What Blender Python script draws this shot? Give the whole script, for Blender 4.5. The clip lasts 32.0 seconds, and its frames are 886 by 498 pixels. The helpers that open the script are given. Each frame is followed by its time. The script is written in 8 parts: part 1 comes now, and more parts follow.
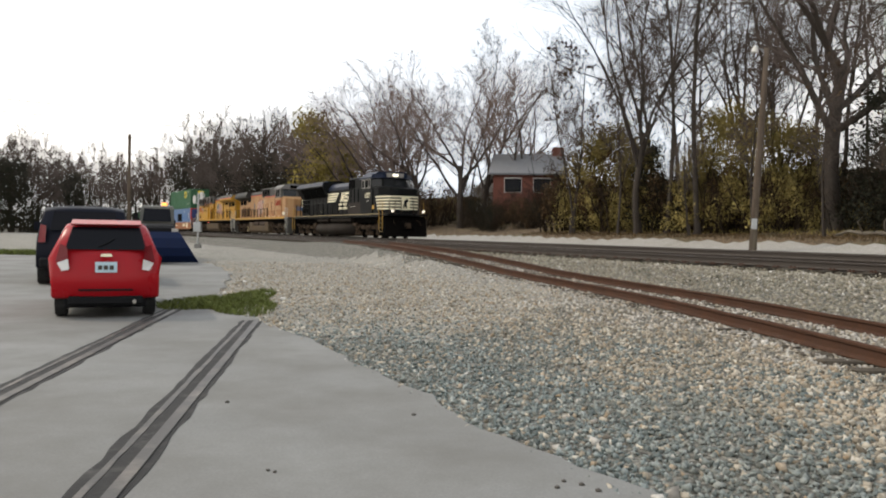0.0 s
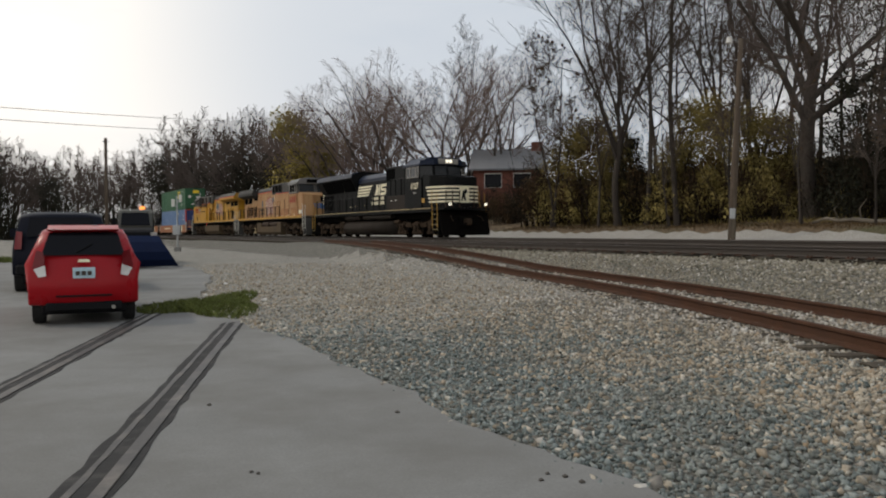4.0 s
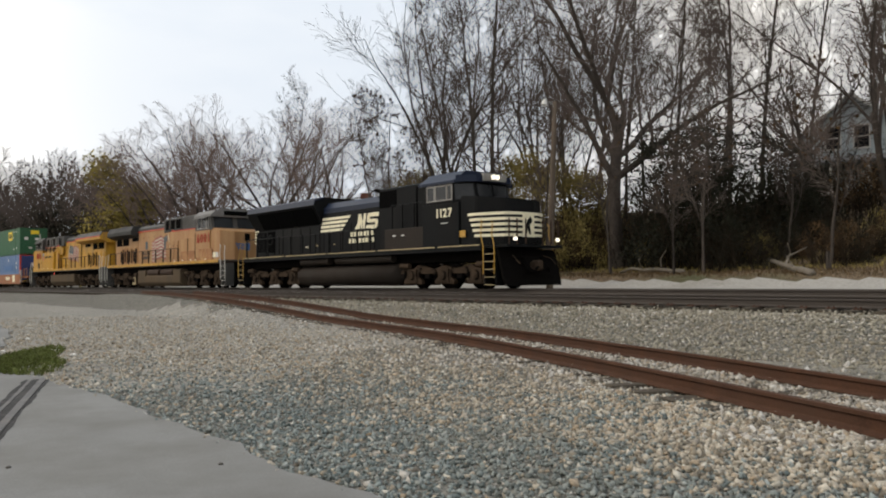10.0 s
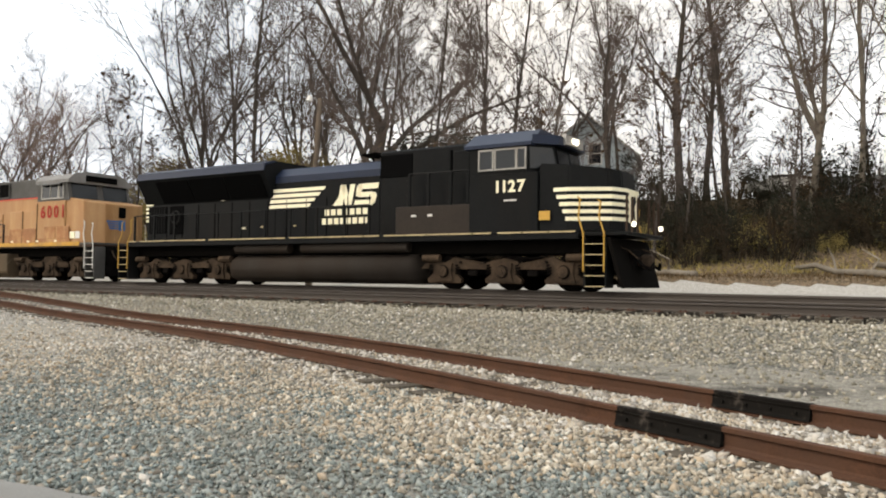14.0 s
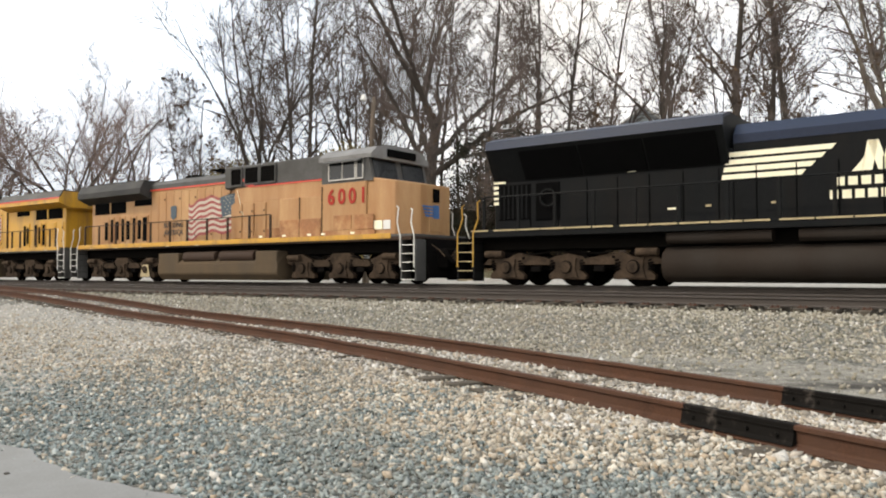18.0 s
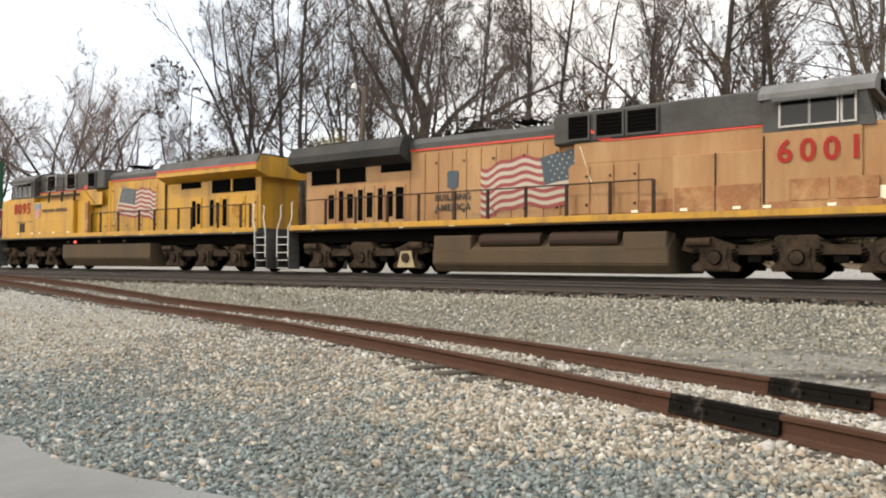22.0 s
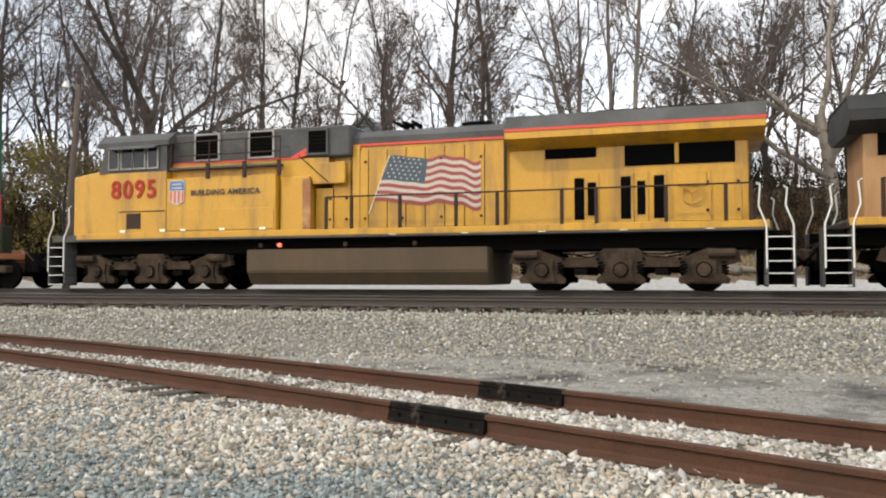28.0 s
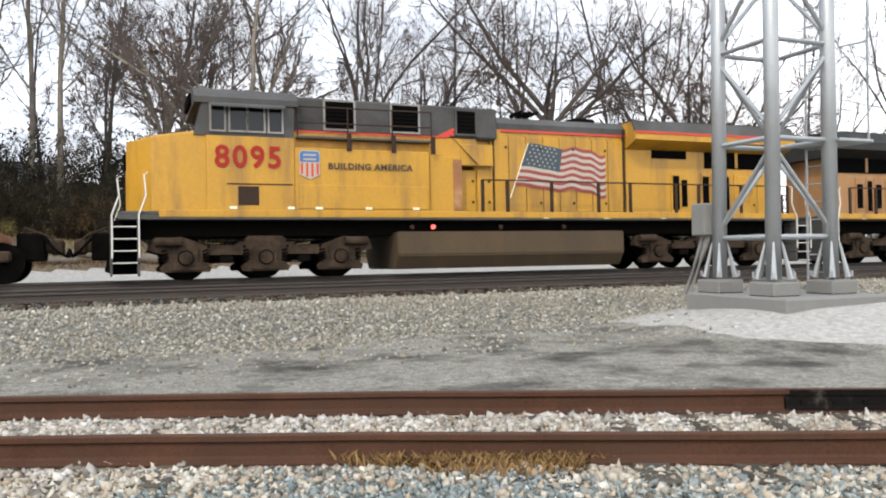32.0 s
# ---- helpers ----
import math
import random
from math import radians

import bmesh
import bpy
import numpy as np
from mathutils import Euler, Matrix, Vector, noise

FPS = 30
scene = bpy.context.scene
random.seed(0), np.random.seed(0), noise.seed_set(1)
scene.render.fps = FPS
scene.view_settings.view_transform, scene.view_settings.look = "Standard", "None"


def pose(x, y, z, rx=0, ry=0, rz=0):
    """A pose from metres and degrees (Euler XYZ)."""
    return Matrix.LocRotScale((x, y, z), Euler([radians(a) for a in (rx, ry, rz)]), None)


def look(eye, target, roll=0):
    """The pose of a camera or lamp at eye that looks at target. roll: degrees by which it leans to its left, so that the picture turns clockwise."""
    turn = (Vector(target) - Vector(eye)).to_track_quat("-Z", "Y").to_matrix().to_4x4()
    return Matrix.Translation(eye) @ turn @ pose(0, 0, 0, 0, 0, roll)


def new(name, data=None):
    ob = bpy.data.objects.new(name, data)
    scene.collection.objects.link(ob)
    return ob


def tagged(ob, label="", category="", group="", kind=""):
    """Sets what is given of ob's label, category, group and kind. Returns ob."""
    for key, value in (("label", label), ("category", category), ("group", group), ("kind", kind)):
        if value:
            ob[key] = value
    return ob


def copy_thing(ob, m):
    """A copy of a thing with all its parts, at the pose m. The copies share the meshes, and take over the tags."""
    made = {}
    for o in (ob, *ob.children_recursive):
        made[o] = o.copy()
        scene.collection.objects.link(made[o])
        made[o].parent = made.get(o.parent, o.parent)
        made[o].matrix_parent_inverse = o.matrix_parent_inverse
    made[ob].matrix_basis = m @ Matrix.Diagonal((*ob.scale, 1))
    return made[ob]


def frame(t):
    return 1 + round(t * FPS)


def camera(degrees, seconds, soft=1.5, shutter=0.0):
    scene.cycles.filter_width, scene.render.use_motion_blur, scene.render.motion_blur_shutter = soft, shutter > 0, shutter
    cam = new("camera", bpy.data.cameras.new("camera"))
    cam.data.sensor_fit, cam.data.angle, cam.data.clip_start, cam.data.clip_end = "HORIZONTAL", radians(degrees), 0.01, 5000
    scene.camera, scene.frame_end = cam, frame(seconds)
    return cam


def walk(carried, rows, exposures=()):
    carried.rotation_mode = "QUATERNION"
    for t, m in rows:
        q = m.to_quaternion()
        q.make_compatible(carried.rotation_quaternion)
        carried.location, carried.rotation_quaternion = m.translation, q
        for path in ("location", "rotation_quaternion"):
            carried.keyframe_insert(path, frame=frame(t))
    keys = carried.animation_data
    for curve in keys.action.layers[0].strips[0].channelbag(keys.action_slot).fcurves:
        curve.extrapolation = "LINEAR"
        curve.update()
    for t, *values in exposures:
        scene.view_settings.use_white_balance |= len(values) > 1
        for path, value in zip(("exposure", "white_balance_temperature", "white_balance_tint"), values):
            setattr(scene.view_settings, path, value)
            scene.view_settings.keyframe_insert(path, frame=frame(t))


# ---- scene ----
cam = camera(58.54, 32.0, soft=2.0)
PATH = [
    (0.0, pose(0.012, 0.146, 1.331, 88.88, -1.06, -5.63)),
    (0.5, pose(0.015, 0.150, 1.327, 89.31, -0.06, -5.02)),
    (1.0, pose(0.015, 0.147, 1.326, 89.25, -0.45, -5.45)),
    (1.5, pose(0.015, 0.147, 1.332, 89.02, -0.22, -5.23)),
    (2.0, pose(0.018, 0.147, 1.332, 89.42, 0.08, -5.10)),
    (2.5, pose(0.026, 0.146, 1.330, 89.37, -0.04, -4.91)),
    (3.0, pose(0.031, 0.145, 1.327, 89.20, 0.35, -5.57)),
    (3.5, pose(0.030, 0.147, 1.330, 88.91, 0.14, -6.12)),
    (4.0, pose(0.031, 0.145, 1.327, 88.67, 0.34, -6.96)),
    (4.5, pose(0.027, 0.140, 1.330, 89.52, -0.72, -8.22)),
    (6.5, pose(-0.001, 0.132, 1.280, 89.96, 0.58, -10.04)),
    (7.0, pose(-0.005, 0.125, 1.279, 91.28, 0.52, -10.23)),
    (7.5, pose(0.000, 0.112, 1.279, 91.29, 0.65, -12.37)),
    (8.0, pose(0.007, 0.101, 1.284, 91.10, 0.41, -13.20)),
    (8.5, pose(0.013, 0.085, 1.285, 91.07, 0.41, -14.61)),
    (9.0, pose(0.021, 0.068, 1.290, 91.65, 0.77, -17.18)),
    (9.5, pose(0.019, 0.050, 1.286, 91.58, 0.40, -18.49)),
    (10.0, pose(0.019, 0.034, 1.292, 92.25, 0.53, -19.28)),
    (10.5, pose(0.023, 0.020, 1.294, 91.72, 1.23, -19.94)),
    (11.0, pose(0.026, 0.017, 1.291, 92.31, 0.82, -21.45)),
    (11.5, pose(0.039, 0.021, 1.277, 91.99, 0.50, -23.96)),
    (12.0, pose(0.041, 0.024, 1.278, 92.24, 0.24, -26.35)),
    (12.5, pose(0.030, 0.013, 1.275, 92.46, 0.10, -27.94)),
    (13.0, pose(0.028, -0.002, 1.276, 92.18, -0.35, -29.88)),
    (13.5, pose(0.029, -0.015, 1.278, 91.89, -0.14, -32.39)),
    (14.0, pose(0.017, -0.037, 1.290, 92.08, -0.70, -36.54)),
    (14.5, pose(0.009, -0.057, 1.277, 93.20, -0.44, -41.16)),
    (16.5, pose(-0.032, -0.032, 1.299, 91.55, 0.26, -35.09)),
    (17.0, pose(0.011, -0.037, 1.304, 92.13, -0.35, -32.79)),
    (17.5, pose(0.018, -0.026, 1.299, 91.84, -0.49, -32.93)),
    (18.0, pose(-0.007, -0.002, 1.304, 91.77, 0.02, -32.55)),
    (18.5, pose(-0.023, 0.001, 1.300, 91.54, -0.39, -31.43)),
    (19.0, pose(-0.021, -0.015, 1.309, 91.69, -0.59, -32.11)),
    (19.5, pose(-0.037, -0.023, 1.300, 91.95, -0.64, -33.46)),
    (20.0, pose(-0.034, -0.033, 1.297, 91.34, -0.61, -33.73)),
    (20.5, pose(-0.045, -0.038, 1.307, 91.60, -1.05, -34.96)),
    (21.0, pose(-0.032, -0.042, 1.303, 91.72, -0.69, -35.78)),
    (21.5, pose(-0.023, -0.031, 1.297, 91.64, -0.53, -34.71)),
    (22.0, pose(-0.018, -0.011, 1.302, 91.04, -0.29, -33.30)),
    (22.5, pose(-0.023, -0.007, 1.301, 91.27, -0.22, -32.42)),
    (23.0, pose(-0.018, 0.002, 1.302, 90.75, -0.81, -32.16)),
    (23.5, pose(-0.018, 0.007, 1.300, 90.80, -0.67, -30.98)),
    (24.0, pose(-0.018, 0.015, 1.298, 90.57, -0.92, -29.90)),
    (24.5, pose(-0.013, 0.013, 1.297, 90.43, -1.19, -30.10)),
    (25.0, pose(-0.004, 0.009, 1.302, 90.51, -1.03, -31.56)),
    (25.5, pose(-0.000, -0.013, 1.306, 91.49, -0.73, -34.92)),
    (27.5, pose(-0.015, -0.118, 1.312, 92.53, 0.06, -49.59)),
    (28.0, pose(-0.013, -0.134, 1.310, 92.03, 0.09, -52.36)),
    (28.5, pose(-0.013, -0.165, 1.302, 92.16, -0.02, -56.87)),
    (29.0, pose(-0.016, -0.164, 1.302, 92.42, 0.30, -60.85)),
    (29.5, pose(-0.020, -0.171, 1.301, 92.35, 0.32, -62.73)),
    (30.0, pose(-0.027, -0.179, 1.292, 91.19, 0.71, -66.89)),
    (30.5, pose(-0.023, -0.191, 1.299, 91.14, 1.48, -74.71)),
    (31.0, pose(-0.014, -0.212, 1.286, 90.90, 1.22, -80.28)),
    (31.5, pose(0.006, -0.248, 1.282, 90.23, 2.50, -85.33)),
    (32.0, pose(-0.009, -0.276, 1.288, 90.89, 1.10, -91.68)),
]
walk(cam, PATH, exposures=[(0.0, -0.85, 7210, 10), (2.0, -1.5, 7110, 10), (4.0, -1.58, 7110, 10), (7.0, -1.6, 7110, 10), (9.0, -1.35, 7110, 10), (11.0, -1.0, 7310, 10), (13.0, -0.62, 7500, 10), (17.0, -0.35, 7160, 10), (24.0, -0.42, 7300, 10), (29.0, -0.33, 6700, 10), (32.0, -0.36, 6560, 10)])

# ---- light ----
SUN_EL, SUN_AZ = radians(47), radians(68)      # spring sun ahead and to the left
world = bpy.data.worlds.new("sky")
scene.world = world
world.use_nodes = True
wn = world.node_tree
wn.nodes.clear()
w_out = wn.nodes.new("ShaderNodeOutputWorld")
w_bg = wn.nodes.new("ShaderNodeBackground")
w_sky = wn.nodes.new("ShaderNodeTexSky")
w_sky.sky_type, w_sky.sun_disc = "NISHITA", False
w_sky.sun_elevation, w_sky.sun_rotation = SUN_EL, -SUN_AZ
w_sky.air_density, w_sky.dust_density, w_sky.ozone_density = 1.0, 1.6, 1.0
w_bg.inputs["Strength"].default_value = 0.13
# thin broken cloud over the sky
w_tc = wn.nodes.new("ShaderNodeTexCoord")
w_map = wn.nodes.new("ShaderNodeMapping")
w_map.inputs["Scale"].default_value = (1.0, 1.0, 3.2)
w_no = wn.nodes.new("ShaderNodeTexNoise")
w_no.inputs["Scale"].default_value, w_no.inputs["Detail"].default_value, w_no.inputs["Roughness"].default_value = 1.7, 7, 0.58
w_ra = wn.nodes.new("ShaderNodeValToRGB")
w_ra.color_ramp.elements[0].position, w_ra.color_ramp.elements[1].position = 0.36, 0.60
w_mix = wn.nodes.new("ShaderNodeMix")
w_mix.data_type = "RGBA"
# cloud is brightest round the hidden sun
w_dot = wn.nodes.new("ShaderNodeVectorMath")
w_dot.operation = "DOT_PRODUCT"
w_dot.inputs[1].default_value = (-math.sin(SUN_AZ) * math.cos(SUN_EL), math.cos(SUN_AZ) * math.cos(SUN_EL), math.sin(SUN_EL))
w_near = wn.nodes.new("ShaderNodeMapRange")
w_near.inputs["From Min"].default_value, w_near.inputs["From Max"].default_value = 0.1, 1.0
w_near.inputs["To Min"].default_value, w_near.inputs["To Max"].default_value = 0.0, 1.0
w_cloud = wn.nodes.new("ShaderNodeMix")
w_cloud.data_type = "RGBA"
w_cloud.inputs["A"].default_value = (20.5, 20.8, 21.4, 1)
w_cloud.inputs["B"].default_value = (30.0, 29.5, 29.0, 1)
wn.links.new(w_tc.outputs["Generated"], w_dot.inputs[0])
wn.links.new(w_dot.outputs["Value"], w_near.inputs["Value"])
wn.links.new(w_near.outputs["Result"], w_cloud.inputs["Factor"])
wn.links.new(w_cloud.outputs["Result"], w_mix.inputs["B"])
w_thin = wn.nodes.new("ShaderNodeMapRange")
w_thin.inputs["To Min"].default_value, w_thin.inputs["To Max"].default_value = 0.46, 1.0
wn.links.new(w_tc.outputs["Generated"], w_map.inputs["Vector"])
wn.links.new(w_map.outputs["Vector"], w_no.inputs["Vector"])
wn.links.new(w_no.outputs["Fac"], w_ra.inputs["Fac"])
wn.links.new(w_ra.outputs["Color"], w_thin.inputs["Value"])
# the cloud lies low; overhead the sky is clear
w_sep = wn.nodes.new("ShaderNodeSeparateXYZ")
w_high = wn.nodes.new("ShaderNodeMapRange")
w_high.inputs["From Min"].default_value, w_high.inputs["From Max"].default_value = 0.38, 0.70
w_high.inputs["To Min"].default_value, w_high.inputs["To Max"].default_value = 1.0, 0.10
w_mul = wn.nodes.new("ShaderNodeMath")
w_mul.operation = "MULTIPLY"
wn.links.new(w_tc.outputs["Generated"], w_sep.inputs["Vector"])
wn.links.new(w_sep.outputs["Z"], w_high.inputs["Value"])
wn.links.new(w_thin.outputs["Result"], w_mul.inputs[0])
wn.links.new(w_high.outputs["Result"], w_mul.inputs[1])
# a clear gap in the cloud over the line
w_gap = wn.nodes.new("ShaderNodeVectorMath")
w_gap.operation = "DOT_PRODUCT"
w_gap.inputs[1].default_value = (0.172, 0.948, 0.267)
w_blue = wn.nodes.new("ShaderNodeMapRange")
w_blue.interpolation_type = "SMOOTHSTEP"
w_blue.inputs["From Min"].default_value, w_blue.inputs["From Max"].default_value = 0.87, 0.992
w_blue.inputs["To Min"].default_value, w_blue.inputs["To Max"].default_value = 1.0, 0.25
w_open = wn.nodes.new("ShaderNodeMath")
w_open.operation = "MULTIPLY"
wn.links.new(w_tc.outputs["Generated"], w_gap.inputs[0])
wn.links.new(w_gap.outputs["Value"], w_blue.inputs["Value"])
wn.links.new(w_mul.outputs[0], w_open.inputs[0])
wn.links.new(w_blue.outputs["Result"], w_open.inputs[1])
wn.links.new(w_open.outputs[0], w_mix.inputs["Factor"])
# thin high haze whitens the clear sky to a pale blue
w_haze = wn.nodes.new("ShaderNodeMix")
w_haze.data_type = "RGBA"
w_haze.inputs["Factor"].default_value = 0.9
w_haze.inputs["B"].default_value = (12.4, 14.9, 18.6, 1)
wn.links.new(w_sky.outputs["Color"], w_haze.inputs["A"])
wn.links.new(w_haze.outputs["Result"], w_mix.inputs["A"])
wn.links.new(w_mix.outputs["Result"], w_bg.inputs["Color"])
wn.links.new(w_bg.outputs["Background"], w_out.inputs["Surface"])
sun = new("sun", bpy.data.lights.new("sun", "SUN"))
sun.data.energy, sun.data.angle, sun.data.color = 2.9, radians(1.0), (1.0, 0.94, 0.85)
sun_dir = Vector((-math.sin(SUN_AZ) * math.cos(SUN_EL), math.cos(SUN_AZ) * math.cos(SUN_EL), math.sin(SUN_EL)))
sun.matrix_world = look(sun_dir * 60, (0, 0, 0))


# ---- materials ----
def surface(name, base, rough=0.7, metal=0.0, vary=0.25, scale=3.0, fine=40.0, bump=0.2, dirt=None, dirt_amount=0.35,
            dirt_scale=1.2, streak=1.0, per_object=0.0, per_island=0.0, spec=0.5, bump_dist=0.01):
    """Paint, stone, earth: a base colour with broad and fine variation, stains of a second colour and fine relief."""
    m = bpy.data.materials.new(name)
    m.use_nodes = True
    nt = m.node_tree
    nd, ln = nt.nodes, nt.links
    bs = nd["Principled BSDF"]
    tc = nd.new("ShaderNodeTexCoord")
    def tex(sc, detail=5, rough_=0.6, vec=None):
        n = nd.new("ShaderNodeTexNoise")
        n.inputs["Scale"].default_value, n.inputs["Detail"].default_value, n.inputs["Roughness"].default_value = sc, detail, rough_
        ln.new(vec or tc.outputs["Object"], n.inputs["Vector"])
        return n
    big, small = tex(scale), tex(fine, 3)
    mix = nd.new("ShaderNodeMath")
    mix.operation = "MULTIPLY_ADD"
    mix.inputs[1].default_value = 0.55
    half = nd.new("ShaderNodeMath")
    half.operation = "MULTIPLY"
    half.inputs[1].default_value = 0.45
    ln.new(small.outputs["Fac"], half.inputs[0])
    ln.new(big.outputs["Fac"], mix.inputs[0])
    ln.new(half.outputs[0], mix.inputs[2])
    hsv = nd.new("ShaderNodeHueSaturation")
    hsv.inputs["Color"].default_value = (*base, 1)
    rng = nd.new("ShaderNodeMapRange")
    rng.inputs["From Min"].default_value, rng.inputs["From Max"].default_value = 0.3, 0.7
    rng.inputs["To Min"].default_value, rng.inputs["To Max"].default_value = 1 - vary, 1 + vary
    ln.new(mix.outputs[0], rng.inputs["Value"])
    value = rng.outputs["Result"]
    for amount, node, socket in ((per_object, "ShaderNodeObjectInfo", "Random"), (per_island, "ShaderNodeNewGeometry", "Random Per Island")):
        if amount:
            info, r2, mul = nd.new(node), nd.new("ShaderNodeMapRange"), nd.new("ShaderNodeMath")
            r2.inputs["To Min"].default_value, r2.inputs["To Max"].default_value = 1 - amount, 1 + amount
            mul.operation = "MULTIPLY"
            ln.new(info.outputs[socket], r2.inputs["Value"])
            ln.new(r2.outputs["Result"], mul.inputs[0])
            ln.new(value, mul.inputs[1])
            value = mul.outputs[0]
    ln.new(value, hsv.inputs["Value"])
    colour = hsv.outputs["Color"]
    if dirt:
        mp = nd.new("ShaderNodeMapping")
        mp.inputs["Scale"].default_value = (1, 1, streak)
        ln.new(tc.outputs["Object"], mp.inputs["Vector"])
        dn = tex(dirt_scale, 8, 0.65, mp.outputs["Vector"])
        dr = nd.new("ShaderNodeMapRange")
        dr.inputs["From Min"].default_value, dr.inputs["From Max"].default_value = 0.62 - dirt_amount * 0.5, 0.72
        dm = nd.new("ShaderNodeMix")
        dm.data_type = "RGBA"
        dm.inputs["B"].default_value = (*dirt, 1)
        ln.new(dn.outputs["Fac"], dr.inputs["Value"])
        ln.new(dr.outputs["Result"], dm.inputs["Factor"])
        ln.new(colour, dm.inputs["A"])
        colour = dm.outputs["Result"]
    ln.new(colour, bs.inputs["Base Color"])
    rr = nd.new("ShaderNodeMapRange")
    rr.inputs["To Min"].default_value, rr.inputs["To Max"].default_value = max(0.03, rough - 0.12), min(1, rough + 0.12)
    ln.new(big.outputs["Fac"], rr.inputs["Value"])
    ln.new(rr.outputs["Result"], bs.inputs["Roughness"])
    bs.inputs["Metallic"].default_value = metal
    bs.inputs["Specular IOR Level"].default_value = spec
    if bump:
        bp = nd.new("ShaderNodeBump")
        bp.inputs["Strength"].default_value, bp.inputs["Distance"].default_value = bump, bump_dist
        ln.new(mix.outputs[0], bp.inputs["Height"])
        ln.new(bp.outputs["Normal"], bs.inputs["Normal"])
    return m


def ground_mat(name, ramp, scale, fine, bump, patch=None, patch_scale=0.25, patch_at=0.55, dist=0.03):
    """Broken stone or earth: cell-by-cell colour from a ramp, with larger patches of a second colour."""
    m = bpy.data.materials.new(name)
    m.use_nodes = True
    nd, ln = m.node_tree.nodes, m.node_tree.links
    bs = nd["Principled BSDF"]
    bs.inputs["Roughness"].default_value = 0.95
    bs.inputs["Specular IOR Level"].default_value = 0.2
    tc = nd.new("ShaderNodeTexCoord")
    vo = nd.new("ShaderNodeTexVoronoi")
    vo.inputs["Scale"].default_value = scale
    cr = nd.new("ShaderNodeValToRGB")
    el = cr.color_ramp.elements
    while len(el) < len(ramp):
        el.new(0.5)
    for i, c in enumerate(ramp):
        el[i].position = i / (len(ramp) - 1)
        el[i].color = (*c, 1)
    sep = nd.new("ShaderNodeSeparateColor")
    ln.new(tc.outputs["Object"], vo.inputs["Vector"])
    ln.new(vo.outputs["Color"], sep.inputs["Color"])
    ln.new(sep.outputs["Red"], cr.inputs["Fac"])
    colour = cr.outputs["Color"]
    if patch:
        pn = nd.new("ShaderNodeTexNoise")
        pn.inputs["Scale"].default_value, pn.inputs["Detail"].default_value, pn.inputs["Roughness"].default_value = patch_scale, 8, 0.65
        pr = nd.new("ShaderNodeMapRange")
        pr.inputs["From Min"].default_value, pr.inputs["From Max"].default_value = patch_at - 0.06, patch_at + 0.09
        pm = nd.new("ShaderNodeMix")
        pm.data_type = "RGBA"
        pm.inputs["B"].default_value = (*patch, 1)
        ln.new(tc.outputs["Object"], pn.inputs["Vector"])
        ln.new(pn.outputs["Fac"], pr.inputs["Value"])
        ln.new(pr.outputs["Result"], pm.inputs["Factor"])
        ln.new(colour, pm.inputs["A"])
        colour = pm.outputs["Result"]
    fn = nd.new("ShaderNodeTexNoise")
    fn.inputs["Scale"].default_value, fn.inputs["Detail"].default_value = fine, 4
    ln.new(tc.outputs["Object"], fn.inputs["Vector"])
    fm = nd.new("ShaderNodeMix")
    fm.data_type, fm.blend_type = "RGBA", "OVERLAY"
    fm.inputs["Factor"].default_value = 0.5
    ln.new(colour, fm.inputs["A"])
    ln.new(fn.outputs["Fac"], fm.inputs["B"])
    hs = nd.new("ShaderNodeHueSaturation")
    hs.inputs["Saturation"].default_value = 0.8
    ln.new(fm.outputs["Result"], hs.inputs["Color"])
    ln.new(hs.outputs["Color"], bs.inputs["Base Color"])
    bp = nd.new("ShaderNodeBump")
    bp.inputs["Strength"].default_value, bp.inputs["Distance"].default_value = bump, dist
    ln.new(vo.outputs["Distance"], bp.inputs["Height"])
    bp.invert = True
    ln.new(bp.outputs["Normal"], bs.inputs["Normal"])
    return m


def glow(name, colour, strength):
    m = bpy.data.materials.new(name)
    m.use_nodes = True
    b = m.node_tree.nodes["Principled BSDF"]
    b.inputs["Base Color"].default_value = (*colour, 1)
    b.inputs["Emission Color"].default_value = (*colour, 1)
    b.inputs["Emission Strength"].default_value = strength
    return m


def glass_mat(name, tint=(0.02, 0.025, 0.03), rough=0.08, spec=0.6):
    m = bpy.data.materials.new(name)
    m.use_nodes = True
    b = m.node_tree.nodes["Principled BSDF"]
    b.inputs["Base Color"].default_value = (*tint, 1)
    b.inputs["Roughness"].default_value = rough
    b.inputs["Specular IOR Level"].default_value = spec
    b.inputs["Coat Weight"].default_value = 0.0
    return m


CONCRETE = surface("concrete_paving", (0.20, 0.198, 0.188), 0.9, vary=0.24, scale=0.4, fine=60, bump=0.25, dirt=(0.135, 0.128, 0.115), dirt_amount=0.42, dirt_scale=0.6, bump_dist=0.004, spec=0.25)
GRAVEL = ground_mat("ballast_bed", [(0.055, 0.052, 0.043), (0.13, 0.122, 0.098), (0.24, 0.222, 0.182), (0.085, 0.079, 0.063)], 30, 6, 1.0, (0.15, 0.134, 0.11), 0.35, 0.6)
DIRT = ground_mat("trampled_dirt", [(0.15, 0.136, 0.106), (0.22, 0.20, 0.158), (0.30, 0.275, 0.22), (0.17, 0.154, 0.12)], 34, 7, 1.0, (0.050, 0.043, 0.034), 0.55, 0.54)
SAND = ground_mat("pale_gravel_road", [(0.29, 0.27, 0.235), (0.37, 0.345, 0.305)], 50, 10, 0.3, (0.25, 0.225, 0.185), 0.2, 0.6)
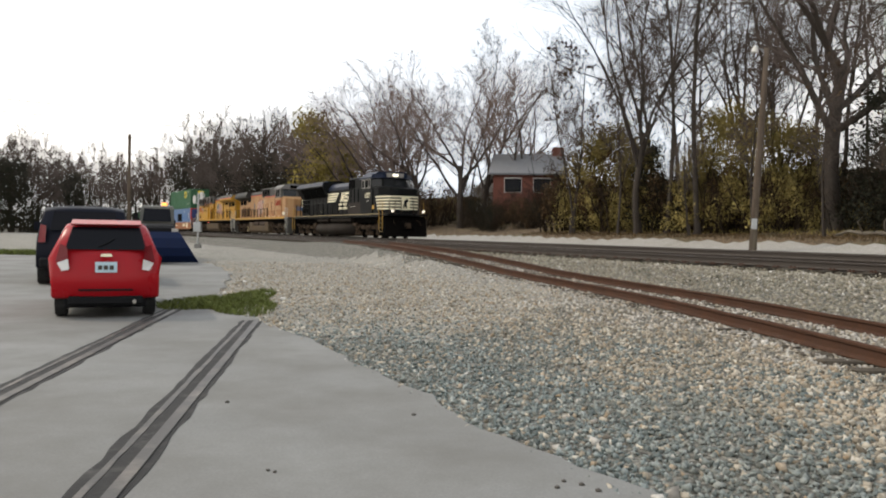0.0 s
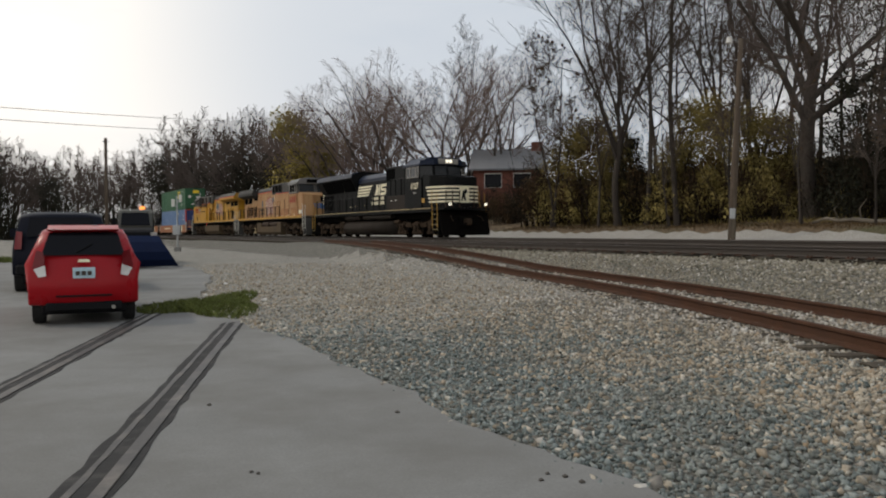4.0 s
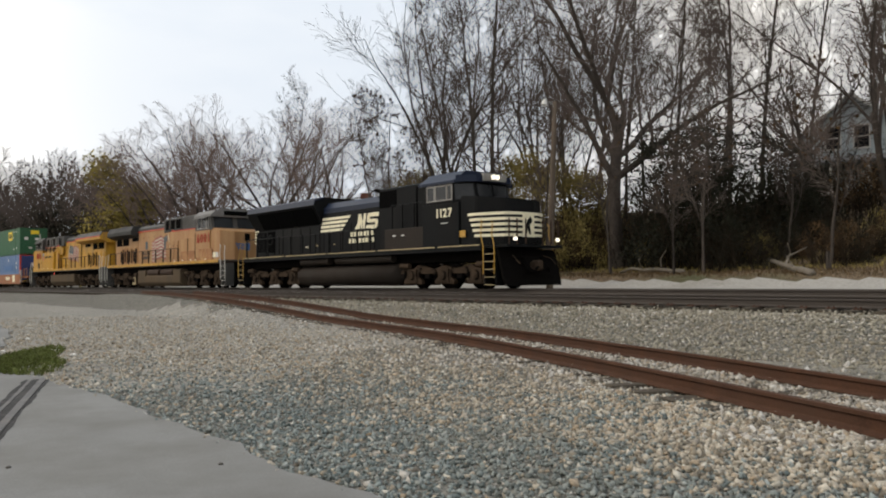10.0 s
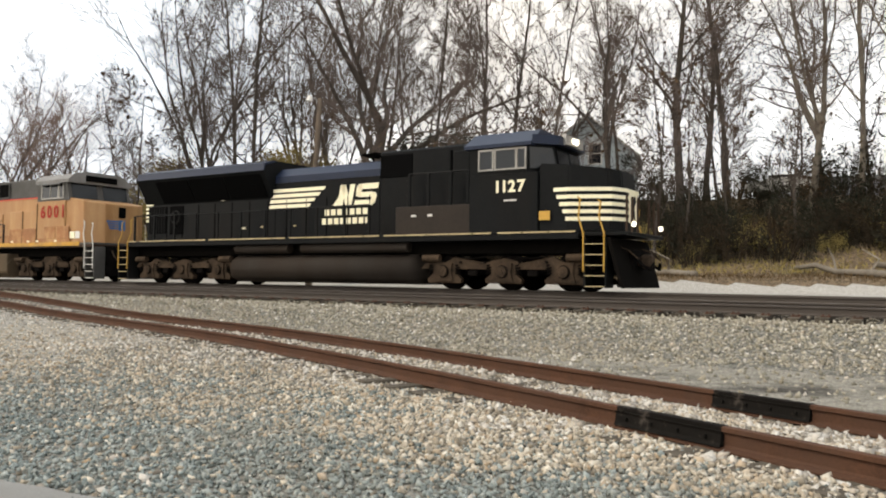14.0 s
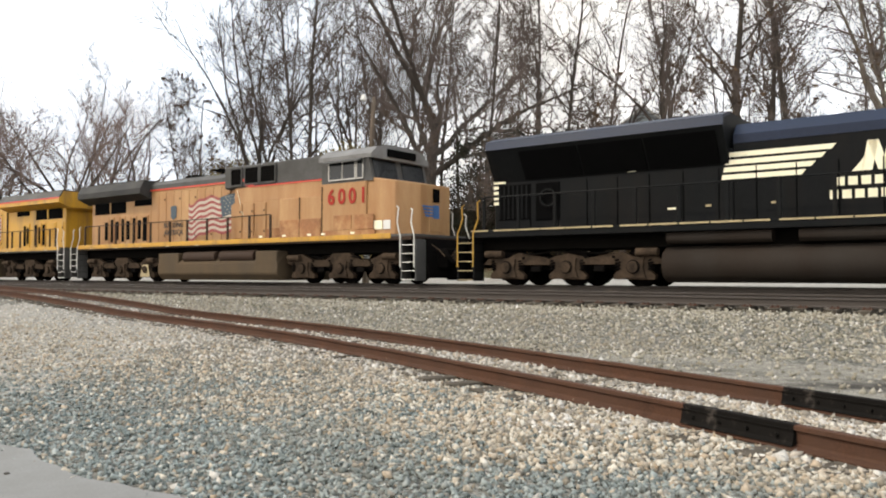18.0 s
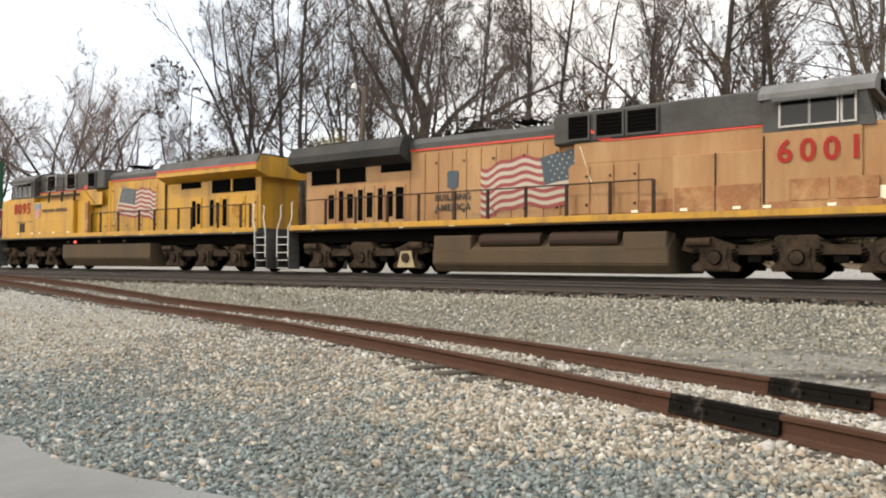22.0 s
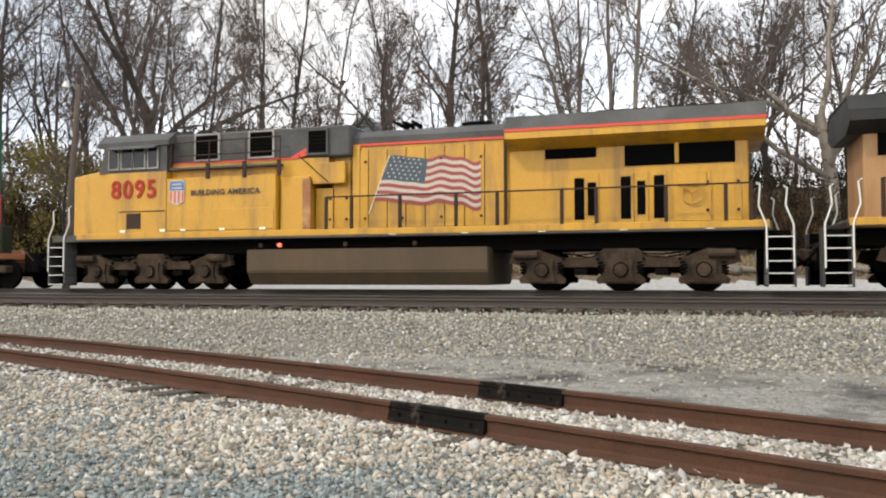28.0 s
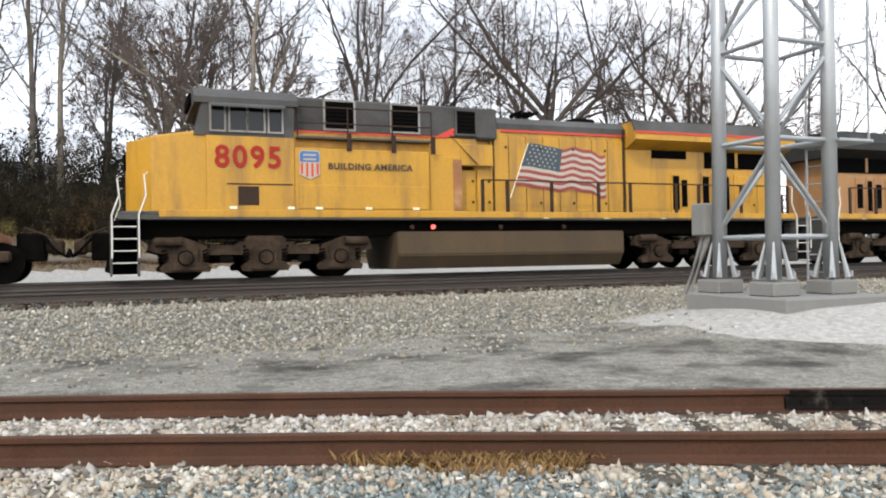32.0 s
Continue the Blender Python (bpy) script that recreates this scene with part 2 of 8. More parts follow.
LOT = ground_mat("dusty_gravel_lot", [(0.15, 0.14, 0.118), (0.25, 0.233, 0.195), (0.33, 0.308, 0.26), (0.12, 0.11, 0.09)], 22, 5, 1.0, (0.275, 0.253, 0.21), 0.3, 0.52)
LITTER = ground_mat("leaf_litter", [(0.07, 0.043, 0.021), (0.15, 0.093, 0.044), (0.23, 0.15, 0.073), (0.07, 0.052, 0.024)], 14, 4, 1.0, (0.10, 0.10, 0.04), 0.16, 0.58, 0.08)
FIELD = ground_mat("rough_ground", [(0.22, 0.195, 0.15), (0.29, 0.26, 0.20), (0.19, 0.18, 0.11)], 3, 1.5, 0.5, (0.12, 0.13, 0.05), 0.03, 0.55)
RAIL_RUST = surface("rusty_rail", (0.070, 0.032, 0.018), 0.85, 0.1, vary=0.45, scale=2.5, fine=45, bump=0.4, dirt=(0.065, 0.034, 0.022), dirt_amount=0.45, dirt_scale=2.0, spec=0.2)
RAIL_WORN = surface("worn_rail", (0.040, 0.030, 0.023), 0.75, 0.0, vary=0.2, scale=3, fine=40, bump=0.2)
BED = ground_mat("grimy_track_bed", [(0.030, 0.026, 0.021), (0.070, 0.061, 0.049), (0.11, 0.097, 0.078), (0.045, 0.039, 0.031)], 24, 6, 1.0, (0.035, 0.030, 0.025), 0.5, 0.55)
RAIL_TOP = surface("polished_rail_head", (0.30, 0.28, 0.26), 0.38, 0.95, vary=0.15, scale=2, fine=80, bump=0.05)
TIE = surface("weathered_tie", (0.060, 0.050, 0.039), 0.95, vary=0.3, scale=4, fine=30, bump=0.6, per_object=0.25, dirt=(0.12, 0.102, 0.078), dirt_amount=0.3, dirt_scale=3, spec=0.08)
BRUSHWOOD = surface("brown_brushwood", (0.034, 0.025, 0.017), 0.95, vary=0.3, scale=0.5, fine=5, bump=0, per_object=0.35, spec=0.05)
BARK = surface("grey_bark", (0.062, 0.051, 0.043), 0.95, vary=0.35, scale=1.5, fine=18, bump=0.7, per_object=0.3, spec=0.15, bump_dist=0.03)
TWIG = surface("bare_twigs", (0.115, 0.092, 0.080), 0.95, vary=0.25, scale=0.5, fine=5, bump=0, per_object=0.25, spec=0.1)


# ---- mesh helpers ----
def box(bm, x0, x1, y0, y1, z0, z1, bevel=0.0, seg=1):
    c = bmesh.ops.create_cube(bm, size=1.0)["verts"]
    for v in c:
        v.co = Vector(((x0 + x1) / 2 + v.co.x * (x1 - x0), (y0 + y1) / 2 + v.co.y * (y1 - y0), (z0 + z1) / 2 + v.co.z * (z1 - z0)))
    if bevel:
        es = list({e for v in c for e in v.link_edges})
        bmesh.ops.bevel(bm, geom=es, offset=bevel, segments=seg, affect="EDGES", profile=0.6)
    return bm


def prism(bm, pts, y0, y1, axis="y"):
    """A closed outline of (a, b) points, pushed from y0 to y1 along an axis. y: points are x, z. x: y, z. z: x, y."""
    def at(p, d):
        return {"y": (p[0], d, p[1]), "x": (d, p[0], p[1]), "z": (p[0], p[1], d)}[axis]
    a = [bm.verts.new(at(p, y0)) for p in pts]
    b = [bm.verts.new(at(p, y1)) for p in pts]
    n = len(pts)
    fs = [bm.faces.new(a), bm.faces.new(list(reversed(b)))]
    for i in range(n):
        fs.append(bm.faces.new((a[i], b[i], b[(i + 1) % n], a[(i + 1) % n])))
    bmesh.ops.recalc_face_normals(bm, faces=fs)
    return bm


def tube(bm, pts, radius, sides=6, radius_end=None, cap=True):
    """A round bar along a line of points."""
    pts = [Vector(p) for p in pts]
    rings, n = [], len(pts)
    up = Vector((0, 0, 1))
    for i, p in enumerate(pts):
        d = (pts[min(i + 1, n - 1)] - pts[max(i - 1, 0)]).normalized()
        side = d.cross(up if abs(d.z) < 0.95 else Vector((1, 0, 0))).normalized()
        other = side.cross(d)
        r = radius + ((radius_end if radius_end is not None else radius) - radius) * i / max(1, n - 1)
        rings.append([bm.verts.new(p + (side * math.cos(2 * math.pi * k / sides) + other * math.sin(2 * math.pi * k / sides)) * r) for k in range(sides)])
    for a, b in zip(rings, rings[1:]):
        for k in range(sides):
            bm.faces.new((a[k], a[(k + 1) % sides], b[(k + 1) % sides], b[k]))
    if cap:
        bm.faces.new(list(reversed(rings[0])))
        bm.faces.new(rings[-1])
    return bm


def disc(bm, x, y, z, r, thick, axis="y", sides=20, hole=0.0):
    """A wheel-like round, centred at x, y, z, its thickness along an axis."""
    def at(a, rr, d):
        c, s = math.cos(a) * rr, math.sin(a) * rr
        return {"y": (x + c, y + d, z + s), "x": (x + d, y + c, z + s), "z": (x + c, y + s, z + d)}[axis]
    rad = [(r, -thick / 2), (r, thick / 2)]
    if hole:
        rad += [(hole, thick / 2), (hole, -thick / 2)]
    rings = [[bm.verts.new(at(2 * math.pi * k / sides, rr, d)) for k in range(sides)] for rr, d in rad]
    pairs = list(zip(rings, rings[1:])) + ([(rings[-1], rings[0])] if hole else [])
    fs = []
    for a, b in pairs:
        for k in range(sides):
            fs.append(bm.faces.new((a[k], a[(k + 1) % sides], b[(k + 1) % sides], b[k])))
    if not hole:
        fs += [bm.faces.new(rings[0]), bm.faces.new(rings[1])]
    bmesh.ops.recalc_face_normals(bm, faces=fs)
    return bm


def mesh_of(name, bm, material, smooth=False):
    me = bpy.data.meshes.new(name)
    bm.to_mesh(me)
    bm.free()
    for mt in (material if isinstance(material, (list, tuple)) else [material]):
        me.materials.append(mt)
    if smooth:
        me.shade_smooth()
    return me


def part(name, bm, material, parent=None, label="", smooth=False):
    """Links a bmesh as one mesh object under a thing or a part."""
    ob = new(name, mesh_of(name, bm, material, smooth))
    ob.parent = parent
    if label:
        ob["label"] = label
    return ob


def share(name, me, parent, m=None, label=""):
    """An object of its own on a mesh that alike pieces share."""
    ob = new(name, me)
    ob.parent = parent
    if m is not None:
        ob.matrix_basis = m
    if label:
        ob["label"] = label
    return ob


def raw(name, verts, faces, material, parent=None, smooth=False):
    me = bpy.data.meshes.new(name)
    me.from_pydata(verts, [], faces)
    for mt in (material if isinstance(material, (list, tuple)) else [material]):
        me.materials.append(mt)
    if smooth:
        me.shade_smooth()
    ob = new(name, me)
    ob.parent = parent
    return ob


def words(name, text, size, material, parent, m, label="", squeeze=1.0, thick=0.004, bold=0.0, spacing=1.0):
    """Raised lettering in the built-in font, turned into a mesh. Local x runs along the text."""
    cu = bpy.data.curves.new(name, "FONT")
    cu.body, cu.size, cu.extrude, cu.offset, cu.space_character = text, size, thick, bold, spacing
    cu.align_x, cu.align_y, cu.resolution_u = "CENTER", "CENTER", 3
    tmp = bpy.data.objects.new(name, cu)
    scene.collection.objects.link(tmp)
    me = bpy.data.meshes.new_from_object(tmp.evaluated_get(bpy.context.evaluated_depsgraph_get()))
    bpy.data.objects.remove(tmp)
    me.transform(Matrix.Diagonal((squeeze, 1, 1, 1)))
    me.materials.clear()
    me.materials.append(material)
    ob = share(name, me, parent, m, label)
    return ob


# ---- plan ----
# Two main tracks run side by side; s runs along them, away from the camera, d across them from the camera's foot.
MAIN_TURN = 70
NX, NY = math.sin(radians(MAIN_TURN)), math.cos(radians(MAIN_TURN))
MAIN_D, RAIL_Z = 21.05, 0.95         # the far track, on which the train runs
NEAR_D, NEAR_Z = 17.0, 0.85          # the near track, a little lower and canted toward the lot


def bend(s):
    """How far the line has curved toward the lot, far up the track."""
    return max(0.0, s) ** 2 / 4400


def main_at(s, d=MAIN_D):
    d -= bend(s)
    return (NX * d - NY * s, NY * d + NX * s)


def main_sd(x, y):
    s = -NY * x + NX * y
    return (s, NX * x + NY * y + bend(min(s, 220)))


# the siding's centre line, from behind the camera's right to the switch in the near track
SIDE_KEYS = [(-30, 1.0), (-20, 2.5), (-10, 4.0), (-3, 5.12), (0, 5.56), (3, 5.85), (6, 5.96), (10, 5.95), (14, 5.93), (18, 5.76), (20.7, 5.42), (22.8, 5.0), (24.5, 4.55), (26, 4.12), (28.2, 3.52), (30.9, 2.85), (33.7, 2.2), (38.9, 1.2), (44.5, 0.25), (50, -0.7)]
SIDE_FIT = np.polyfit([k[0] for k in SIDE_KEYS], [k[1] for k in SIDE_KEYS], 9)
SIDE_END = 49.0


def siding_x(y):
    return float(np.polyval(SIDE_FIT, min(y, SIDE_END))) - 0.36 * max(0.0, y - SIDE_END)


def side_z(y):
    """Height of the siding's rail heads: level past the camera, climbing to the main line at the switch."""
    return float(np.interp(y, [18, 20.7, 22.8, 24.3, 26, 28.2, 30.9, 33.7, 38.9, 50], [0.26, 0.28, 0.33, 0.40, 0.48, 0.59, 0.69, 0.77, 0.83, 0.84]))


PAVE_EDGE = [(2.6, -14), (2.35, -4), (2.1, 1.0), (1.85, 3.0), (1.40, 4.1), (0.85, 5.4), (0.32, 7.0), (-0.3, 8.9), (-1.0, 10.6), (-1.55, 11.9), (-1.95, 12.6), (-2.4, 13.6), (-2.7, 15.2), (-3.2, 18.5), (-3.9, 24), (-5.5, 30), (-9, 36), (-16, 40)]


def pave_x(y):
    ys = [p[1] for p in PAVE_EDGE]
    return float(np.interp(y, ys, [p[0] for p in PAVE_EDGE]))


HEAP = main_at(-10.9, 9.7)


def smooth(a, b, v):
    t = min(1.0, max(0.0, (v - a) / (b - a)))
    return t * t * (3 - 2 * t)


def ground_z(x, y):
    """Height of the ground: lot, gravel, siding bed, main line bed, road behind it and the wooded bank."""
    s, d = main_sd(x, y)
    over = x - pave_x(y)
    z = 0.05 * smooth(0.1, 1.5, over) + 0.49 * smooth(11.9, 15.2, d)
    if -40 < y < 56:
        near = smooth(2.7, 1.3, abs(x - siding_x(y))) * smooth(0.0, 1.0, over)
        z += (max(side_z(y) - 0.185, 0.075) - z) * near * smooth(56, 51, y)
    z += 0.12 * smooth(18.4, 19.5, d)
    hill = smooth(29.5, 58, d) * 5.6 * (0.25 + 0.75 * smooth(-60, -5, s)) + smooth(27.5, 30.5, d) * 0.55
    z += 0.20 * smooth(22.6, 25.0, d)
    far = smooth(110, 260, math.hypot(x, y))
    z += hill * (1 - 0.3 * far)
    z += 0.10 * noise.noise((x * 0.35, y * 0.35, 0)) * smooth(28.5, 32, d)
    z += 0.45 * noise.noise((x * 0.09, y * 0.09, 3)) * smooth(31, 40, d)
    if d < 20 and over > 0.2:
        z += 0.025 * noise.noise((x * 0.5, y * 0.5, 7)) * smooth(0.2, 1.5, over)
    # heap of gravel round the signal tower's footing
    hx, hy = HEAP
    z += 0.46 * math.exp(-(abs(x - hx) / 2.5) ** 2.6 - (abs(y - hy) / 3.0) ** 2.6)
    return z


# ---- ground ----
def axis_steps(lo, hi, step, far, grow):
    out = [lo]
    while out[-1] < hi:
        out.append(out[-1] + step)
    left, st = lo, step
    while left > -far:
        st *= grow
        left -= st
        out.insert(0, left)
    st = step
    while out[-1] < far:
        st *= grow
        out.append(out[-1] + st)
    return out


def build_ground():
    xs, ys = axis_steps(-8, 40, 0.45, 2400, 1.13), axis_steps(-26, 62, 0.5, 2400, 1.13)
    verts = [(x, y, ground_z(x, y)) for y in ys for x in xs]
    nx = len(xs)
    faces, kinds = [], []
    for j in range(len(ys) - 1):
        for i in range(nx - 1):
            faces.append((j * nx + i, j * nx + i + 1, (j + 1) * nx + i + 1, (j + 1) * nx + i))
            x, y = (xs[i] + xs[i + 1]) / 2, (ys[j] + ys[j + 1]) / 2
            s, d = main_sd(x, y)
            wob = 0.5 * noise.noise((x * 0.4, y * 0.4, 1))
            if abs(s) > 260 or d > 140 or d < -160:
                k = 4
            elif d > 29.3 + wob:
                k = 3
            elif d > 23.6 + wob * 0.6:
                k = 2
            elif d > 15.75 + 0.1 * wob and d < 22.7 + 0.3 * wob and (y > 40 or abs(x - siding_x(y)) > 2.0):
                k = 6
            elif d > 11.9 + wob:
                k = 0
            elif x > siding_x(y) + 1.6 and -30 < y < 45:
                k = 1
            elif y > 10 + 5 * wob + 0.9 * max(0.0, x):
                k = 5
            else:
                k = 0
            kinds.append(k)
    ob = raw("ground", verts, faces, [GRAVEL, DIRT, SAND, LITTER, FIELD, LOT, BED], smooth=True)
    ob.data.polygons.foreach_set("material_index", kinds)
    return tagged(ob, "gravel, trampled dirt and leaf-covered bank along the tracks", "ground", kind="structure")


def build_paving():
    """The concrete lot: one slab with a broken edge toward the gravel."""
    bm = bmesh.new()
    rnd = random.Random(4)
    edge = []
    for y in np.arange(-14, 40, 0.22):
        edge.append((pave_x(y) + rnd.uniform(-0.05, 0.05) + 0.05 * math.sin(y * 2.1), float(y)))
    ys = [e[1] for e in edge]
    cols = [-60, -40, -25, -15, -10, -6]
    rows = []
    for x, y in edge:
        row = [bm.verts.new((c, y, 0.03)) for c in cols if c < x - 0.5]
        while len(row) < len(cols):
            row.append(row[-1])
        row.append(bm.verts.new((x, y, 0.03)))
        row.append(bm.verts.new((x + 0.03, y, -0.1)))
        rows.append(row)
    for a, b in zip(rows, rows[1:]):
        for k in range(len(a) - 1):
            f = [a[k], a[k + 1], b[k + 1], b[k]]
            u = []
            for v in f:
                if v not in u:
                    u.append(v)
            if len(u) > 2:
                try:
                    bm.faces.new(u)
                except ValueError:
                    pass
    return tagged(part("pavement", bm, CONCRETE), "worn pale concrete lot with a broken edge at the gravel", "pavement", kind="structure")


RAIL_OUT = [(-0.075, 0), (-0.075, 0.012), (-0.02, 0.03), (-0.012, 0.045), (-0.012, 0.125), (-0.036, 0.138), (-0.036, 0.168), (-0.03, 0.175),
            (0.03, 0.175), (0.036, 0.168), (0.036, 0.138), (0.012, 0.125), (0.012, 0.045), (0.02, 0.03), (0.075, 0.012), (0.075, 0)]


def rail_mesh(points, z, top_slot=False, jitter=0.0, seed=1):
    """A rail's real section swept along (x, y) points."""
    rnd = random.Random(seed)
    bm = bmesh.new()
    rings = []
    for i, (x, y) in enumerate(points):
        a, b = points[max(0, i - 1)], points[min(len(points) - 1, i + 1)]
        d = Vector((b[0] - a[0], b[1] - a[1], 0)).normalized()
        n = Vector((d.y, -d.x, 0))
        off = rnd.uniform(-jitter, jitter)
        top = z(y) if callable(z) else z
        rings.append([bm.verts.new(Vector((x, y, top + off + h - 0.175)) + n * w) for w, h in RAIL_OUT])
    m = len(RAIL_OUT)
    for a, b in zip(rings, rings[1:]):
        for k in range(m):
            f = bm.faces.new((a[k], a[(k + 1) % m], b[(k + 1) % m], b[k]))
            f.material_index = 1 if top_slot and k == 7 else 0
    bm.faces.new(rings[0])
    bm.faces.new(list(reversed(rings[-1])))
    bmesh.ops.recalc_face_normals(bm, faces=bm.faces)
    return bm


def tie_mesh(length=2.6, w=0.23, h=0.18, seed=0):
    rnd = random.Random(seed)
    bm = bmesh.new()
    box(bm, -length / 2, length / 2, -w / 2, w / 2, -h, 0, 0.012)
    for v in bm.verts:
        v.co += Vector((rnd.uniform(-0.025, 0.025), rnd.uniform(-0.01, 0.01), rnd.uniform(-0.008, 0.008)))
    return mesh_of("tie", bm, TIE)


def plate_mesh():
    bm = bmesh.new()
    box(bm, -0.17, 0.17, -0.09, 0.09, 0, 0.018, 0.004)
    for x in (-0.11, 0.11):
        for y in (-0.05, 0.05):
            box(bm, x - 0.014, x + 0.014, y - 0.014, y + 0.014, 0.018, 0.05)
    return mesh_of("tie_plate", bm, RAIL_RUST)


def build_main_track(name, label, mid, z, cant, steel, first, last, fewest):
    """One main track: two rails, and ties that can be told apart where the camera passes nearest."""
    tr = tagged(new(name), label, "railway track", kind="structure")
    for sgn in (-1, 1):
        pts = [main_at(s, mid + sgn * 0.7525) for s in np.arange(-140, 420, 6.0)]
        part("rail", rail_mesh(pts, z + sgn * cant / 2, True), [steel, RAIL_TOP], tr)
    me, plate = [tie_mesh(seed=k) for k in range(4)], plate_mesh()
    turn = math.atan2(NY, NX)
    rnd = random.Random(fewest)
    rest = bmesh.new()
    for i in range(-90, 330):
        s = i * 0.53
        x, y = main_at(s, mid + rnd.uniform(-0.06, 0.06))
        m = Matrix.Translation((x, y, z - 0.19 + rnd.uniform(-0.012, 0.006))) @ Matrix.Rotation(turn + rnd.uniform(-0.03, 0.03), 4, "Z") @ Matrix.Rotation(-math.atan(cant / 1.505), 4, "Y")
        if first <= i < last:
            share("tie", rnd.choice(me), tr, m)
            if fewest == 3:
                share("tie_plate", plate, tr, m @ Matrix.Translation((-0.7525, 0, 0)))
        else:
            q = bmesh.new()
            box(q, -1.3, 1.3, -0.115, 0.115, -0.18, 0)
            q.transform(m)
            tmp = bpy.data.meshes.new("t")
            q.to_mesh(tmp)
            q.free()
            rest.from_mesh(tmp)
            bpy.data.meshes.remove(tmp)
    ob = part("far_ties", rest, TIE, tr)
    ob["kind"] = "stuff"
    return tr


def build_siding():
    tr = tagged(new("siding_track"), "rusty little-used siding rails with timber ties sunk in gravel", "railway track", kind="structure")
    ys = np.arange(-30, SIDE_END + 0.1, 0.75)
    centre = [(siding_x(y), float(y)) for y in ys]
    def offset(o, lo, hi):
        out = []
        for i, (x, y) in enumerate(centre):
            a, b = centre[max(0, i - 1)], centre[min(len(centre) - 1, i + 1)]
            d = Vector((b[0] - a[0], b[1] - a[1], 0)).normalized()
            if lo <= y <= hi:
                out.append((x + d.y * o, y - d.x * o))
        return out
    for sgn in (-1, 1):
        part("rail", rail_mesh(offset(sgn * 0.7525, -30, 60), side_z, False, 0.004, 3), RAIL_RUST, tr)
    me = [tie_mesh(2.5, 0.22, 0.17, seed=10 + k) for k in range(4)]
    rnd = random.Random(5)
    for i in range(134):
        y = -28 + i * 0.56
        d = siding_x(y + 0.1) - siding_x(y - 0.1)
        m = Matrix.Translation((siding_x(y) + rnd.uniform(-0.05, 0.05), y, side_z(y) - 0.168 + rnd.uniform(-0.012, 0.0))) @ Matrix.Rotation(-math.atan2(d, 0.2) + rnd.uniform(-0.04, 0.04), 4, "Z")
        share("tie", rnd.choice(me), tr, m)
    return tr


def build_heap():
    """Pale gravel tipped round the tower's footing, thinning out to a ragged edge."""
    rows, faces, n, m = [], [], 72, 16
    verts = [(HEAP[0], HEAP[1], ground_z(*HEAP) + 0.05)]
    for j in range(1, m + 1):
        for i in range(n):
            a = 2 * math.pi * i / n
            rim = 3.3 + 0.5 * noise.noise((math.cos(a) * 1.3, math.sin(a) * 1.3, 4)) + 0.22 * noise.noise((math.cos(a) * 5, math.sin(a) * 5, 9))
            r = rim * j / m
            x, y = HEAP[0] + math.cos(a) * r, HEAP[1] + math.sin(a) * r
            lift = 0.05 * (1 - (j / m) ** 2) - 0.012 * (j == m) + 0.02 * noise.noise((x * 1.7, y * 1.7, 6)) * (1 - j / m)
            verts.append((x, y, ground_z(x, y) + lift))
    for i in range(n):
        faces.append((0, 1 + i, 1 + (i + 1) % n))
    for j in range(m - 1):
        for i in range(n):
            o = 1 + j * n
            faces.append((o + i, o + n + i, o + n + (i + 1) % n, o + (i + 1) % n))
    return tagged(raw("mound", verts, faces, SAND, smooth=True), "low pale gravel mound round the tower footing", "mound")


build_ground()
build_heap()
build_paving()
build_main_track("main_track", "dark worn railway track under the train", MAIN_D, RAIL_Z, 0.0, RAIL_WORN, -40, 60, 2)
build_main_track("near_main_track", "worn railway track with polished heads on weathered ties", NEAR_D, NEAR_Z, 0.03, RAIL_WORN, -60, 100, 3)
build_siding()


# ---- train ----
TRAIN = []
YELLOW = surface("armour_yellow_paint", (0.48, 0.245, 0.016), 0.45, vary=0.14, scale=0.8, fine=12, bump=0.05, dirt=(0.20, 0.105, 0.03), dirt_amount=0.26, dirt_scale=1.3, streak=0.14)
FADED = surface("faded_yellow_paint", (0.42, 0.245, 0.105), 0.6, vary=0.12, scale=0.8, fine=12, bump=0.06, dirt=(0.27, 0.115, 0.035), dirt_amount=0.62, dirt_scale=1.1, streak=0.2)
RUSTY = surface("rust_stained_panel", (0.27, 0.115, 0.045), 0.8, vary=0.35, scale=1.5, fine=15, bump=0.15, dirt=(0.46, 0.26, 0.11), dirt_amount=0.3, dirt_scale=1.6)
GREY = surface("grey_roof_paint", (0.085, 0.082, 0.077), 0.6, vary=0.2, scale=1.0, fine=14, bump=0.08, spec=0.15, dirt=(0.05, 0.047, 0.042), dirt_amount=0.45, dirt_scale=0.8)
DARK_GREY = surface("dark_grey_roof_paint", (0.026, 0.026, 0.025), 0.6, vary=0.25, scale=1.0, fine=14, bump=0.08, spec=0.15, dirt=(0.045, 0.042, 0.038), dirt_amount=0.3, dirt_scale=0.8)
MID_GREY = surface("weathered_mid_grey_paint", (0.15, 0.145, 0.138), 0.6, vary=0.2, scale=1.0, fine=14, bump=0.08, dirt=(0.08, 0.073, 0.065), dirt_amount=0.4, dirt_scale=0.9)
PALE_GREY = surface("sun_bleached_grey_paint", (0.30, 0.285, 0.26), 0.6, vary=0.2, scale=1.0, fine=14, bump=0.08, dirt=(0.15, 0.13, 0.11), dirt_amount=0.4, dirt_scale=0.9)
BLACK = surface("black_locomotive_paint", (0.0085, 0.009, 0.0092), 0.36, vary=0.25, scale=0.7, fine=12, bump=0.05, dirt=(0.012, 0.011, 0.010), dirt_amount=0.3, dirt_scale=0.9, streak=0.25, spec=0.04)
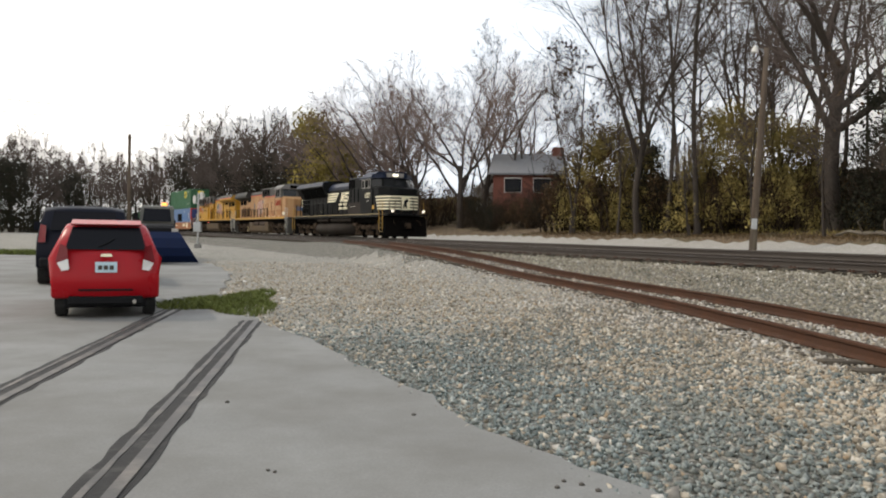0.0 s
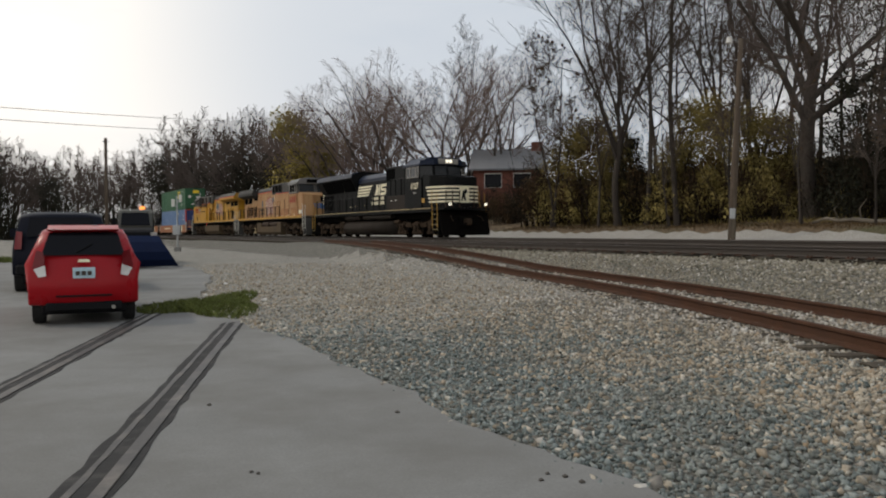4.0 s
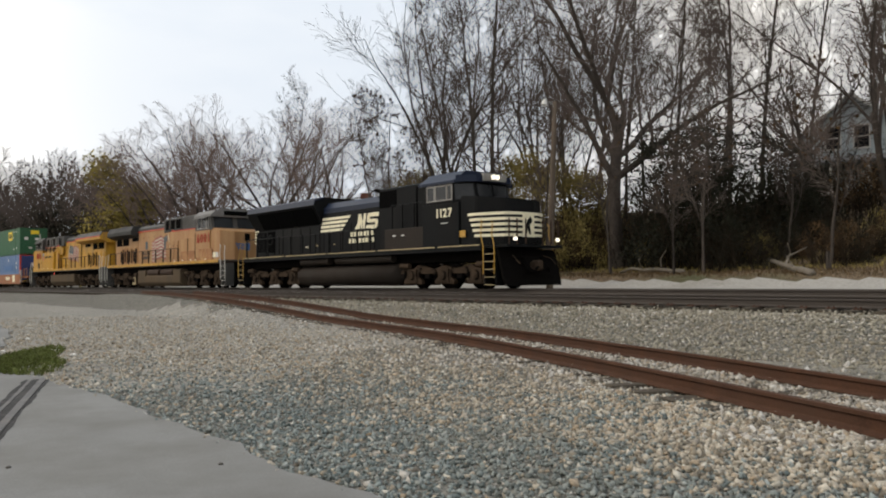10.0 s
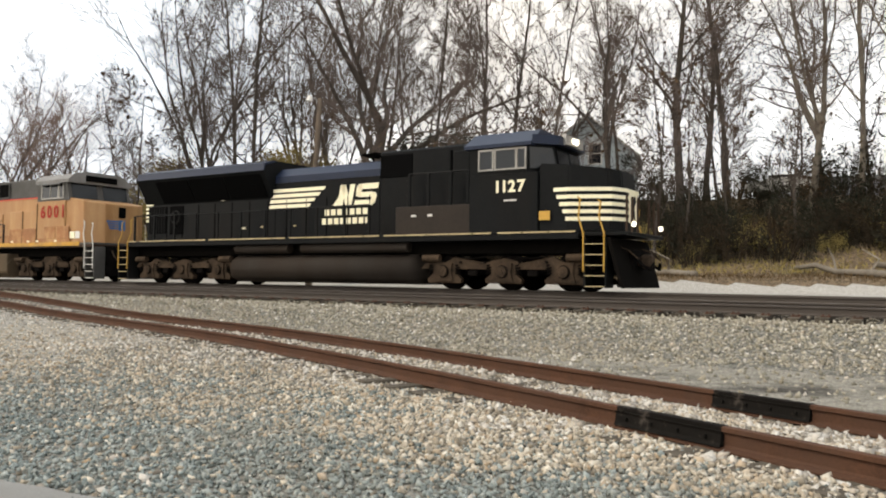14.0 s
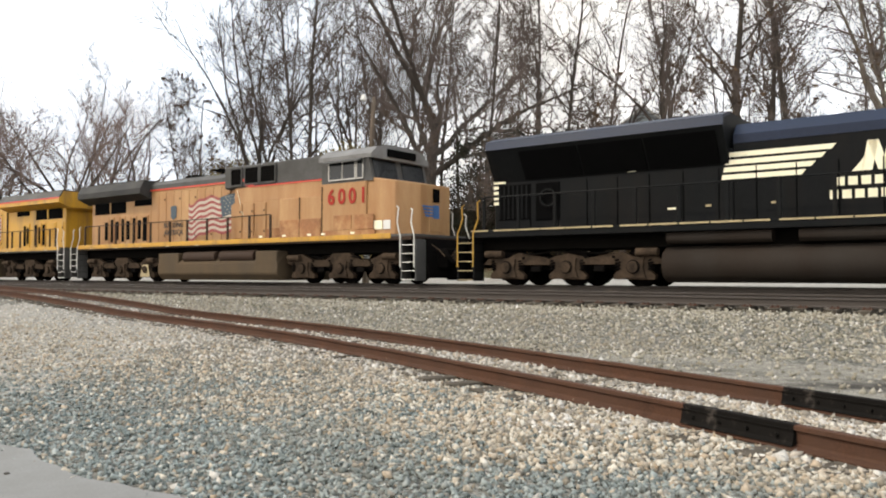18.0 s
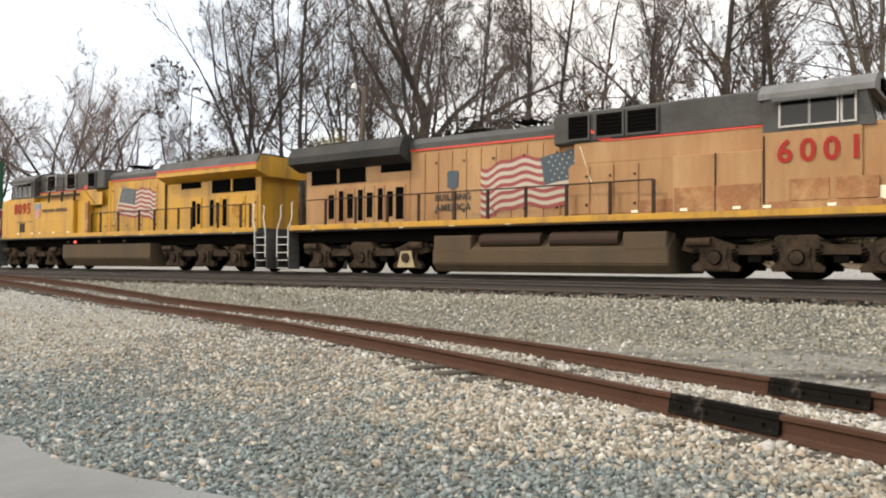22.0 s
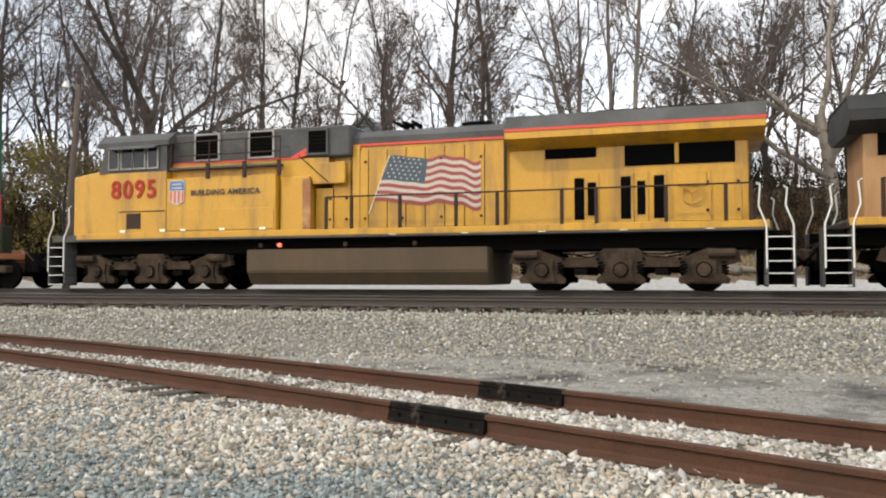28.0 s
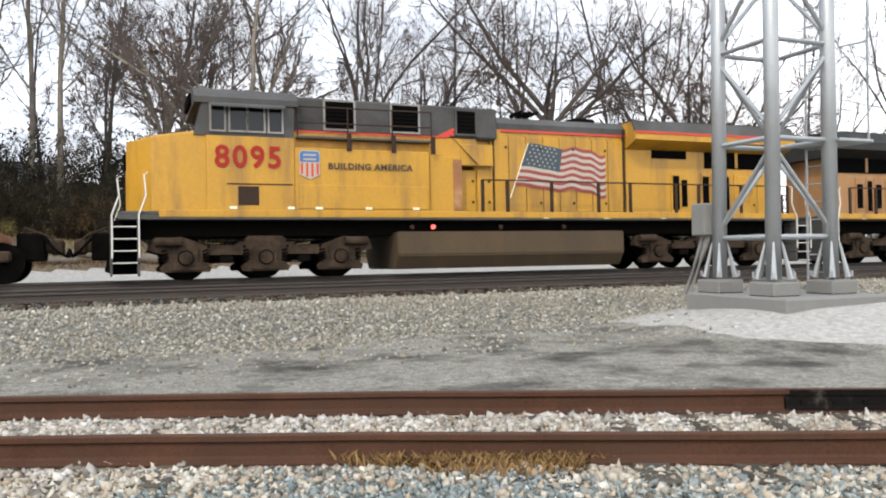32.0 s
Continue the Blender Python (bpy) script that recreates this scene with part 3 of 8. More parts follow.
# black paint of the upper parts, the sky's blue sheen put into the colour
NAVY = surface("black_paint_with_blue_sheen", (0.010, 0.016, 0.034), 0.40, vary=0.25, scale=0.8, fine=12, bump=0.05, spec=0.2)
DUSTY = surface("dusty_black_panel", (0.026, 0.020, 0.016), 0.65, vary=0.2, scale=1.2, fine=12, bump=0.06, spec=0.12)
TRUCK = surface("oily_truck_grime", (0.058, 0.040, 0.027), 0.85, vary=0.35, scale=2.0, fine=16, bump=0.3, dirt=(0.014, 0.011, 0.009), dirt_amount=0.40, dirt_scale=2.4, spec=0.04)
TANK = surface("dusty_tank_paint", (0.092, 0.063, 0.036), 0.75, vary=0.15, scale=1.0, fine=14, bump=0.08, spec=0.15, dirt=(0.066, 0.050, 0.034), dirt_amount=0.45, dirt_scale=0.7, streak=0.3)
TANK_DARK = surface("grimy_dark_tank", (0.024, 0.018, 0.014), 0.7, vary=0.2, scale=1.0, fine=14, bump=0.08, spec=0.06, dirt=(0.03, 0.026, 0.022), dirt_amount=0.45, dirt_scale=0.7, streak=0.3)
# near-black for boards and seams; on openings it paints the shade within
PITCH = surface("opening_shade_and_black_trim", (0.003, 0.003, 0.003), 0.9, vary=0.2, bump=0.0, spec=0.02)
# near-black machinery; the shade under and inside the frames is put into this colour
SHADOWED = surface("dark_machinery_with_shade", (0.0055, 0.0048, 0.0042), 0.9, vary=0.4, scale=4, fine=20, bump=0.2, spec=0.02)
WHITE = surface("white_paint", (0.62, 0.60, 0.56), 0.55, vary=0.08, scale=3, fine=30, bump=0.03)
CREAM = surface("cream_reflective_stripe", (0.80, 0.73, 0.52), 0.5, vary=0.12, scale=3, fine=25, bump=0.02)
TAN_STRIPE = surface("dirty_tan_stripe", (0.36, 0.28, 0.15), 0.6, vary=0.35, scale=3, fine=25, bump=0.02)
RAILING = surface("pale_handrail_paint", (0.62, 0.60, 0.54), 0.5, vary=0.1, bump=0.02)
POST = surface("dark_brown_post", (0.040, 0.024, 0.016), 0.7, vary=0.2, bump=0.05, spec=0.15)
GOLD = surface("yellow_handrail_paint", (0.44, 0.24, 0.03), 0.5, vary=0.1, bump=0.02)
RED = surface("red_stripe_paint", (0.55, 0.045, 0.02), 0.5, vary=0.1, scale=2, fine=20, bump=0.02)
DARK_RED = surface("dark_red_lettering", (0.31, 0.022, 0.013), 0.55, vary=0.1, bump=0.0, spec=0.2)
FLAG_RED = surface("weathered_red_decal", (0.25, 0.045, 0.040), 0.6, vary=0.2, scale=2, fine=20, bump=0.0)
FLAG_WHITE = surface("weathered_white_decal", (0.42, 0.36, 0.28), 0.6, vary=0.12, scale=2, fine=20, bump=0.0)
FLAG_BLUE = surface("weathered_blue_decal", (0.040, 0.060, 0.075), 0.6, vary=0.2, scale=2, fine=20, bump=0.0)
BLUE = surface("blue_emblem_paint", (0.045, 0.13, 0.30), 0.5, vary=0.15, bump=0.0)
LETTER = surface("dark_lettering", (0.040, 0.030, 0.022), 0.6, vary=0.1, bump=0.0)
GLASS = glass_mat("cab_glass", (0.010, 0.012, 0.014), 0.06, 0.3)
STEEL = surface("bare_steel", (0.38, 0.36, 0.33), 0.4, 0.8, vary=0.2, bump=0.05)
LAMP_ON = glow("lit_headlight", (1.0, 0.93, 0.8), 3.5)
LAMP_RED = glow("small_red_marker", (1.0, 0.12, 0.10), 2.0)
NEAR = Matrix.Rotation(radians(90), 4, "X")      # stands lettering up on the side that faces -y


def bx(name, x0, x1, y0, y1, z0, z1, mat, parent, bevel=0.015, label=""):
    bm = bmesh.new()
    box(bm, min(x0, x1), max(x0, x1), y0, y1, z0, z1, bevel)
    return part(name, bm, mat, parent, label)


def truck(loco, axles, side_mat, style):
    """A three-axle truck: side frames with axle boxes and springs, a bolster and wheelsets."""
    x0, x1 = min(axles) - 0.85, max(axles) + 0.85
    mid = sorted(axles)[1]
    # the near-black body carries the shade behind the side frames
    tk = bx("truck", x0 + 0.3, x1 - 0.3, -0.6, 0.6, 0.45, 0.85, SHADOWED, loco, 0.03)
    for sgn in (-1, 1):
        y = sgn * 1.16
        pts = []
        if style == "ge":
            top = [(x0, 0.72), (x0 + 0.1, 1.0), (x0 + 0.75, 1.05), (x0 + 1.3, 0.84), (mid - 0.75, 0.84), (mid - 0.4, 1.06), (mid + 0.4, 1.06), (mid + 0.75, 0.84), (x1 - 1.3, 0.84), (x1 - 0.75, 1.05), (x1 - 0.1, 1.0), (x1, 0.72)]
        else:
            top = [(x0, 0.62), (x0 + 0.2, 0.80), (x0 + 0.9, 0.80), (x0 + 1.2, 0.95), (mid - 0.6, 0.78), (mid, 0.92), (mid + 0.6, 0.78), (x1 - 1.2, 0.95), (x1 - 0.9, 0.80), (x1 - 0.2, 0.80), (x1, 0.62)]
        low = []
        for a in sorted(axles, reverse=True):
            low += [(a + 0.40, 0.60), (a + 0.44, 0.44), (a + 0.60, 0.30), (a + 0.56, 0.19), (a - 0.56, 0.19), (a - 0.60, 0.30), (a - 0.44, 0.44), (a - 0.40, 0.60)]
        bm = bmesh.new()
        prism(bm, top + low, y - 0.09 * sgn, y + 0.09 * sgn)
        part("side_frame", bm, side_mat, tk)
        for a in axles:
            bm = bmesh.new()
            prism(bm, [(a - 0.30, 0.78), (a + 0.30, 0.78), (a + 0.26, 0.50), (a + 0.34, 0.24), (a - 0.34, 0.24), (a - 0.26, 0.50)], y + sgn * 0.07, y + sgn * 0.15)
            ab = part("axle_box", bm, side_mat, tk)
            # a proud dark disc paints the shaded hollow round the axle cap
            bm = bmesh.new()
            disc(bm, a, y + sgn * 0.155, 0.53, 0.19, 0.02, sides=18)
            part("cap_recess", bm, SHADOWED, ab)
            bm = bmesh.new()
            disc(bm, a, y + sgn * 0.19, 0.53, 0.155, 0.08, sides=18)
            disc(bm, a, y + sgn * 0.235, 0.53, 0.06, 0.03, sides=10)
            part("axle_cap", bm, side_mat, ab)
            for dx in (-0.47, 0.47):
                bm = bmesh.new()
                tube(bm, [(a + dx + 0.085 * math.cos(k * 1.05), y + sgn * 0.06 + 0.085 * math.sin(k * 1.05), 0.42 + k * 0.013) for k in range(24)], 0.022, 4)
                part("coil_spring", bm, SHADOWED, tk)
        for a, b in zip(sorted(axles), sorted(axles)[1:]):
            bm = bmesh.new()
            c = (a + b) / 2
            disc(bm, c - 0.42, y + sgn * 0.13, 0.80, 0.035, 0.06, sides=8)
            disc(bm, c + 0.42, y + sgn * 0.13, 0.80, 0.035, 0.06, sides=8)
            tube(bm, [(c - 0.45, y + sgn * 0.12, 0.94), (c, y + sgn * 0.17, 0.90), (c + 0.45, y + sgn * 0.12, 0.96)], 0.02, 5)
            box(bm, c - 0.16, c + 0.16, y + sgn * 0.10 - 0.05, y + sgn * 0.10 + 0.05, 0.40, 0.56, 0.02)
            part("brake_rigging", bm, SHADOWED, tk)
        for xc in (x0 + 0.15, x1 - 0.75):
            bm = bmesh.new()
            tube(bm, [(xc, y + sgn * 0.16, 0.92), (xc + 0.6, y + sgn * 0.16, 0.92)], 0.11, 10)
            part("brake_cylinder", bm, side_mat, tk)
    for a in axles:
        bm = bmesh.new()
        for sgn in (-1, 1):
            disc(bm, 0, sgn * 0.72, 0, 0.53, 0.13, sides=28)
            disc(bm, 0, sgn * 0.655, 0, 0.555, 0.025, sides=28)
            disc(bm, 0, sgn * 0.80, 0, 0.18, 0.06, sides=12)
            for k in range(4):
                disc(bm, 0.33 * math.cos(k * math.pi / 2 + 0.4), sgn * 0.79, 0.33 * math.sin(k * math.pi / 2 + 0.4), 0.045, 0.02, sides=8)
        tube(bm, [(0, -0.8, 0), (0, 0.8, 0)], 0.09, 10)
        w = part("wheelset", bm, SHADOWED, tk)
        SPIN.append((w, 0.53, (a, 0, 0.53)))
    return tk


SPIN = []


def steps(loco, x, sgn, mat, rail_mat, depth=0.6):
    """A corner stairwell with treads and two bent handrails. sgn: which way the loco's end lies."""
    for side in (-1, 1):
        y0, y1 = (side * 1.0, side * 1.52)
        st = bx("stairwell", x, x + sgn * 0.06, min(y0, y1), max(y0, y1), 0.12, 1.45, mat, loco, 0.01)
        bx("stair_side", x + sgn * depth, x + sgn * (depth + 0.05), min(y0, y1), max(y0, y1), 0.12, 1.45, mat, st, 0.01)
        # near-black back and treads paint the shade inside the stairwell
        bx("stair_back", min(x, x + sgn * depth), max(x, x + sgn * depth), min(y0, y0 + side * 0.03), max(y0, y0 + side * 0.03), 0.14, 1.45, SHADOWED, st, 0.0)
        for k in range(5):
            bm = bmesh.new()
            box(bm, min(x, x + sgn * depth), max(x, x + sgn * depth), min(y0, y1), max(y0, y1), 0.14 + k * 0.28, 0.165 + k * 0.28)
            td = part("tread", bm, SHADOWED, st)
            yy = side * 1.53
            bm = bmesh.new()
            box(bm, min(x + sgn * 0.06, x + sgn * depth), max(x + sgn * 0.06, x + sgn * depth), yy - 0.010, yy + 0.010, 0.145 + k * 0.28, 0.17 + k * 0.28)
            part("tread_nosing", bm, RAILING if rail_mat is RAILING else TAN_STRIPE, td, "pale tread edge")
        for xx, up in ((x + sgn * 0.02, 2.55), (x + sgn * depth, 2.45)):
            bm = bmesh.new()
            tube(bm, [(xx, side * 1.56, 0.55), (xx, side * 1.56, 1.55), (xx - sgn * 0.16, side * 1.52, 2.0), (xx - sgn * 0.12, side * 1.50, up - 0.06), (xx - sgn * 0.2, side * 1.48, up)], 0.021, 6)
            part("stair_handrail", bm, rail_mat, st)


def coupler(loco, x, sgn):
    bm = bmesh.new()
    box(bm, min(x - sgn * 0.9, x), max(x - sgn * 0.9, x), -0.13, 0.13, 0.72, 0.98, 0.03)
    box(bm, min(x - sgn * 0.25, x + sgn * 0.05), max(x - sgn * 0.25, x + sgn * 0.05), -0.2, 0.2, 0.66, 1.04, 0.06)
    cp = part("coupler", bm, TRUCK, loco)
    bx("draft_box", min(x - sgn * 0.95, x - sgn * 0.35), max(x - sgn * 0.95, x - sgn * 0.35), -0.42, 0.42, 0.52, 1.18, SHADOWED, cp, 0.04)
    for y in (-0.95, 0.95):
        bm = bmesh.new()
        tube(bm, [(x - sgn * 0.75, y * 0.75, 1.3), (x - sgn * 0.3, y, 1.12), (x - sgn * 0.05, y, 0.9)], 0.022, 5)
        part("uncoupling_lever", bm, TRUCK, cp)
    for y in (-0.55, -0.4, 0.4, 0.55):
        bm = bmesh.new()
        tube(bm, [(x - sgn * 0.45, y, 1.15), (x - sgn * 0.1, y, 0.75), (x + sgn * 0.1, y * 0.8, 0.62), (x + sgn * 0.15, y * 0.5, 0.8)], 0.03, 6)
        part("brake_hose", bm, SHADOWED, cp)


def railing(loco, xs, z_sill, z_top, y, post_mat, rail_mat):
    """Walkway railing: flat posts and one long bar on one side."""
    for x in xs:
        bx("handrail_post", x - 0.045, x + 0.045, y - 0.03, y + 0.03, z_sill, z_top, post_mat, loco, 0.006)
    bm = bmesh.new()
    tube(bm, [(min(xs), y, z_top), ((min(xs) + max(xs)) / 2, y, z_top - 0.01), (max(xs), y, z_top)], 0.024, 6)
    part("handrail", bm, rail_mat, loco)


def flag(loco, x0, x1, z0, z1, y, hoist, tall_ratio=0.55, stagger=1.0):
    """The painted waving flag: thirteen wavy bands and a starred canton, 3 mm proud of the doors."""
    n, verts, faces, kinds = 26, [], [], []
    span = x1 - x0
    def at(c, r):
        q = c / n
        w = q if hoist == "left" else 1 - q
        lean = (1 - w) * 0.0 + (0.20 * span * (r / 13.0) * (1 - w) ** 2) * (-1 if hoist == "left" else 1)
        sag = (0.055 * math.sin(w * 11.0 + 0.8) * (0.35 + w) - 0.12 * w + 0.05 * math.sin(w * 25) * w) * stagger
        ztop, zlow = z1 - 0.05 * w, z0 + 0.12 * (1 - w)
        return (x0 + q * span + lean, y, ztop + (zlow - ztop) * r / 13.0 + sag)
    for r in range(14):
        for c in range(n + 1):
            verts.append(at(c, r))
    for r in range(13):
        for c in range(n):
            a = r * (n + 1) + c
            faces.append((a, a + n + 1, a + n + 2, a + 1))
            w = (c + 0.5) / n if hoist == "left" else 1 - (c + 0.5) / n
            kinds.append(2 if r < 7 and w < 0.42 else (0 if r % 2 == 0 else 1))
    ob = raw("flag_decal", verts, faces, [FLAG_RED, FLAG_WHITE, FLAG_BLUE], loco)
    ob.data.polygons.foreach_set("material_index", kinds)
    ob["label"] = "weathered painted waving striped flag with starred blue corner"
    bm = bmesh.new()
    for r in range(6):
        for k in range(6):
            w = 0.03 + 0.37 * (k + 0.5 * (r % 2) + 0.25) / 6.5
            c = w * n if hoist == "left" else (1 - w) * n
            p = at(c, 0.6 + r * 1.1)
            disc(bm, p[0], p[1] - 0.004, p[2], 0.026, 0.004, sides=5)
    part("flag_stars", bm, FLAG_WHITE, ob)


def grille(loco, x0, x1, z0, z1, y, mat, name="louvre"):
    """A louvred opening in a frame; a near-black sheet paints the shade inside."""
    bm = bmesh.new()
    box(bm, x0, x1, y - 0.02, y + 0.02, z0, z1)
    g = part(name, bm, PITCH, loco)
    bm = bmesh.new()
    for a, b, c, d in ((x0 - 0.05, x0, z0 - 0.05, z1 + 0.05), (x1, x1 + 0.05, z0 - 0.05, z1 + 0.05), (x0, x1, z0 - 0.05, z0), (x0, x1, z1, z1 + 0.05)):
        box(bm, a, b, y - 0.04, y + 0.02, c, d)
    part("louvre_frame", bm, mat, g)
    k = max(3, int((z1 - z0) / 0.09))
    bm = bmesh.new()
    for i in range(k):
        z = z0 + (i + 0.5) * (z1 - z0) / k
        prism(bm, [(y - 0.035, z - 0.02), (y - 0.028, z - 0.022), (y - 0.02, z + 0.02), (y - 0.026, z + 0.022)], x0, x1, "x")
    part("louvre_slats", bm, SHADOWED, g)
    return g


def door_panel(loco, x0, x1, z0, z1, y, mat, latches=True):
    d = bx("hood_door", x0 + 0.012, x1 - 0.012, y - 0.022, y + 0.02, z0, z1, mat, loco, 0.006)
    if latches:
        for z in (z0 + 0.25, z1 - 0.3):
            bx("latch", x1 - 0.13, x1 - 0.06, y - 0.045, y - 0.02, z - 0.035, z + 0.035, POST, d, 0.006)
    return d


def window(loco, x0, x1, z0, z1, y, frame_mat):
    w = bx("cab_window", x0, x1, y - 0.012, y + 0.012, z0, z1, GLASS, loco, 0.0)
    bm = bmesh.new()
    for a, b, c, d in ((x0 - 0.035, x0 + 0.01, z0 - 0.035, z1 + 0.035), (x1 - 0.01, x1 + 0.035, z0 - 0.035, z1 + 0.035), (x0, x1, z0 - 0.035, z0 + 0.01), (x0, x1, z1 - 0.01, z1 + 0.035)):
        box(bm, a, b, y - 0.03, y + 0.01, c, d)
    part("window_frame", bm, frame_mat, w)
    return w


def ge_loco(name, label, f, u, paint, old):
    """A six-axle road engine with a wide nose; f: +1 nose first, -1 nose trailing. The side at -y is the one seen."""
    lo = tagged(new(name), label, "locomotive", group="diesel locomotives of the train")
    def X(a, b=None):
        return f * a if b is None else (min(f * a, f * b), max(f * a, f * b))
    def B(nm, a, b, y0, y1, z0, z1, mat, parent=lo, bevel=0.015, lab=""):
        q = X(a, b)
        return bx(nm, q[0], q[1], y0, y1, z0, z1, mat, parent, bevel, lab)
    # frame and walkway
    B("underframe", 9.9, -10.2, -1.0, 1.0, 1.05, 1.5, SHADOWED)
    B("side_sill", 10.2, -10.35, -1.52, 1.52, 1.44, 1.56, POST if old else GREY)
    B("sill_stripe", 9.3, -10.3, -1.535, -1.5, 1.5, 1.68, YELLOW, lab="yellow sill stripe")
    B("walkway", 10.2, -10.35, -1.5, 1.5, 1.56, 1.64, GREY)
    # nose, tapered in plan
    for_y = 1.46
    bm = bmesh.new()
    pts_low, rings = [(7.6, -for_y), (9.45, -for_y), (10.0, -0.8), (10.0, 0.8), (9.45, for_y), (7.6, for_y)], []
    for tops in (0, 1):
        ring = []
        for px, py in pts_low:
            z = 1.62 if not tops else (3.34 + (10.0 - px) / 2.4 * 0.38 if px > 7.7 else 3.72)
            ring.append(bm.verts.new((f * px, py, z)))
        rings.append(ring)
    m = len(pts_low)
    for k in range(m):
        bm.faces.new((rings[0][k], rings[0][(k + 1) % m], rings[1][(k + 1) % m], rings[1][k]))
    bm.faces.new(rings[0])
    bm.faces.new(rings[1])
    bmesh.ops.recalc_face_normals(bm, faces=bm.faces)
    bmesh.ops.bevel(bm, geom=list(bm.edges), offset=0.05, segments=2, affect="EDGES", profile=0.6)
    part("nose", bm, paint, lo)
    # cab: lower body in the hood's colour, upper in grey, under a curved roof
    B("cab_lower", 8.22, 6.1, -1.52, 1.52, 1.62, 3.48, paint)
    bm = bmesh.new()
    prism(bm, [(X(8.5), 3.48), (X(8.28), 4.36), (X(6.1), 4.36), (X(6.1), 3.48)], -1.51, 1.51)
    part("cab_upper", bm, GREY, lo)
    bm = bmesh.new()
    prof = [(-1.56, 4.26), (-1.56, 4.40), (-1.25, 4.66), (-0.7, 4.78), (0.7, 4.78), (1.25, 4.66), (1.56, 4.40), (1.56, 4.26)]
    prism(bm, prof, X(6.0), X(8.48), "x")
    part("cab_roof", bm, MID_GREY if old else GREY, lo, "weathered grey curved cab roof")
    for a, b in ((6.40, 6.72), (6.84, 7.24), (7.26, 7.66), (7.78, 8.10)) if not old else ((6.50, 7.12), (7.15, 7.72), (7.82, 8.08)):
        q = X(a, b)
        window(lo, q[0], q[1], 3.60, 4.22, -1.53, PALE_GREY if not old else STEEL)
    bm = bmesh.new()
    prism(bm, [(-1.5, 4.30), (-1.80, 4.17), (-1.80, 4.13), (-1.5, 4.25)], X(6.35), X(8.1), "x")
    part("sunshade", bm, GREY, lo)
    for y in (-0.75, 0.75):
        bm = bmesh.new()
        a, b = (X(8.47), 3.58), (X(8.30), 4.26)
        prism(bm, [(a[0] + f * 0.012, a[1]), (b[0] + f * 0.012, b[1]), (b[0] + f * 0.03, b[1]), (a[0] + f * 0.03, a[1])], y - 0.6, y + 0.6)
        part("windshield", bm, GLASS, lo)
    B("number_board", 8.56, 8.40, -0.75, 0.75, 4.36, 4.62, PITCH)
    B("headlight_box", 10.06, 9.94, -0.16, 0.16, 2.75, 3.2, PITCH)
    B("nose_door", 10.02, 9.98, -0.35, 0.35, 1.75, 2.7, paint)
    # blower and equipment section
    q = X(6.1, 2.5 if not old else 3.9)
    bx("equipment_cabinet", q[0], q[1], -1.51, 1.51, 1.62, 3.25 if not old else 3.1, paint, lo, 0.02)
    bx("upper_cabinet", *X(6.1, 1.0), -1.25, 1.25, 3.1, 3.70, paint, lo, 0.02)
    bx("equipment_roof", *X(6.1, 0.35), -1.25, 1.25, 3.70, 4.58, GREY, lo, 0.05)
    if not old:
        for a, b in ((5.25, 4.50), (3.45, 2.72)):
            q = X(a, b)
            grille(lo, q[0], q[1], 3.80, 4.50, -1.28, PALE_GREY)
        for a in (4.75, 3.55, 2.45):
            q = X(a, a - 0.12)
            bx("hanger_bracket", q[0], q[1], -1.56, -1.50, 3.2, 3.66, POST, lo, 0.01)
        bm = bmesh.new()
        tube(bm, [(X(6.0), -1.45, 4.3), (X(2.4), -1.45, 4.32)], 0.02, 5)
        tube(bm, [(X(6.0), -1.45, 3.9), (X(2.4), -1.45, 3.91)], 0.02, 5)
        for a in (6.0, 4.7, 3.5, 2.4):
            tube(bm, [(X(a), -1.45, 3.5), (X(a), -1.45, 4.34)], 0.02, 5)
        part("roof_railing", bm, POST, lo)
        bx("catwalk", *X(6.0, 2.4), -1.5, -1.2, 3.50, 3.56, GREY, lo, 0.01)
        bx("equipment_door", *X(6.0, 2.55), -1.535, -1.5, 1.72, 2.32, paint, lo, 0.01)
        bx("fuel_shutter", *X(7.48, 6.98), -1.54, -1.5, 1.80, 2.26, POST, lo, 0.01, "dark recessed hatch")
        bx("nose_panel", *X(7.75, 6.15), -1.535, -1.5, 2.30, 2.33, POST, lo, 0.004)
        q = X(2.45, 1.55)
        bx("battery_cabinet", q[0], q[1], -1.35, 1.35, 1.66, 3.18, paint, lo, 0.02)
        q = X(1.75, 1.5)
        bx("recess", q[0], q[1], -1.37, -1.3, 1.70, 3.1, RUSTY, lo, 0.01)
    else:
        for a, b, z0, z1 in ((3.4, 2.6, 3.84, 4.44), (2.45, 1.7, 3.84, 4.44)):
            q = X(a, b)
            grille(lo, q[0], q[1], z0, z1, -1.28, GREY)
        for a, b in ((7.55, 6.7), (8.55, 7.7)):
            bx("rusted_panel", *X(a, b), -1.54, -1.5, 1.85, 2.35, RUSTY, lo, 0.01, "rust-stained access panel")
        bx("rust_band", *X(6.05, 3.95), -1.535, -1.5, 1.66, 2.30, RUSTY, lo, 0.01)
        bx("rust_band", *X(8.62, 6.2), -1.53, -1.5, 1.66, 1.84, RUSTY, lo, 0.01)
        bx("rust_band", *X(3.85, 0.95), -1.27, -1.24, 1.66, 2.05, RUSTY, lo, 0.01)
        bx("panel_seam", *X(6.15, 6.11), -1.54, -1.5, 1.66, 3.4, POST, lo, 0.004)
        bx("panel_seam", *X(5.0, 4.97), -1.54, -1.5, 1.66, 3.1, POST, lo, 0.004)
        for a in (2.9, 2.2, 1.5):
            q = X(a, a - 0.66)
            door_panel(lo, q[0], q[1], 1.72, 3.05, -1.27, paint)
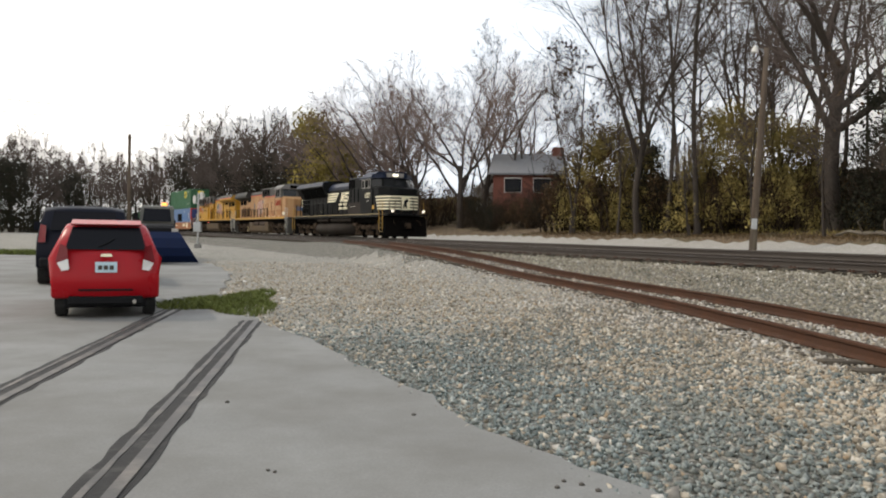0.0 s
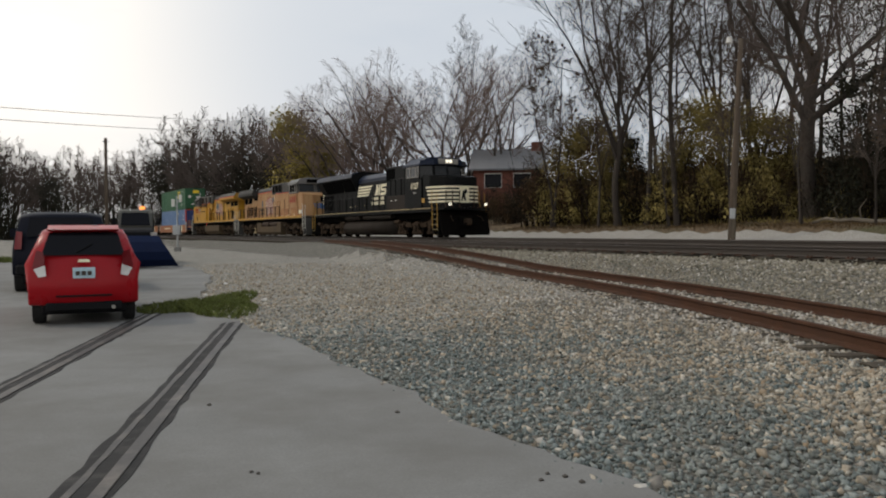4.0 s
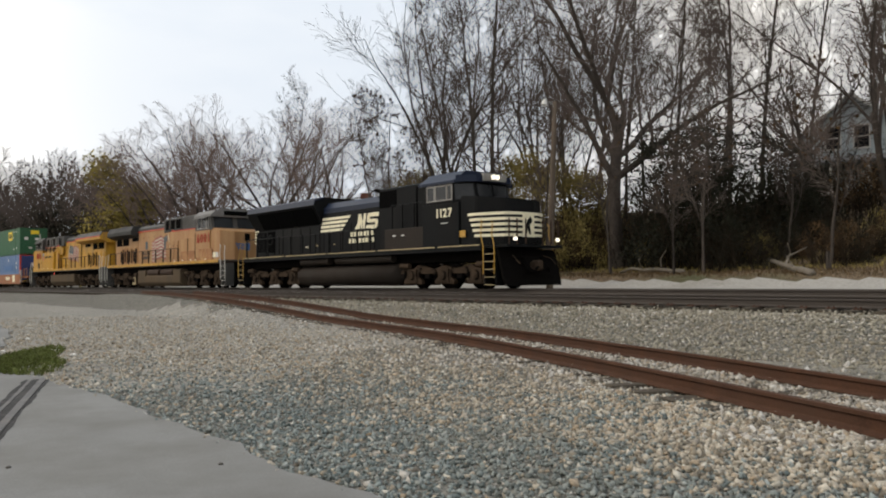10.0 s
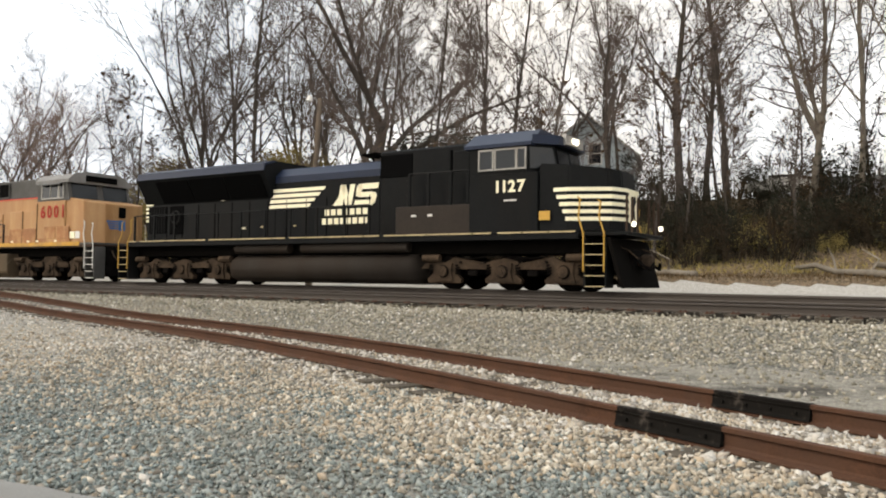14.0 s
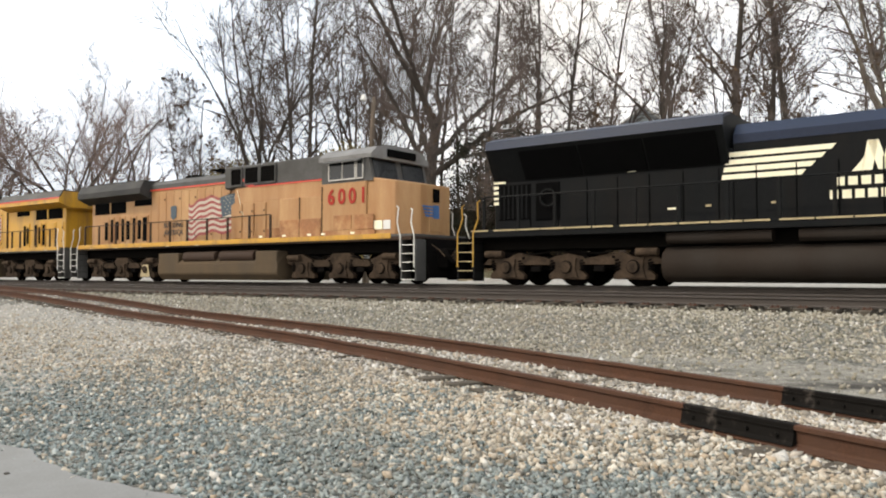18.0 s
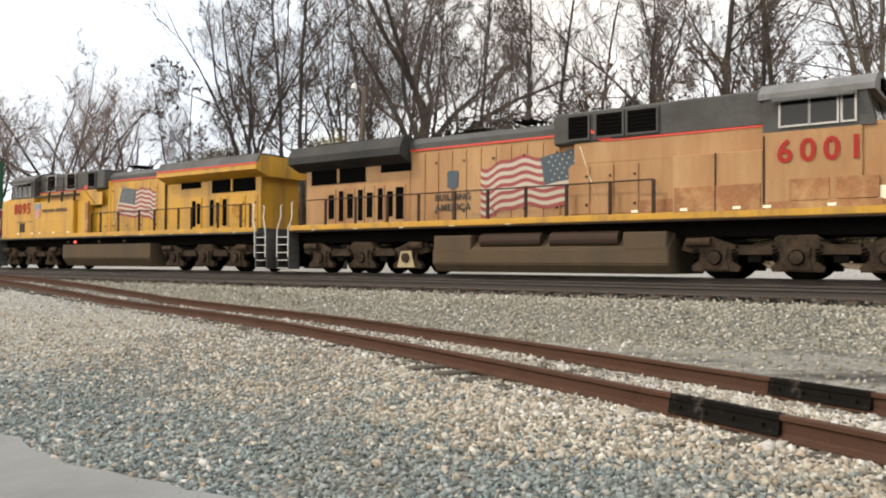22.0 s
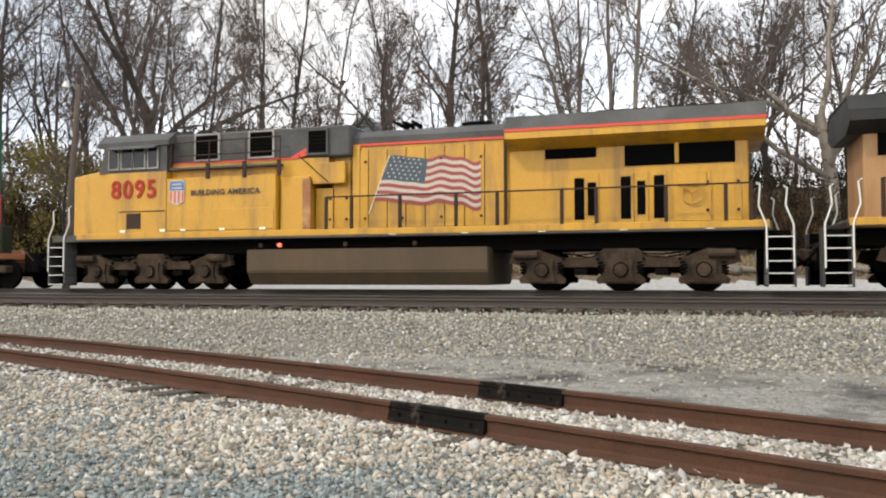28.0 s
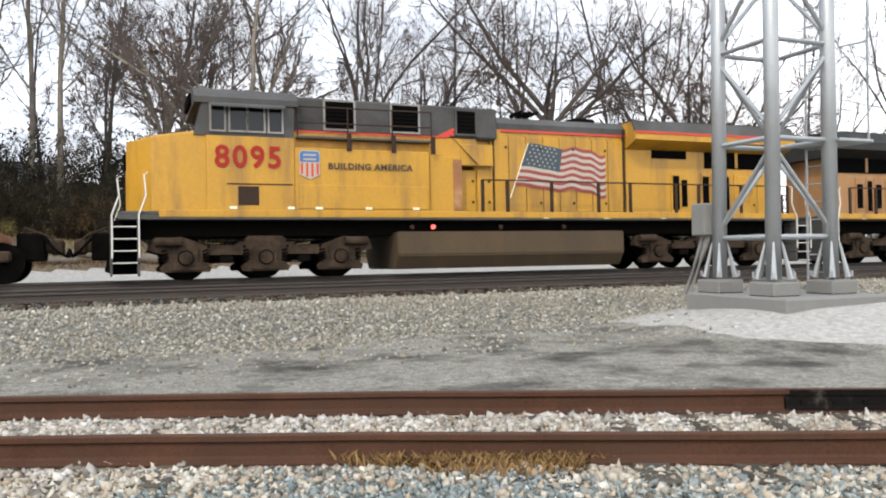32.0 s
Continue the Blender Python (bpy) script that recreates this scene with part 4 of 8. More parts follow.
        bx("lower_cabinet", *X(3.9, 0.9), -1.25, 1.25, 1.62, 3.12, paint, lo, 0.02)
        for k, (a, b) in enumerate(((9.25, 8.95), (8.9, 8.5))):
            bx("notice_plate", *X(a, b), -1.485, -1.46, 1.82, 2.12, WHITE if k == 0 else CREAM, lo, 0.004)
    grille(lo, *X(1.6 if not old else 1.45, 1.05 if not old else 0.85), 3.82, 4.44, -1.28, GREY)
    # engine hood with doors
    rf = -4.05 if not old else -5.05
    bx("engine_hood", *X(1.0, rf), -1.0, 1.0, 1.62, 4.16, paint, lo, 0.03)
    bm = bmesh.new()
    prof = [(-1.02, 4.04), (-1.02, 4.22), (-0.8, 4.42), (0.8, 4.42), (1.02, 4.22), (1.02, 4.04)]
    prism(bm, prof, X(0.5), X(rf), "x")
    part("hood_roof", bm, GREY, lo)
    xs = np.linspace(0.45, rf + 0.1, 9 if not old else 11)
    for i, (a, b) in enumerate(zip(xs, xs[1:])):
        q = X(float(a), float(b))
        door_panel(lo, q[0], q[1], 1.72, 3.84, -1.01, paint, i % 2 == 0)
        bx("door_seam", q[0] - 0.011, q[0] + 0.011, -1.006, -0.99, 1.70, 3.88, POST, lo, 0.0)
    if not old:
        for i, (a, b) in enumerate(((1.5, 0.95), (0.92, 0.45))):
            q = X(a, b)
            door_panel(lo, q[0], q[1], 1.72, 2.85, -1.03, paint)
        bx("upper_door", *X(1.5, 0.5), -1.27, -1.2, 2.95, 3.55, paint, lo, 0.02)
        bm = bmesh.new()
        tube(bm, [(X(1.85), -1.4, 3.75), (X(1.0), -1.3, 3.0)], 0.015, 4)
        part("brace_rod", bm, POST, lo)
        for a in (0.38, -3.98):
            bx("hood_seam", *X(a + 0.06, a - 0.02), -1.06, -1.0, 1.66, 4.2, POST, lo, 0.004)
        bx("wide_pilaster", *X(0.5, 0.15), -1.06, -1.0, 1.66, 4.02, paint, lo, 0.01)
    # radiator section with wings over the walkway
    bx("radiator_hood", *X(rf, -9.9), -1.0, 1.0, 1.62, 4.1, paint, lo, 0.03)
    wing = [(-1.55, 3.86), (-1.55, 4.10), (-1.35, 4.46), (1.35, 4.46), (1.55, 4.10), (1.55, 3.86), (1.0, 3.62), (-1.0, 3.62)]
    bm = bmesh.new()
    prism(bm, wing, X(rf), X(-10.25), "x")
    part("radiator_wing", bm, DARK_GREY if old else paint, lo, "overhanging radiator wing")
    bm = bmesh.new()
    prism(bm, [(-1.555, 4.10), (-1.36, 4.47), (1.36, 4.47), (1.555, 4.10), (1.5, 4.10), (1.33, 4.42), (-1.33, 4.42), (-1.5, 4.10)], X(rf + 0.01), X(-10.27), "x")
    part("wing_roof", bm, DARK_GREY if old else GREY, lo)
    # screens as black sheets, the shade under the wing put into their colour
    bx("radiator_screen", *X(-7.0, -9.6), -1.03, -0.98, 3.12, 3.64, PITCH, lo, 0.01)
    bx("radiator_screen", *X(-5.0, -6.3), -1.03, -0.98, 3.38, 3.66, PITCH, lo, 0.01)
    bx("screen_divider", *X(-8.2, -8.3), -1.06, -1.0, 3.15, 3.74, paint, lo, 0.01)
    if not old:
        bx("red_stripe", *X(rf, -10.27), -1.572, -1.556, 4.04, 4.11, RED, lo, 0.0)
    bx("red_stripe", *X(1.7, rf), -1.04, -1.0, 3.98, 4.04, RED, lo, 0.0)
    bx("red_stripe", *X(6.1, 1.9), -1.27, -1.25, 3.68, 3.73, RED, lo, 0.0)
    bm = bmesh.new()
    prism(bm, [(X(2.25), 3.70), (X(1.5), 4.06), (X(1.3), 4.02), (X(1.75), 3.86), (X(1.6), 3.80), (X(1.85), 3.70)], -1.275, -1.255)
    part("red_zigzag", bm, RED, lo)
    gs = ((-5.75, -6.0), (-6.08, -6.3), (-6.9, -7.15), (-7.3, -7.5), (-7.7, -7.95)) if not old else tuple((-5.3 - k * 0.45, -5.3 - k * 0.45 - (0.33 if k == 0 else 0.27 if k % 2 else 0.22)) for k in range(8))
    for k, (a, b) in enumerate(gs):
        q = X(a, b)
        d = bx("screen_door", q[0] - 0.06, q[1] + 0.06, -1.035, -0.99, 1.70, 2.96, paint, lo, 0.008)
        # the slot is a black sheet that paints its shaded inside
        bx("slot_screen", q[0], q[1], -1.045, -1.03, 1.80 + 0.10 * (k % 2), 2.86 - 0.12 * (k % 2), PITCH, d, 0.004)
    if not old:
        door_panel(lo, *X(-8.15, -9.05), 1.72, 2.95, -1.01, paint)
        door_panel(lo, *X(-9.1, -9.75), 1.72, 2.95, -1.01, paint)
        bm = bmesh.new()
        disc(bm, X(-8.6), -1.10, 2.4, 0.27, 0.03, sides=20, hole=0.23)
        for k in range(3):
            a = k * math.pi * 2 / 3 + 0.5
            tube(bm, [(X(-8.6), -1.10, 2.4), (X(-8.6) + 0.24 * math.cos(a), -1.10, 2.4 + 0.24 * math.sin(a))], 0.016, 4)
        part("hand_brake_wheel", bm, GOLD, lo)
        bx("brake_housing", *X(-8.25, -8.95), -1.06, -1.02, 2.55, 2.9, paint, lo, 0.02)
    # roof fittings
    bm = bmesh.new()
    tube(bm, [(X(-1.0), -0.3, 4.40), (X(-1.0), -0.3, 4.64)], 0.05, 6)
    for dx in (-0.28, 0.0, 0.28):
        tube(bm, [(X(-1.0) + dx, -0.7, 4.66), (X(-1.0) + dx * 0.8, 0.1, 4.66)], 0.035, 7, 0.075)
    tube(bm, [(X(-1.0) - 0.3, -0.3, 4.64), (X(-1.0) + 0.3, -0.3, 4.64)], 0.03, 6)
    part("air_horn", bm, SHADOWED, lo)
    bx("exhaust_stack", *X(-2.6, -3.4), -0.4, 0.4, 4.38, 4.62, SHADOWED, lo, 0.04)
    bx("radiator_lid", *X(-6.3, -9.6), -1.2, 1.2, 4.44, 4.53, SHADOWED, lo, 0.02)
    # tank and air reservoirs
    bm = bmesh.new()
    if not old:
        prism(bm, [(-1.5, 1.14), (-1.5, 0.52), (-1.25, 0.15), (1.25, 0.15), (1.5, 0.52), (1.5, 1.14)], X(3.42), X(-3.6), "x")
    else:
        prism(bm, [(-1.5, 0.78), (-1.5, 0.35), (-1.3, 0.1), (1.3, 0.1), (1.5, 0.35), (1.5, 0.78), (1.0, 1.2), (-1.0, 1.2)], X(3.8), X(-3.75), "x")
    bmesh.ops.bevel(bm, geom=list(bm.edges), offset=0.03, segments=2, affect="EDGES")
    part("fuel_tank", bm, TANK, lo, "dusty grey-brown fuel tank")
    if old:
        for a, b in ((2.4, 0.35), (0.05, -2.0)):
            bm = bmesh.new()
            tube(bm, [(X(a), -1.28, 1.02), (X(a - 0.12), -1.28, 1.02), (X(b + 0.12), -1.28, 1.02), (X(b), -1.28, 1.02)], 0.23, 16)
            part("air_reservoir", bm, POST, lo, "brown air reservoir")
        bx("tank_cabinet", *X(3.75, 2.55), -1.5, -1.0, 0.7, 1.2, TANK, lo, 0.03)
        bm = bmesh.new()
        prism(bm, [(X(-4.95) - 0.36, 0.22), (X(-4.95) + 0.36, 0.22), (X(-4.95) + 0.2, 0.74), (X(-4.95) - 0.2, 0.74)], -1.335, -1.30)
        part("axle_box_cover", bm, TAN_STRIPE, lo, "pale yellow axle box cover")
        bx("tank_cabinet", *X(-2.3, -3.7), -1.5, -1.0, 0.7, 1.2, TANK, lo, 0.03)
    else:
        for a in (3.0, 2.4, 0.4, -1.6):
            bm = bmesh.new()
            disc(bm, X(a), -1.45, 1.26, 0.06, 0.06, sides=8)
            part("valve", bm, POST if a != 2.4 else LAMP_RED, lo)
    truck(lo, [f * a for a in (8.7, 6.8, 4.9)], TRUCK, "ge")
    truck(lo, [f * a for a in (-4.95, -6.9, -8.85)], TRUCK, "ge")
    steps(lo, X(9.72), f, GREY, RAILING)
    steps(lo, X(-10.2), -f, GREY, RAILING)
    coupler(lo, 11.15, 1)
    coupler(lo, -11.15, -1)
    for s_ in (1, -1):
        bm = bmesh.new()
        prism(bm, [(s_ * 10.15, 1.5), (s_ * 10.25, 1.5), (s_ * 10.5, 0.25), (s_ * 10.4, 0.2)], -0.98, 0.98)
        part("pilot_plate", bm, SHADOWED, lo)
    px = [0.95, 0.2, -1.2, -2.75, -3.85, -5.5, -6.35, -8.0, -9.35, -9.9] if not old else [3.4, 2.2, 0.9, -0.4, -1.7, -2.9, -4.3, -5.6, -7.0, -8.4, -9.6]
    railing(lo, [f * a for a in px], 1.6, 2.55, -1.5, POST, POST)
    railing(lo, [f * a for a in px[::2]], 1.6, 2.55, 1.5, POST, POST)
    for a in (5.5, 4.2, 2.9, 7.6, 6.2):
        bx("reflector", *X(a + 0.09, a - 0.09), -1.545, -1.53, 1.70, 1.77, CREAM, lo, 0.0, "small pale reflector")
    for a in (-1.0, -3.0, -5.0, -7.0, -9.0):
        bx("reflector", *X(a + 0.09, a - 0.09), -1.53, -1.515, 1.49, 1.54, CREAM, lo, 0.0, "small pale reflector")
    # road number, slogan, shield and flag
    num, txt_z = ("8095", 2.95) if not old else ("6001", 2.98)
    for k, digit in enumerate(num):
        dx = (k - 1.5) * (0.42 if not old else 0.50)
        words("number_digit", digit, 0.74, DARK_RED, lo, Matrix.Translation((X(7.22 if not old else 7.35) + dx, -1.545, txt_z)) @ NEAR, "dark red road number digit", 0.98, 0.004, 0.018)
    if not old:
        words("slogan", "BUILDING AMERICA", 0.22, LETTER, lo, Matrix.Translation((X(4.12), -1.535, 2.80)) @ NEAR, "dark lettering", 1.04, 0.004, 0.006, 1.12)
        shield(lo, X(5.72), -1.53, 2.82, 0.74)
        flag(lo, 0.75, 3.3, 2.32, 3.66, -1.05, "left")
        bm = bmesh.new()
        tube(bm, [(0.12, -1.045, 2.1), (0.72, -1.045, 3.68)], 0.014, 4)
        part("flag_staff", bm, CREAM, lo)
    else:
        words("slogan", "BUILDING", 0.30, LETTER, lo, Matrix.Translation((X(-3.3), -1.062, 2.42)) @ NEAR, "dark lettering", 0.95, 0.004, 0.008, 1.1)
        words("slogan", "AMERICA", 0.30, LETTER, lo, Matrix.Translation((X(-3.3), -1.062, 2.10)) @ NEAR, "dark lettering", 1.0, 0.004, 0.008, 1.1)
        shield(lo, X(-3.3), -1.05, 2.95, 0.6, True)
        flag(lo, -2.25, 1.35, 2.02, 3.6, -1.05, "right", stagger=1.5)
        bm = bmesh.new()
        tube(bm, [(1.75, -1.28, 2.0), (1.2, -1.28, 3.6)], 0.014, 4)
        part("flag_staff", bm, CREAM, lo)
        # winged emblem on the nose
        bm = bmesh.new()
        for k in range(4):
            box(bm, X(10.02), X(10.03), -0.75 + k * 0.05, -0.1, 2.55 - k * 0.1, 2.61 - k * 0.1)
        box(bm, X(10.02), X(10.03), -0.16, 0.16, 2.2, 2.65)
        part("nose_emblem", bm, BLUE, lo, "blue winged emblem shape")
    TRAIN.append((lo, u))
    return lo


def shield(lo, x, y, z, h, plain=False):
    """A shield-shaped emblem: blue top over upright red and white bars."""
    w = h * 0.74
    def outline(s):
        return [(x - w / 2 * s, z + h * 0.36 * s), (x - w * 0.40 * s, z + h * 0.5 * s), (x + w * 0.40 * s, z + h * 0.5 * s), (x + w / 2 * s, z + h * 0.36 * s),
                (x + w * 0.46 * s, z), (x + w * 0.48 * s, z - h * 0.32 * s), (x, z - h * 0.5 * s), (x - w * 0.48 * s, z - h * 0.32 * s), (x - w * 0.46 * s, z)]
    bm = bmesh.new()
    prism(bm, outline(1.0), y - 0.006, y)
    sh = part("shield_emblem", bm, FLAG_WHITE if not plain else FLAG_BLUE, lo, "shield-shaped emblem")
    if plain:
        return
    bm = bmesh.new()
    prism(bm, [(x - w * 0.44, z + h * 0.1), (x - w * 0.46, z + h * 0.34), (x - w * 0.38, z + h * 0.46), (x + w * 0.38, z + h * 0.46), (x + w * 0.46, z + h * 0.34), (x + w * 0.44, z + h * 0.1)], y - 0.010, y - 0.006)
    part("emblem_top", bm, BLUE, sh)
    bm = bmesh.new()
    for k in range(4):
        xx = x - w * 0.36 + k * w * 0.24
        drop = 0.40 if 0 < k < 3 else 0.32
        box(bm, xx - w * 0.05, xx + w * 0.05, y - 0.010, y - 0.006, z - h * drop, z + h * 0.06)
    part("emblem_bars", bm, RED, sh)
    for k in range(2):
        bx("lettering_bar", x - w * 0.3, x + w * 0.3, y - 0.014, y - 0.010, z + h * (0.31 - 0.15 * k), z + h * (0.37 - 0.15 * k), FLAG_WHITE, sh, 0.0)


def black_loco(u):
    """The leading black engine with a flared radiator at its tail."""
    lo = tagged(new("diesel_locomotive"), "black leading diesel locomotive with cream stripes and lit headlights", "locomotive", group="diesel locomotives of the train")
    def B(nm, a, b, y0, y1, z0, z1, mat, parent=lo, bevel=0.015, lab=""):
        return bx(nm, min(a, b), max(a, b), y0, y1, z0, z1, mat, parent, bevel, lab)
    B("underframe", -10, 10, -1.0, 1.0, 1.05, 1.5, SHADOWED)
    B("side_sill", -9.9, 9.5, -1.52, 1.52, 1.42, 1.58, BLACK)
    B("front_platform", 9.5, 10.85, -1.45, 1.45, 1.5, 1.6, BLACK)
    B("walkway", -9.9, 9.5, -1.5, 1.5, 1.58, 1.64, BLACK)
    for k in range(24):
        a = -9.85 + k * 0.805
        B("reflective_stripe", a, a + (0.76 if k % 5 else 0.6), -1.535, -1.52, 1.60, 1.645, TAN_STRIPE, lo, 0.0)
    # cab and nose
    B("cab_lower", 6.1, 8.3, -1.52, 1.52, 1.62, 3.3, BLACK)
    bm = bmesh.new()
    plan = [(6.1, -1.51), (7.95, -1.51), (8.62, -0.85), (8.62, 0.85), (7.95, 1.51), (6.1, 1.51)]
    prism(bm, plan, 3.3, 4.14, "z")
    for v in bm.verts:
        if v.co.z > 4 and v.co.x > 8:
            v.co.x -= 0.16
    part("cab_upper", bm, BLACK, lo)
    bm = bmesh.new()
    prism(bm, [(-1.58, 4.06), (-1.58, 4.16), (-0.95, 4.58), (0.95, 4.58), (1.58, 4.16), (1.58, 4.06)], 5.95, 8.12, "x")
    part("cab_roof", bm, NAVY, lo, "dark blue-black angled cab roof")
    bm = bmesh.new()
    prism(bm, [(8.12, -1.5), (8.66, -0.9), (8.66, 0.9), (8.12, 1.5)], 4.10, 4.36, "z")
    part("cab_brow", bm, NAVY, lo)
    for a, b in ((6.45, 6.88), (6.98, 7.62), (7.68, 7.92)):
        window(lo, a, b, 3.44, 3.98, -1.53, PALE_GREY)
    for sgn in (-1, 1):
        for pa, pb in (((8.03, 1.46), (8.58, 0.92)), ((8.635, 0.78), (8.635, 0.06))):
            bm = bmesh.new()
            out = Vector((0.7, 0.7 * sgn, 0)) * 0.02 if pa[1] > 1 else Vector((0.02, 0, 0))
            lower = [Vector((pa[0], pa[1] * sgn, 3.42)), Vector((pb[0], pb[1] * sgn, 3.42))]
            upper = [v + Vector((-0.13 if v.x > 8.3 else -0.03, 0, 0.60)) for v in lower]
            ring = [bm.verts.new(v + out) for v in (lower[0], lower[1], upper[1], upper[0])]
            back = [bm.verts.new(v - out * 0.3) for v in (lower[0], lower[1], upper[1], upper[0])]
            fs = [bm.faces.new(ring), bm.faces.new(list(reversed(back)))]
            for k in range(4):
                fs.append(bm.faces.new((ring[k], back[k], back[(k + 1) % 4], ring[(k + 1) % 4])))
            bmesh.ops.recalc_face_normals(bm, faces=fs)
            part("windshield", bm, GLASS, lo)
    B("headlight_board", 8.60, 8.74, -0.62, 0.62, 4.14, 4.44, STEEL)
    for y in (-0.11, 0.11):
        bm = bmesh.new()
        disc(bm, 8.76, y, 4.30, 0.085, 0.05, "x", 14)
        part("headlight", bm, LAMP_ON, lo, "lit headlight")
    bm = bmesh.new()
    low = [(8.3, -1.45), (9.2, -1.45), (10.25, -1.0), (10.45, -0.5), (10.45, 0.5), (10.25, 1.0), (9.2, 1.45), (8.3, 1.45)]
    ra = [bm.verts.new((p[0], p[1], 1.62)) for p in low]
    rb = [bm.verts.new((p[0] - (0.12 if p[0] > 10 else 0), p[1], 3.54 - 0.10 * (p[0] - 8.3))) for p in low]
    for k in range(len(low)):
        bm.faces.new((ra[k], ra[(k + 1) % 8], rb[(k + 1) % 8], rb[k]))
    bm.faces.new(ra)
    bm.faces.new(rb)
    bmesh.ops.recalc_face_normals(bm, faces=bm.faces)
    bmesh.ops.bevel(bm, geom=list(bm.edges), offset=0.045, segments=2, affect="EDGES")
    part("nose", bm, BLACK, lo, "black tapered nose")
    for k in range(5):
        z = 2.72 - k * 0.2
        bm = bmesh.new()
        path = [(8.75 + 0.09 * k, -1.462), (9.2, -1.462), (10.26, -1.012), (10.465, -0.5), (10.465, 0.5), (10.26, 1.012), (9.2, 1.462)]
        a = [bm.verts.new((p[0], p[1] * 1.0, z)) for p in path]
        b = [bm.verts.new((p[0], p[1] * 1.0, z + 0.105)) for p in path]
        for i in range(len(path) - 1):
            bm.faces.new((a[i], a[i + 1], b[i + 1], b[i]))
        part("nose_stripe", bm, CREAM, lo, "cream nose stripe")
    bx("nose_plate", 10.47, 10.49, -0.3, 0.3, 1.9, 2.75, CREAM, lo, 0.0, "pale plate with a dark emblem")
    bm = bmesh.new()
    prism(bm, [(-0.2, 2.0), (-0.1, 2.5), (0.1, 2.68), (0.2, 2.5), (0.05, 2.35), (0.12, 2.0), (0.02, 2.0), (-0.05, 2.2), (-0.12, 2.0)], 10.49, 10.50, "x")
    part("nose_emblem", bm, BLACK, lo)
    for y in (-1.12, 1.12):
        bm = bmesh.new()
        disc(bm, 10.90, y, 1.80, 0.065, 0.08, "x", 14)
        part("ditch_light", bm, LAMP_ON, lo, "lit ditch light")
    for y in (-1.3, -0.9, -0.45, 0.45, 0.9, 1.3):
        B("platform_post", 10.74, 10.80, y - 0.025, y + 0.025, 1.6, 2.55, POST)
    # plough
    bm = bmesh.new()
    prism(bm, [(-1.5, 1.45), (1.5, 1.45), (1.5, 0.35), (1.45, 0.12), (-1.45, 0.12), (-1.5, 0.35)], 10.62, 10.72, "x")
    for v in bm.verts:
        v.co.x += (1.45 - v.co.z) * 0.28 - abs(v.co.y) * 0.22
    part("snow_plough", bm, SHADOWED, lo, "black plough plate")
    # hoods
    B("door_section", 3.4, 6.1, -1.45, 1.45, 1.62, 2.5, DUSTY, lo, 0.02)
    B("inverter_cabinet", 2.45, 6.1, -1.05, 1.05, 1.62, 4.36, BLACK, lo, 0.06)
    B("intake_screen", 2.5, 3.75, -1.08, -1.03, 3.5, 4.22, PITCH)
    B("cab_door", 5.25, 5.85, -1.09, -1.04, 2.5, 4.15, BLACK, lo, 0.02)
    B("door_edge", 5.15, 5.22, -1.10, -1.04, 2.45, 4.2, PITCH)
    B("engine_hood", -2.2, 2.45, -1.0, 1.0, 1.62, 3.85, BLACK, lo, 0.03)
    bm = bmesh.new()
    prism(bm, [(-1.01, 3.6), (-1.01, 3.82), (-0.7, 4.12), (0.7, 4.12), (1.01, 3.82), (1.01, 3.6)], -2.2, 2.45, "x")
    part("hood_roof", bm, NAVY, lo)
    B("rear_hood", -9.35, -2.2, -1.0, 1.0, 1.62, 3.5, BLACK, lo, 0.03)
    bm = bmesh.new()
    flare = [(-1.0, 3.08), (-1.52, 4.02), (-1.45, 4.28), (-1.0, 4.42), (1.0, 4.42), (1.45, 4.28), (1.52, 4.02), (1.0, 3.08)]
    prism(bm, flare, -9.35, -2.3, "x")
    part("flared_radiator", bm, BLACK, lo, "flared radiator housing")
    bm = bmesh.new()
    prism(bm, [(-1.53, 4.02), (-1.46, 4.29), (-1.0, 4.43), (-0.9, 4.43), (-0.9, 4.38), (-1.42, 4.22), (-1.48, 4.02)], -9.36, -2.29, "x")
    part("radiator_edge", bm, NAVY, lo)
    # screens along the flare, their inner shade painted as black sheets
    for k in range(3):
        x0 = -8.2 + k * 1.92
        bm = bmesh.new()
        prism(bm, [(-1.06, 3.12), (-1.5, 3.9), (-1.51, 3.9), (-1.07, 3.12)], x0, x0 + 1.86, "x")
        part("radiator_screen", bm, PITCH, lo)
    for k in range(3):
        bm = bmesh.new()
        disc(bm, -7.8 + k * 2.0, 0, 4.46, 0.75, 0.08, "z", 20)
        part("radiator_fan", bm, SHADOWED, lo)
    for a in np.arange(-8.1, 2.4, 0.92):
        B("hood_seam", float(a), float(a) + 0.03, -1.015, -1.0, 1.66, 3.0, PITCH, lo, 0.0)
    B("rear_screen", -9.2, -8.1, -1.03, -0.99, 1.95, 3.0, PITCH)
    bm = bmesh.new()
    disc(bm, -7.45, -1.12, 2.55, 0.27, 0.03, sides=20, hole=0.22)
    part("hand_brake_wheel", bm, BLACK, lo)
    # a black sheet paints the shade of the recess
    B("brake_recess", -7.9, -7.1, -1.03, -0.99, 1.9, 3.0, PITCH)
    for k in range(5):
        B("tail_stripe", -9.37, -8.95 + 0.05 * (k - 4), -1.02, -1.005, 2.72 + k * 0.16 - 0.3, 2.81 + k * 0.16 - 0.3, CREAM, lo, 0.0)
    bm = bmesh.new()
    tube(bm, [(1.6, -0.3, 4.1), (1.6, -0.3, 4.4)], 0.05, 6)
    for dx in (-0.3, -0.1, 0.1, 0.3):
        tube(bm, [(1.6 + dx, -0.65, 4.42), (1.6 + dx, 0.1, 4.42)], 0.035, 7, 0.08)
